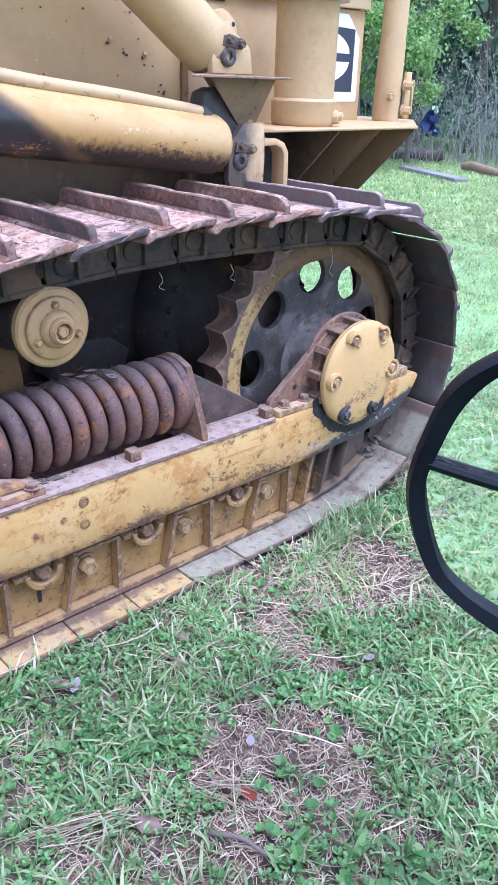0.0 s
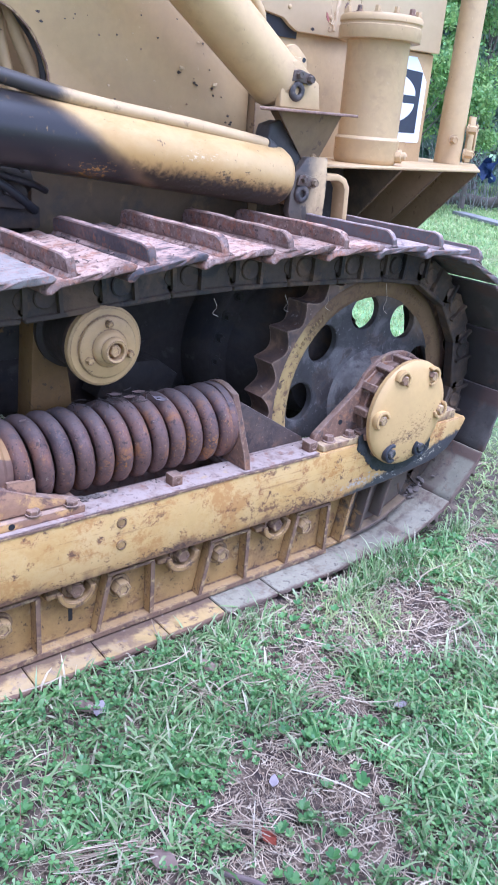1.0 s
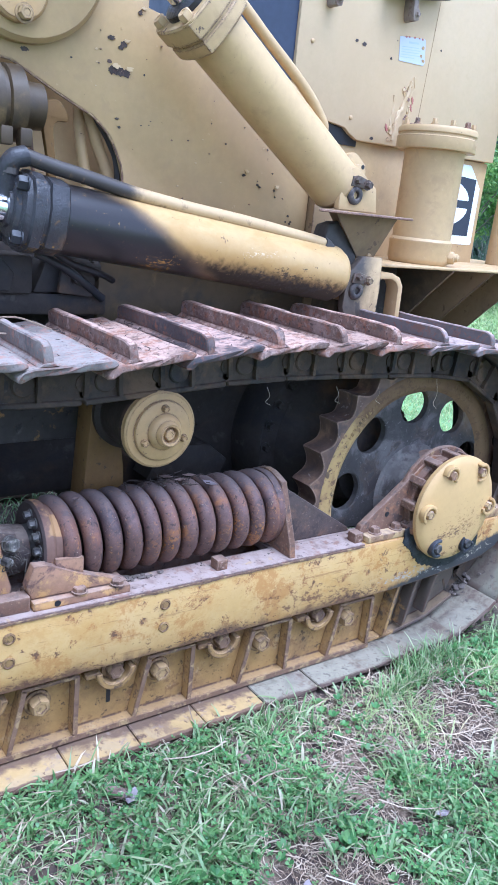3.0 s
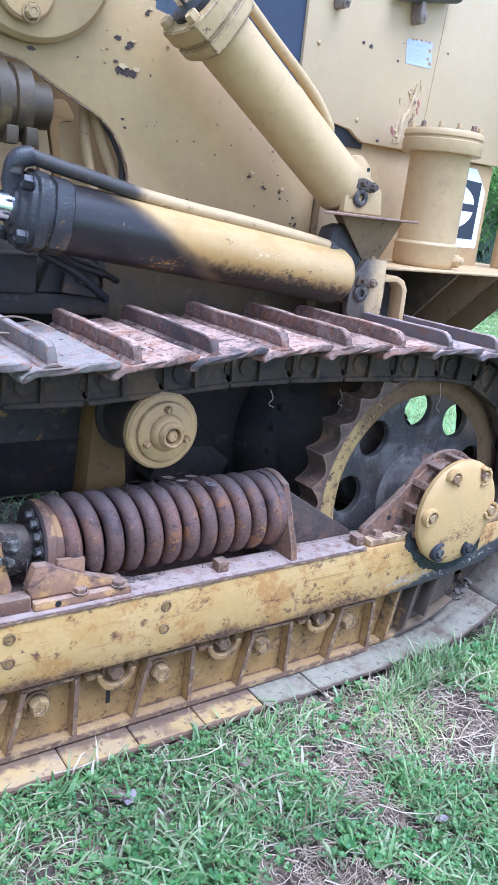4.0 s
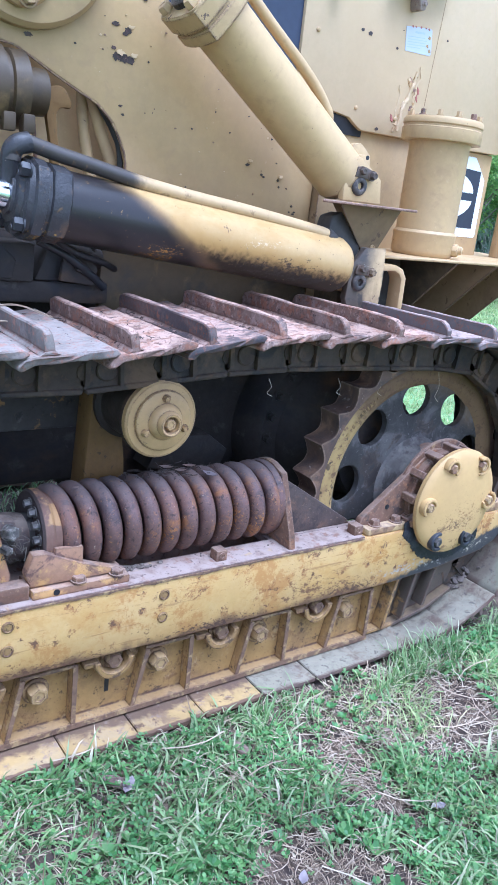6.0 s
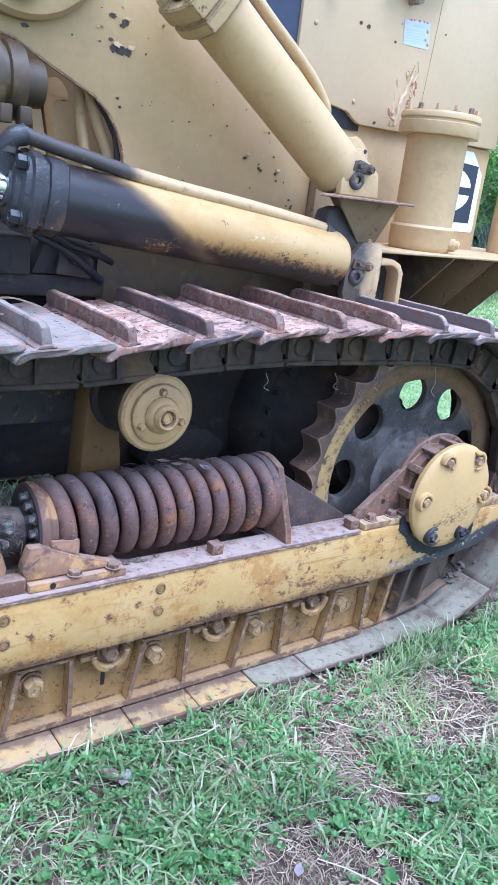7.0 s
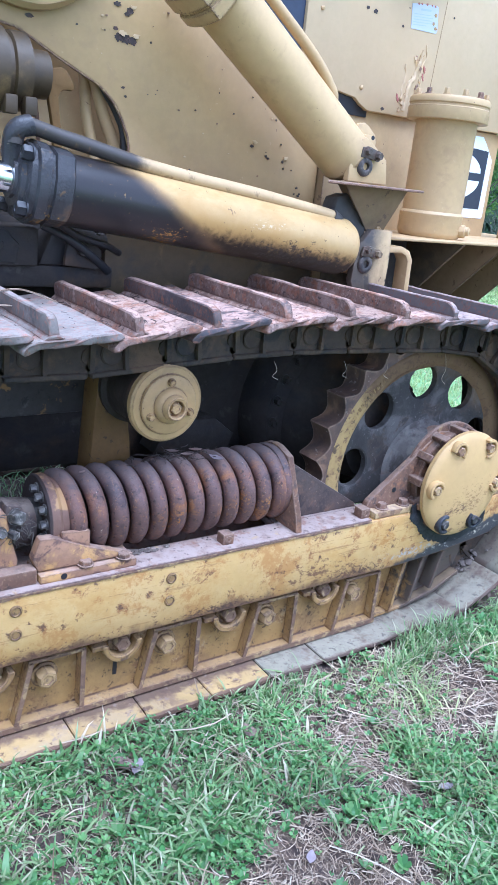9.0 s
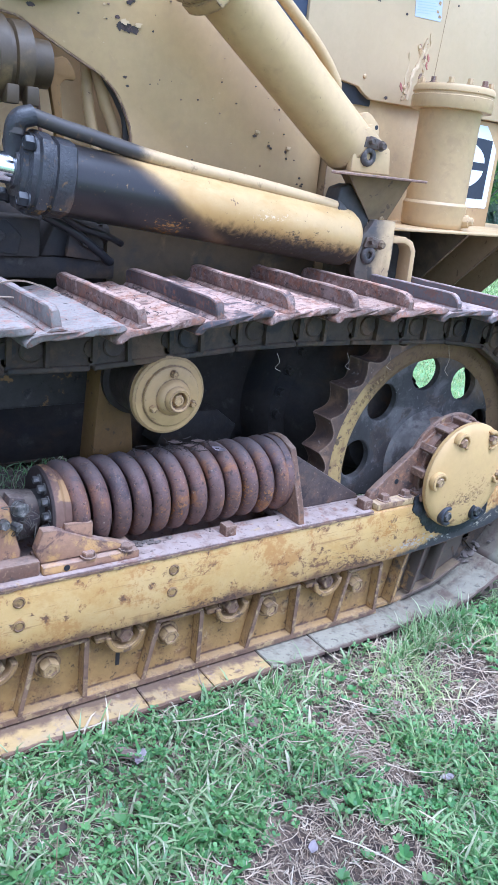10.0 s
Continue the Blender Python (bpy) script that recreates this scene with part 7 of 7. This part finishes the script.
bm, r = nb(), random.Random(41)
for k in range(42):
    x, y = (r.gauss(-0.285, 0.035), r.uniform(0.150, 0.178)) if k < 34 else (r.uniform(-0.20, 0.50), r.uniform(0.14, 0.178))
    q = r.uniform(0.003, 0.010 if k < 34 else 0.005)
    m = Matrix.Translation((x, y, 0.4505 + q * 0.35)) @ Matrix.Rotation(r.uniform(0, 6), 4, "Z") @ Matrix.Diagonal((q, q * 0.8, q * 0.35, 1))
    bmesh.ops.create_icosphere(bm, subdivisions=1, radius=1.0, matrix=m)
for k in range(150):
    x, y = (r.gauss(-0.53, 0.035), r.gauss(0.27, 0.06)) if k < 90 else (r.uniform(-0.42, 0.25), r.uniform(0.10, 0.40))
    q = r.uniform(0.003, 0.011 if k < 90 else 0.006)
    m = Matrix.Translation((x, y, 1.106 - 0.06 * max(0.0, -x - 0.05) - 0.012)) @ Matrix.Rotation(r.uniform(0, 6), 4, "Z") @ Matrix.Rotation(r.uniform(-0.4, 0.4), 4, "X") @ Matrix.Diagonal((q, q * 0.6, q * 0.4, 1))
    bmesh.ops.create_icosphere(bm, subdivisions=1, radius=1.0, matrix=m)
for k in range(170):
    x, y = min(1.20, max(1.00, r.gauss(1.11, 0.042))), r.gauss(0.215, 0.04)
    q = r.uniform(0.004, 0.017) * (1.15 - 5 * abs(x - 1.11))
    z = CZ - math.sqrt((CR + 0.050) ** 2 - (x - CX) ** 2)
    m = Matrix.Translation((x, y, z + q * 0.2)) @ Matrix.Rotation(r.uniform(0, 6), 4, "Z") @ Matrix.Rotation(-0.5, 4, "Y") @ Matrix.Diagonal((q * 1.2, q, q * 0.6, 1))
    bmesh.ops.create_icosphere(bm, subdivisions=1, radius=1.0, matrix=m)
wobble(bm, 0.003, 160)
stuff("dirt_clumps", mesh_of("dirt_clumps", bm, mat("dry_grey_dirt", (0.15, 0.12, 0.10), 0.95, vary=0.3, bump=0.6)), "dark dry dirt and leaf crumbs on shoes and frame", "dirt")

# ---- distance: logs, brush, trees ----
EYE = Vector((-1.2, -1.55, 0.0))


def polar(deg, d):
    return EYE + Vector((d * math.sin(radians(deg)), d * math.cos(radians(deg)), 0))


m_bark = mat("grey_bark", (0.13, 0.105, 0.09), 0.9, patches=[((0.26, 0.23, 0.20), 6, 0.5, 0.7, 0.7, 0.9)], vary=0.25, bump=0.8, bump_scale=30, scale=2)
m_twig = mat("pale_brush_stem", (0.26, 0.245, 0.23), 0.9, vary=0.35, scale=1.0, bump=0.2)
m_log = mat("weathered_log", (0.21, 0.135, 0.095), 0.9, patches=[((0.33, 0.27, 0.24), 4, 0.45, 0.7, 0.7, 0.9)], vary=0.25, bump=0.6, bump_scale=20, scale=1.5)
m_plank = mat("grey_weathered_plank", (0.22, 0.21, 0.205), 0.9, vary=0.2, bump=0.4, bump_scale=20, scale=2)
m_leaf_light = leaf_material("light_green_leaves", [(0.20, 0.34, 0.12), (0.28, 0.43, 0.15), (0.40, 0.51, 0.18), (0.22, 0.39, 0.17)], 0.5, 0.5)
# distance haze is mixed into these pale bluish greens
m_leaf_dark = leaf_material("haze_tinted_leaves", [(0.17, 0.25, 0.20), (0.24, 0.33, 0.25), (0.31, 0.40, 0.30), (0.20, 0.29, 0.235)], 0.6, 0.4)


def log_between(name, a, b, r, material, label):
    d = (Vector(b) - Vector(a))
    pts = [Vector(a) + d * k / 8 + Vector((0, 0, 0.03 * math.sin(k * 1.7))) for k in range(9)]
    bm = wobble(tube(nb(), pts, r, 14, 2, r * 0.75), r * 0.15, 2.5)
    return tagged(new(name, mesh_of(name, bm, material)), label, "log")


log_between("log", polar(57.4, 16.0) + Vector((0, 0, 0.10)), polar(64.0, 14.0) + Vector((0, 0, 0.10)), 0.085, m_log, "fallen brown log in front of the brush")
log_between("log", polar(50.5, 18.0) + Vector((0, 0, 0.14)), polar(56.0, 17.6) + Vector((0, 0, 0.15)), 0.14, m_bark, "thin dark log behind the grass")
bm = nb()
p, q = polar(53.5, 15.6), polar(57.4, 13.9)
d = (q - p).normalized()
s = Vector((-d.y, d.x, 0)) * 0.13
vs = [bm.verts.new(c + Vector((0, 0, z))) for z in (0.03, 0.09) for c in (p - s, p + s, q + s, q - s)]
for f in ((0, 1, 2, 3), (7, 6, 5, 4), (0, 4, 5, 1), (1, 5, 6, 2), (2, 6, 7, 3), (3, 7, 4, 0)):
    bm.faces.new([vs[i] for i in f])
chamfer(bm, 0.01)
tagged(new("plank", mesh_of("plank", bm, m_plank)), "grey weathered plank lying on the grass", "plank")


def leaf_cards(centres, size0, size1):
    """Single leaves: a folded six-cornered blade at each centre."""
    n = len(centres)
    a = rs.normal(size=(n, 3))
    a[:, 2] -= 0.4
    a /= np.linalg.norm(a, axis=1)[:, None]
    b = np.cross(a, rs.normal(size=(n, 3)))
    b /= np.linalg.norm(b, axis=1)[:, None]
    c = np.cross(a, b)
    L = rs.uniform(size0, size1, n)[:, None]
    out = np.zeros((n, 6, 3))
    for q, (u, v, w) in enumerate(((-0.5, 0, 0), (-0.15, -0.30, 0.06), (0.25, -0.22, 0.05), (0.55, 0, -0.05), (0.25, 0.22, 0.05), (-0.15, 0.30, 0.06))):
        out[:, q] = centres + L * (u * a + v * b + w * c)
    return out


def tree(deg, d, height, spread, trunk_r, leaves, size, material, label, low=0.25, clumps=26):
    base = polar(deg, d)
    root = thing("tree", label, "tree", "trees behind the field")
    root.location = base
    r = random.Random(int(deg * 10 + d))
    bm, tips = nb(), []
    lean = Vector((r.uniform(-0.05, 0.05), r.uniform(-0.05, 0.05), 1))
    tube(bm, [lean * (height * 0.9 * k / 5) + Vector((r.uniform(-0.1, 0.1), r.uniform(-0.1, 0.1), 0)) * (k > 0) for k in range(6)], trunk_r, 9, 4, trunk_r * 0.2)
    for k in range(clumps):
        h = height * (low + (1 - low) * r.random())
        a, reach = r.uniform(0, 6.28), spread * r.uniform(0.35, 1.0) * (1.15 - 0.7 * h / height)
        tip = lean * h + Vector((reach * math.cos(a), reach * math.sin(a), r.uniform(-0.1, 0.5)))
        tube(bm, [lean * (h * 0.85), (lean * h + tip) * 0.5 + Vector((0, 0, 0.12)), tip], trunk_r * 0.22, 6, 3, trunk_r * 0.05)
        tips.append(tip)
    part("trunk", bm, m_bark, root, "grey trunk with limbs")
    pick = rs.randint(0, len(tips), leaves)
    cs = np.array([tuple(t) for t in tips])[pick]
    blob = rs.uniform(0.35, 1.0, len(tips))[pick][:, None]
    cs = cs + rs.normal(size=(leaves, 3)) * np.array([0.42, 0.42, 0.30]) * blob * spread * 0.42
    cs[:, 2] = np.maximum(cs[:, 2], 0.25)
    ob = new("crown", stamp("crown", leaf_cards(cs, size * 0.6, size * 1.3), [(0, 1, 2, 3), (0, 3, 4, 5)], material))
    ob.parent = root
    tagged(ob, "crown of many small leaves")
    return root


TREES = ((50.2, 15.5, 5.0, 1.5, 0.07, 19000, 0.075, m_leaf_light, "young tree with light yellow-green leaves"), (53.6, 16.8, 4.6, 1.3, 0.06, 13000, 0.07, m_leaf_light, "young tree with light green leaves"),
         (46.5, 17.0, 6.5, 2.0, 0.12, 15000, 0.095, m_leaf_light, "leafy light green tree"), (57.5, 20.5, 8.0, 2.4, 0.16, 17000, 0.11, m_leaf_dark, "tall green tree, its leaves tinted bluish for haze"), (61.8, 21.5, 8.5, 2.6, 0.17, 17000, 0.11, m_leaf_dark, "tall green tree, its leaves tinted bluish for haze"),
         (54.0, 23.0, 9.0, 2.6, 0.18, 6500, 0.22, m_leaf_dark, "tall dark green tree"), (66.0, 21.0, 8.0, 2.4, 0.16, 4500, 0.22, m_leaf_dark, "tall dark green tree"), (42.0, 21.0, 9.0, 2.8, 0.18, 5000, 0.22, m_leaf_dark, "tall dark green tree"),
         (34.0, 20.0, 8.5, 2.8, 0.18, 4000, 0.24, m_leaf_light, "leafy light green tree"), (25.0, 20.0, 9.0, 3.0, 0.20, 4000, 0.24, m_leaf_light, "leafy light green tree"), (15.0, 22.0, 9.0, 3.0, 0.20, 3500, 0.26, m_leaf_dark, "tall dark green tree"))
for t in TREES:
    tree(*t)

# brush: a thicket of thin bare stems with a few leaves
bm, spots = nb(), []
r = random.Random(21)
for i in range(300):
    b = polar(r.uniform(50.5, 68.0), r.uniform(16.8, 19.5))
    h = r.uniform(0.6, 2.3)
    dx = Vector((r.gauss(0, 0.5), r.gauss(0, 0.5), 0))
    top = b + dx * h * 0.8 + Vector((0, 0, h))
    mid = b + dx * h * 0.25 + Vector((r.gauss(0, 0.06), r.gauss(0, 0.06), h * 0.6))
    tube(bm, [b, mid, top], r.uniform(0.005, 0.012), 5, 3, 0.003)
    spots += [mid, top]
stuff("brush_stems", mesh_of("brush_stems", bm, m_twig), "thicket of pale bare brush stems", "brush")
cs = np.array([tuple(p) for p in spots])[rs.randint(0, len(spots), 5200)] + rs.normal(size=(5200, 3)) * 0.28
cs[:, 2] = np.abs(cs[:, 2])
stuff("brush_leaves", stamp("brush_leaves", leaf_cards(cs, 0.03, 0.07), [(0, 1, 2, 3), (0, 3, 4, 5)], m_leaf_dark), "sparse green leaves in the thicket", "brush")
# far woods closing the view
n = 26000
ang, dist = np.radians(rs.uniform(5, 85, n)), rs.uniform(26, 31, n)
cs = np.stack([EYE.x + dist * np.sin(ang), EYE.y + dist * np.cos(ang), 13.0 * rs.rand(n) ** 0.9], -1)
stuff("far_woods", stamp("far_woods", leaf_cards(cs, 0.5, 1.1), [(0, 1, 2, 3), (0, 3, 4, 5)], m_leaf_dark), "dense dark woods in the distance", "woods")
# blue tarpaulin scrap in the brush
bm = nb()
b = polar(54.9, 16.6) + Vector((0, 0, 0.62))
rows = [[bm.verts.new(b + Vector((0.26 * u * math.cos(0.95), -0.26 * u * math.sin(0.95), 0.40 * v + 0.06 * math.sin(9 * u + 4 * v))) + Vector((0.10 * math.sin(7 * u + 5 * v), 0.08 * math.cos(11 * u), 0))) for u in np.linspace(-0.5, 0.5, 9)] for v in np.linspace(0, 0.9, 8)]
for p, q in zip(rows, rows[1:]):
    for k in range(8):
        bm.faces.new((p[k], p[k + 1], q[k + 1], q[k]))
bmesh.ops.solidify(bm, geom=bm.faces[:], thickness=0.01)
tagged(new("tarpaulin", mesh_of("tarpaulin", bm, mat("blue_plastic_sheet", (0.05, 0.08, 0.22), 0.5, vary=0.25))), "crumpled blue plastic sheet in the brush", "tarpaulin")

# ---- the parked car and its mirror ----
m_plastic = mat("black_mirror_plastic", (0.003, 0.004, 0.007), 0.45, vary=0.2, bump=0.1, bump_scale=400, spec=0.2)
m_mirror = bpy.data.materials.new("mirror_glass")
m_mirror.use_nodes = True
mb = m_mirror.node_tree.nodes["Principled BSDF"]
mb.inputs["Base Color"].default_value, mb.inputs["Metallic"].default_value, mb.inputs["Roughness"].default_value = (0.86, 0.89, 0.88, 1), 1.0, 0.012
m_door = mat("dark_door_paint", (0.03, 0.035, 0.045), 0.3, vary=0.1, bump=0.0)
MO, MU, MN = Vector((-0.8877, -1.420, 1.2853)), Vector((0.5267, -0.85, 0.0)), Vector((-0.85, -0.5267, 0.0))


def mp(u, v, out=0.0):
    return MO + MU * u + Vector((0, 0, v)) + MN * out


OUT = [(-0.0402, -0.0055), (-0.0296, -0.0403), (-0.0146, -0.0582), (0.0123, -0.0753), (0.0402, -0.0870), (0.076, -0.0845), (0.101, -0.060), (0.1048, -0.0173), (0.0932, 0.0342), (0.0719, 0.0695), (0.0408, 0.0795), (0.0143, 0.0748), (-0.0096, 0.0630), (-0.0265, 0.0478), (-0.0345, 0.0285)]
INN = [(-0.0314, -0.0040), (-0.0211, -0.0386), (-0.0086, -0.0536), (0.0106, -0.0647), (0.0378, -0.0750), (0.070, -0.0725), (0.0915, -0.0531), (0.0969, -0.0161), (0.0857, 0.0330), (0.068, 0.0611), (0.043, 0.0715), (0.0164, 0.0668), (-0.0060, 0.0558), (-0.0193, 0.0402), (-0.0270, 0.0195)]


def loop_of(pts, steps=5):
    p = [Vector((u, v, 0)) for u, v in pts]
    c = curve_points([p[-1]] + p + [p[0], p[1]], steps)
    return [(q.x, q.y) for q in c[steps:-steps - 1][:len(pts) * steps]]


vehicle = thing("parked_car", "dark car flank with a black side mirror beside the field", "car")
o, i_ = loop_of(OUT), loop_of(INN)
cu, cv = 0.035, -0.002
bm = nb()
rings = []
for pts, scale, out in ((i_, 1.0, -0.004), (i_, 1.0, 0.004), (o, 0.975, 0.006), (o, 1.0, 0.000), (o, 0.985, -0.010), (o, 0.86, -0.040), (o, 0.62, -0.066), (o, 0.26, -0.078)):
    rings.append([bm.verts.new(mp(cu + (u - cu) * scale, cv + (v - cv) * scale, out)) for u, v in pts])
for a, b in zip(rings, rings[1:]):
    for k in range(len(a)):
        bm.faces.new((a[k], a[(k + 1) % len(a)], b[(k + 1) % len(a)], b[k]))
bm.faces.new(rings[-1])
housing = part("mirror_housing", bm, m_plastic, vehicle, "black plastic mirror housing", 60)
bm = nb()
bm.faces.new([bm.verts.new(mp(u, v, -0.001)) for u, v in i_])
part("mirror_glass", bm, m_mirror, housing, "mirror glass")
bm = nb()
tube(bm, [mp(-0.032, 0.0095, 0.002), mp(0.0, 0.0036, 0.002), mp(0.05, -0.003, 0.002), mp(0.097, -0.0075, 0.002)], 0.0026, 8, 4, 0.0036)
part("mirror_divider", bm, m_plastic, housing, "thin divider bar across the mirror")
bm = nb()
tube(bm, [mp(0.06, -0.05, -0.05), mp(0.12, -0.09, -0.05), mp(0.20, -0.13, -0.02), mp(0.30, -0.17, 0.02)], 0.018, 10, 5)
part("mirror_arm", bm, m_plastic, housing, "black mirror arm")


def flank(along_m, z):
    return mp(0.30, 0, 0.02 + along_m) * 1.0 + Vector((0, 0, z - 1.2853))


bm = nb()
prof = [(-0.70, 0.30), (1.6, 0.30), (1.6, 0.62), (1.58, 1.02), (0.15, 1.10), (-0.10, 1.12), (-0.70, 0.95)]
lo = [bm.verts.new(flank(a, z)) for a, z in prof]
hi = [bm.verts.new(flank(a, z) + MU * 0.09) for a, z in prof]
bm.faces.new(lo)
bm.faces.new(hi[::-1])
for k in range(len(prof)):
    j = (k + 1) % len(prof)
    bm.faces.new((lo[j], lo[k], hi[k], hi[j]))
chamfer(bm, 0.02)
part("door_panel", bm, m_door, vehicle, "dark painted door")
c = flank(-0.45, 0.32) + MU * 0.13
wheel = part("wheel", lathe(nb(), c, MU, [(0.20, -0.09), (0.30, -0.10), (0.32, -0.07), (0.32, 0.07), (0.30, 0.10), (0.20, 0.09), (0.20, -0.09)], 36), m_plastic, vehicle, "black tyre")
part("rim", lathe(nb(), c, MU, [(0.0, -0.05), (0.06, -0.06), (0.20, -0.07), (0.20, 0.07), (0.0, 0.05)], 30), m_chrome, wheel, "metal rim")
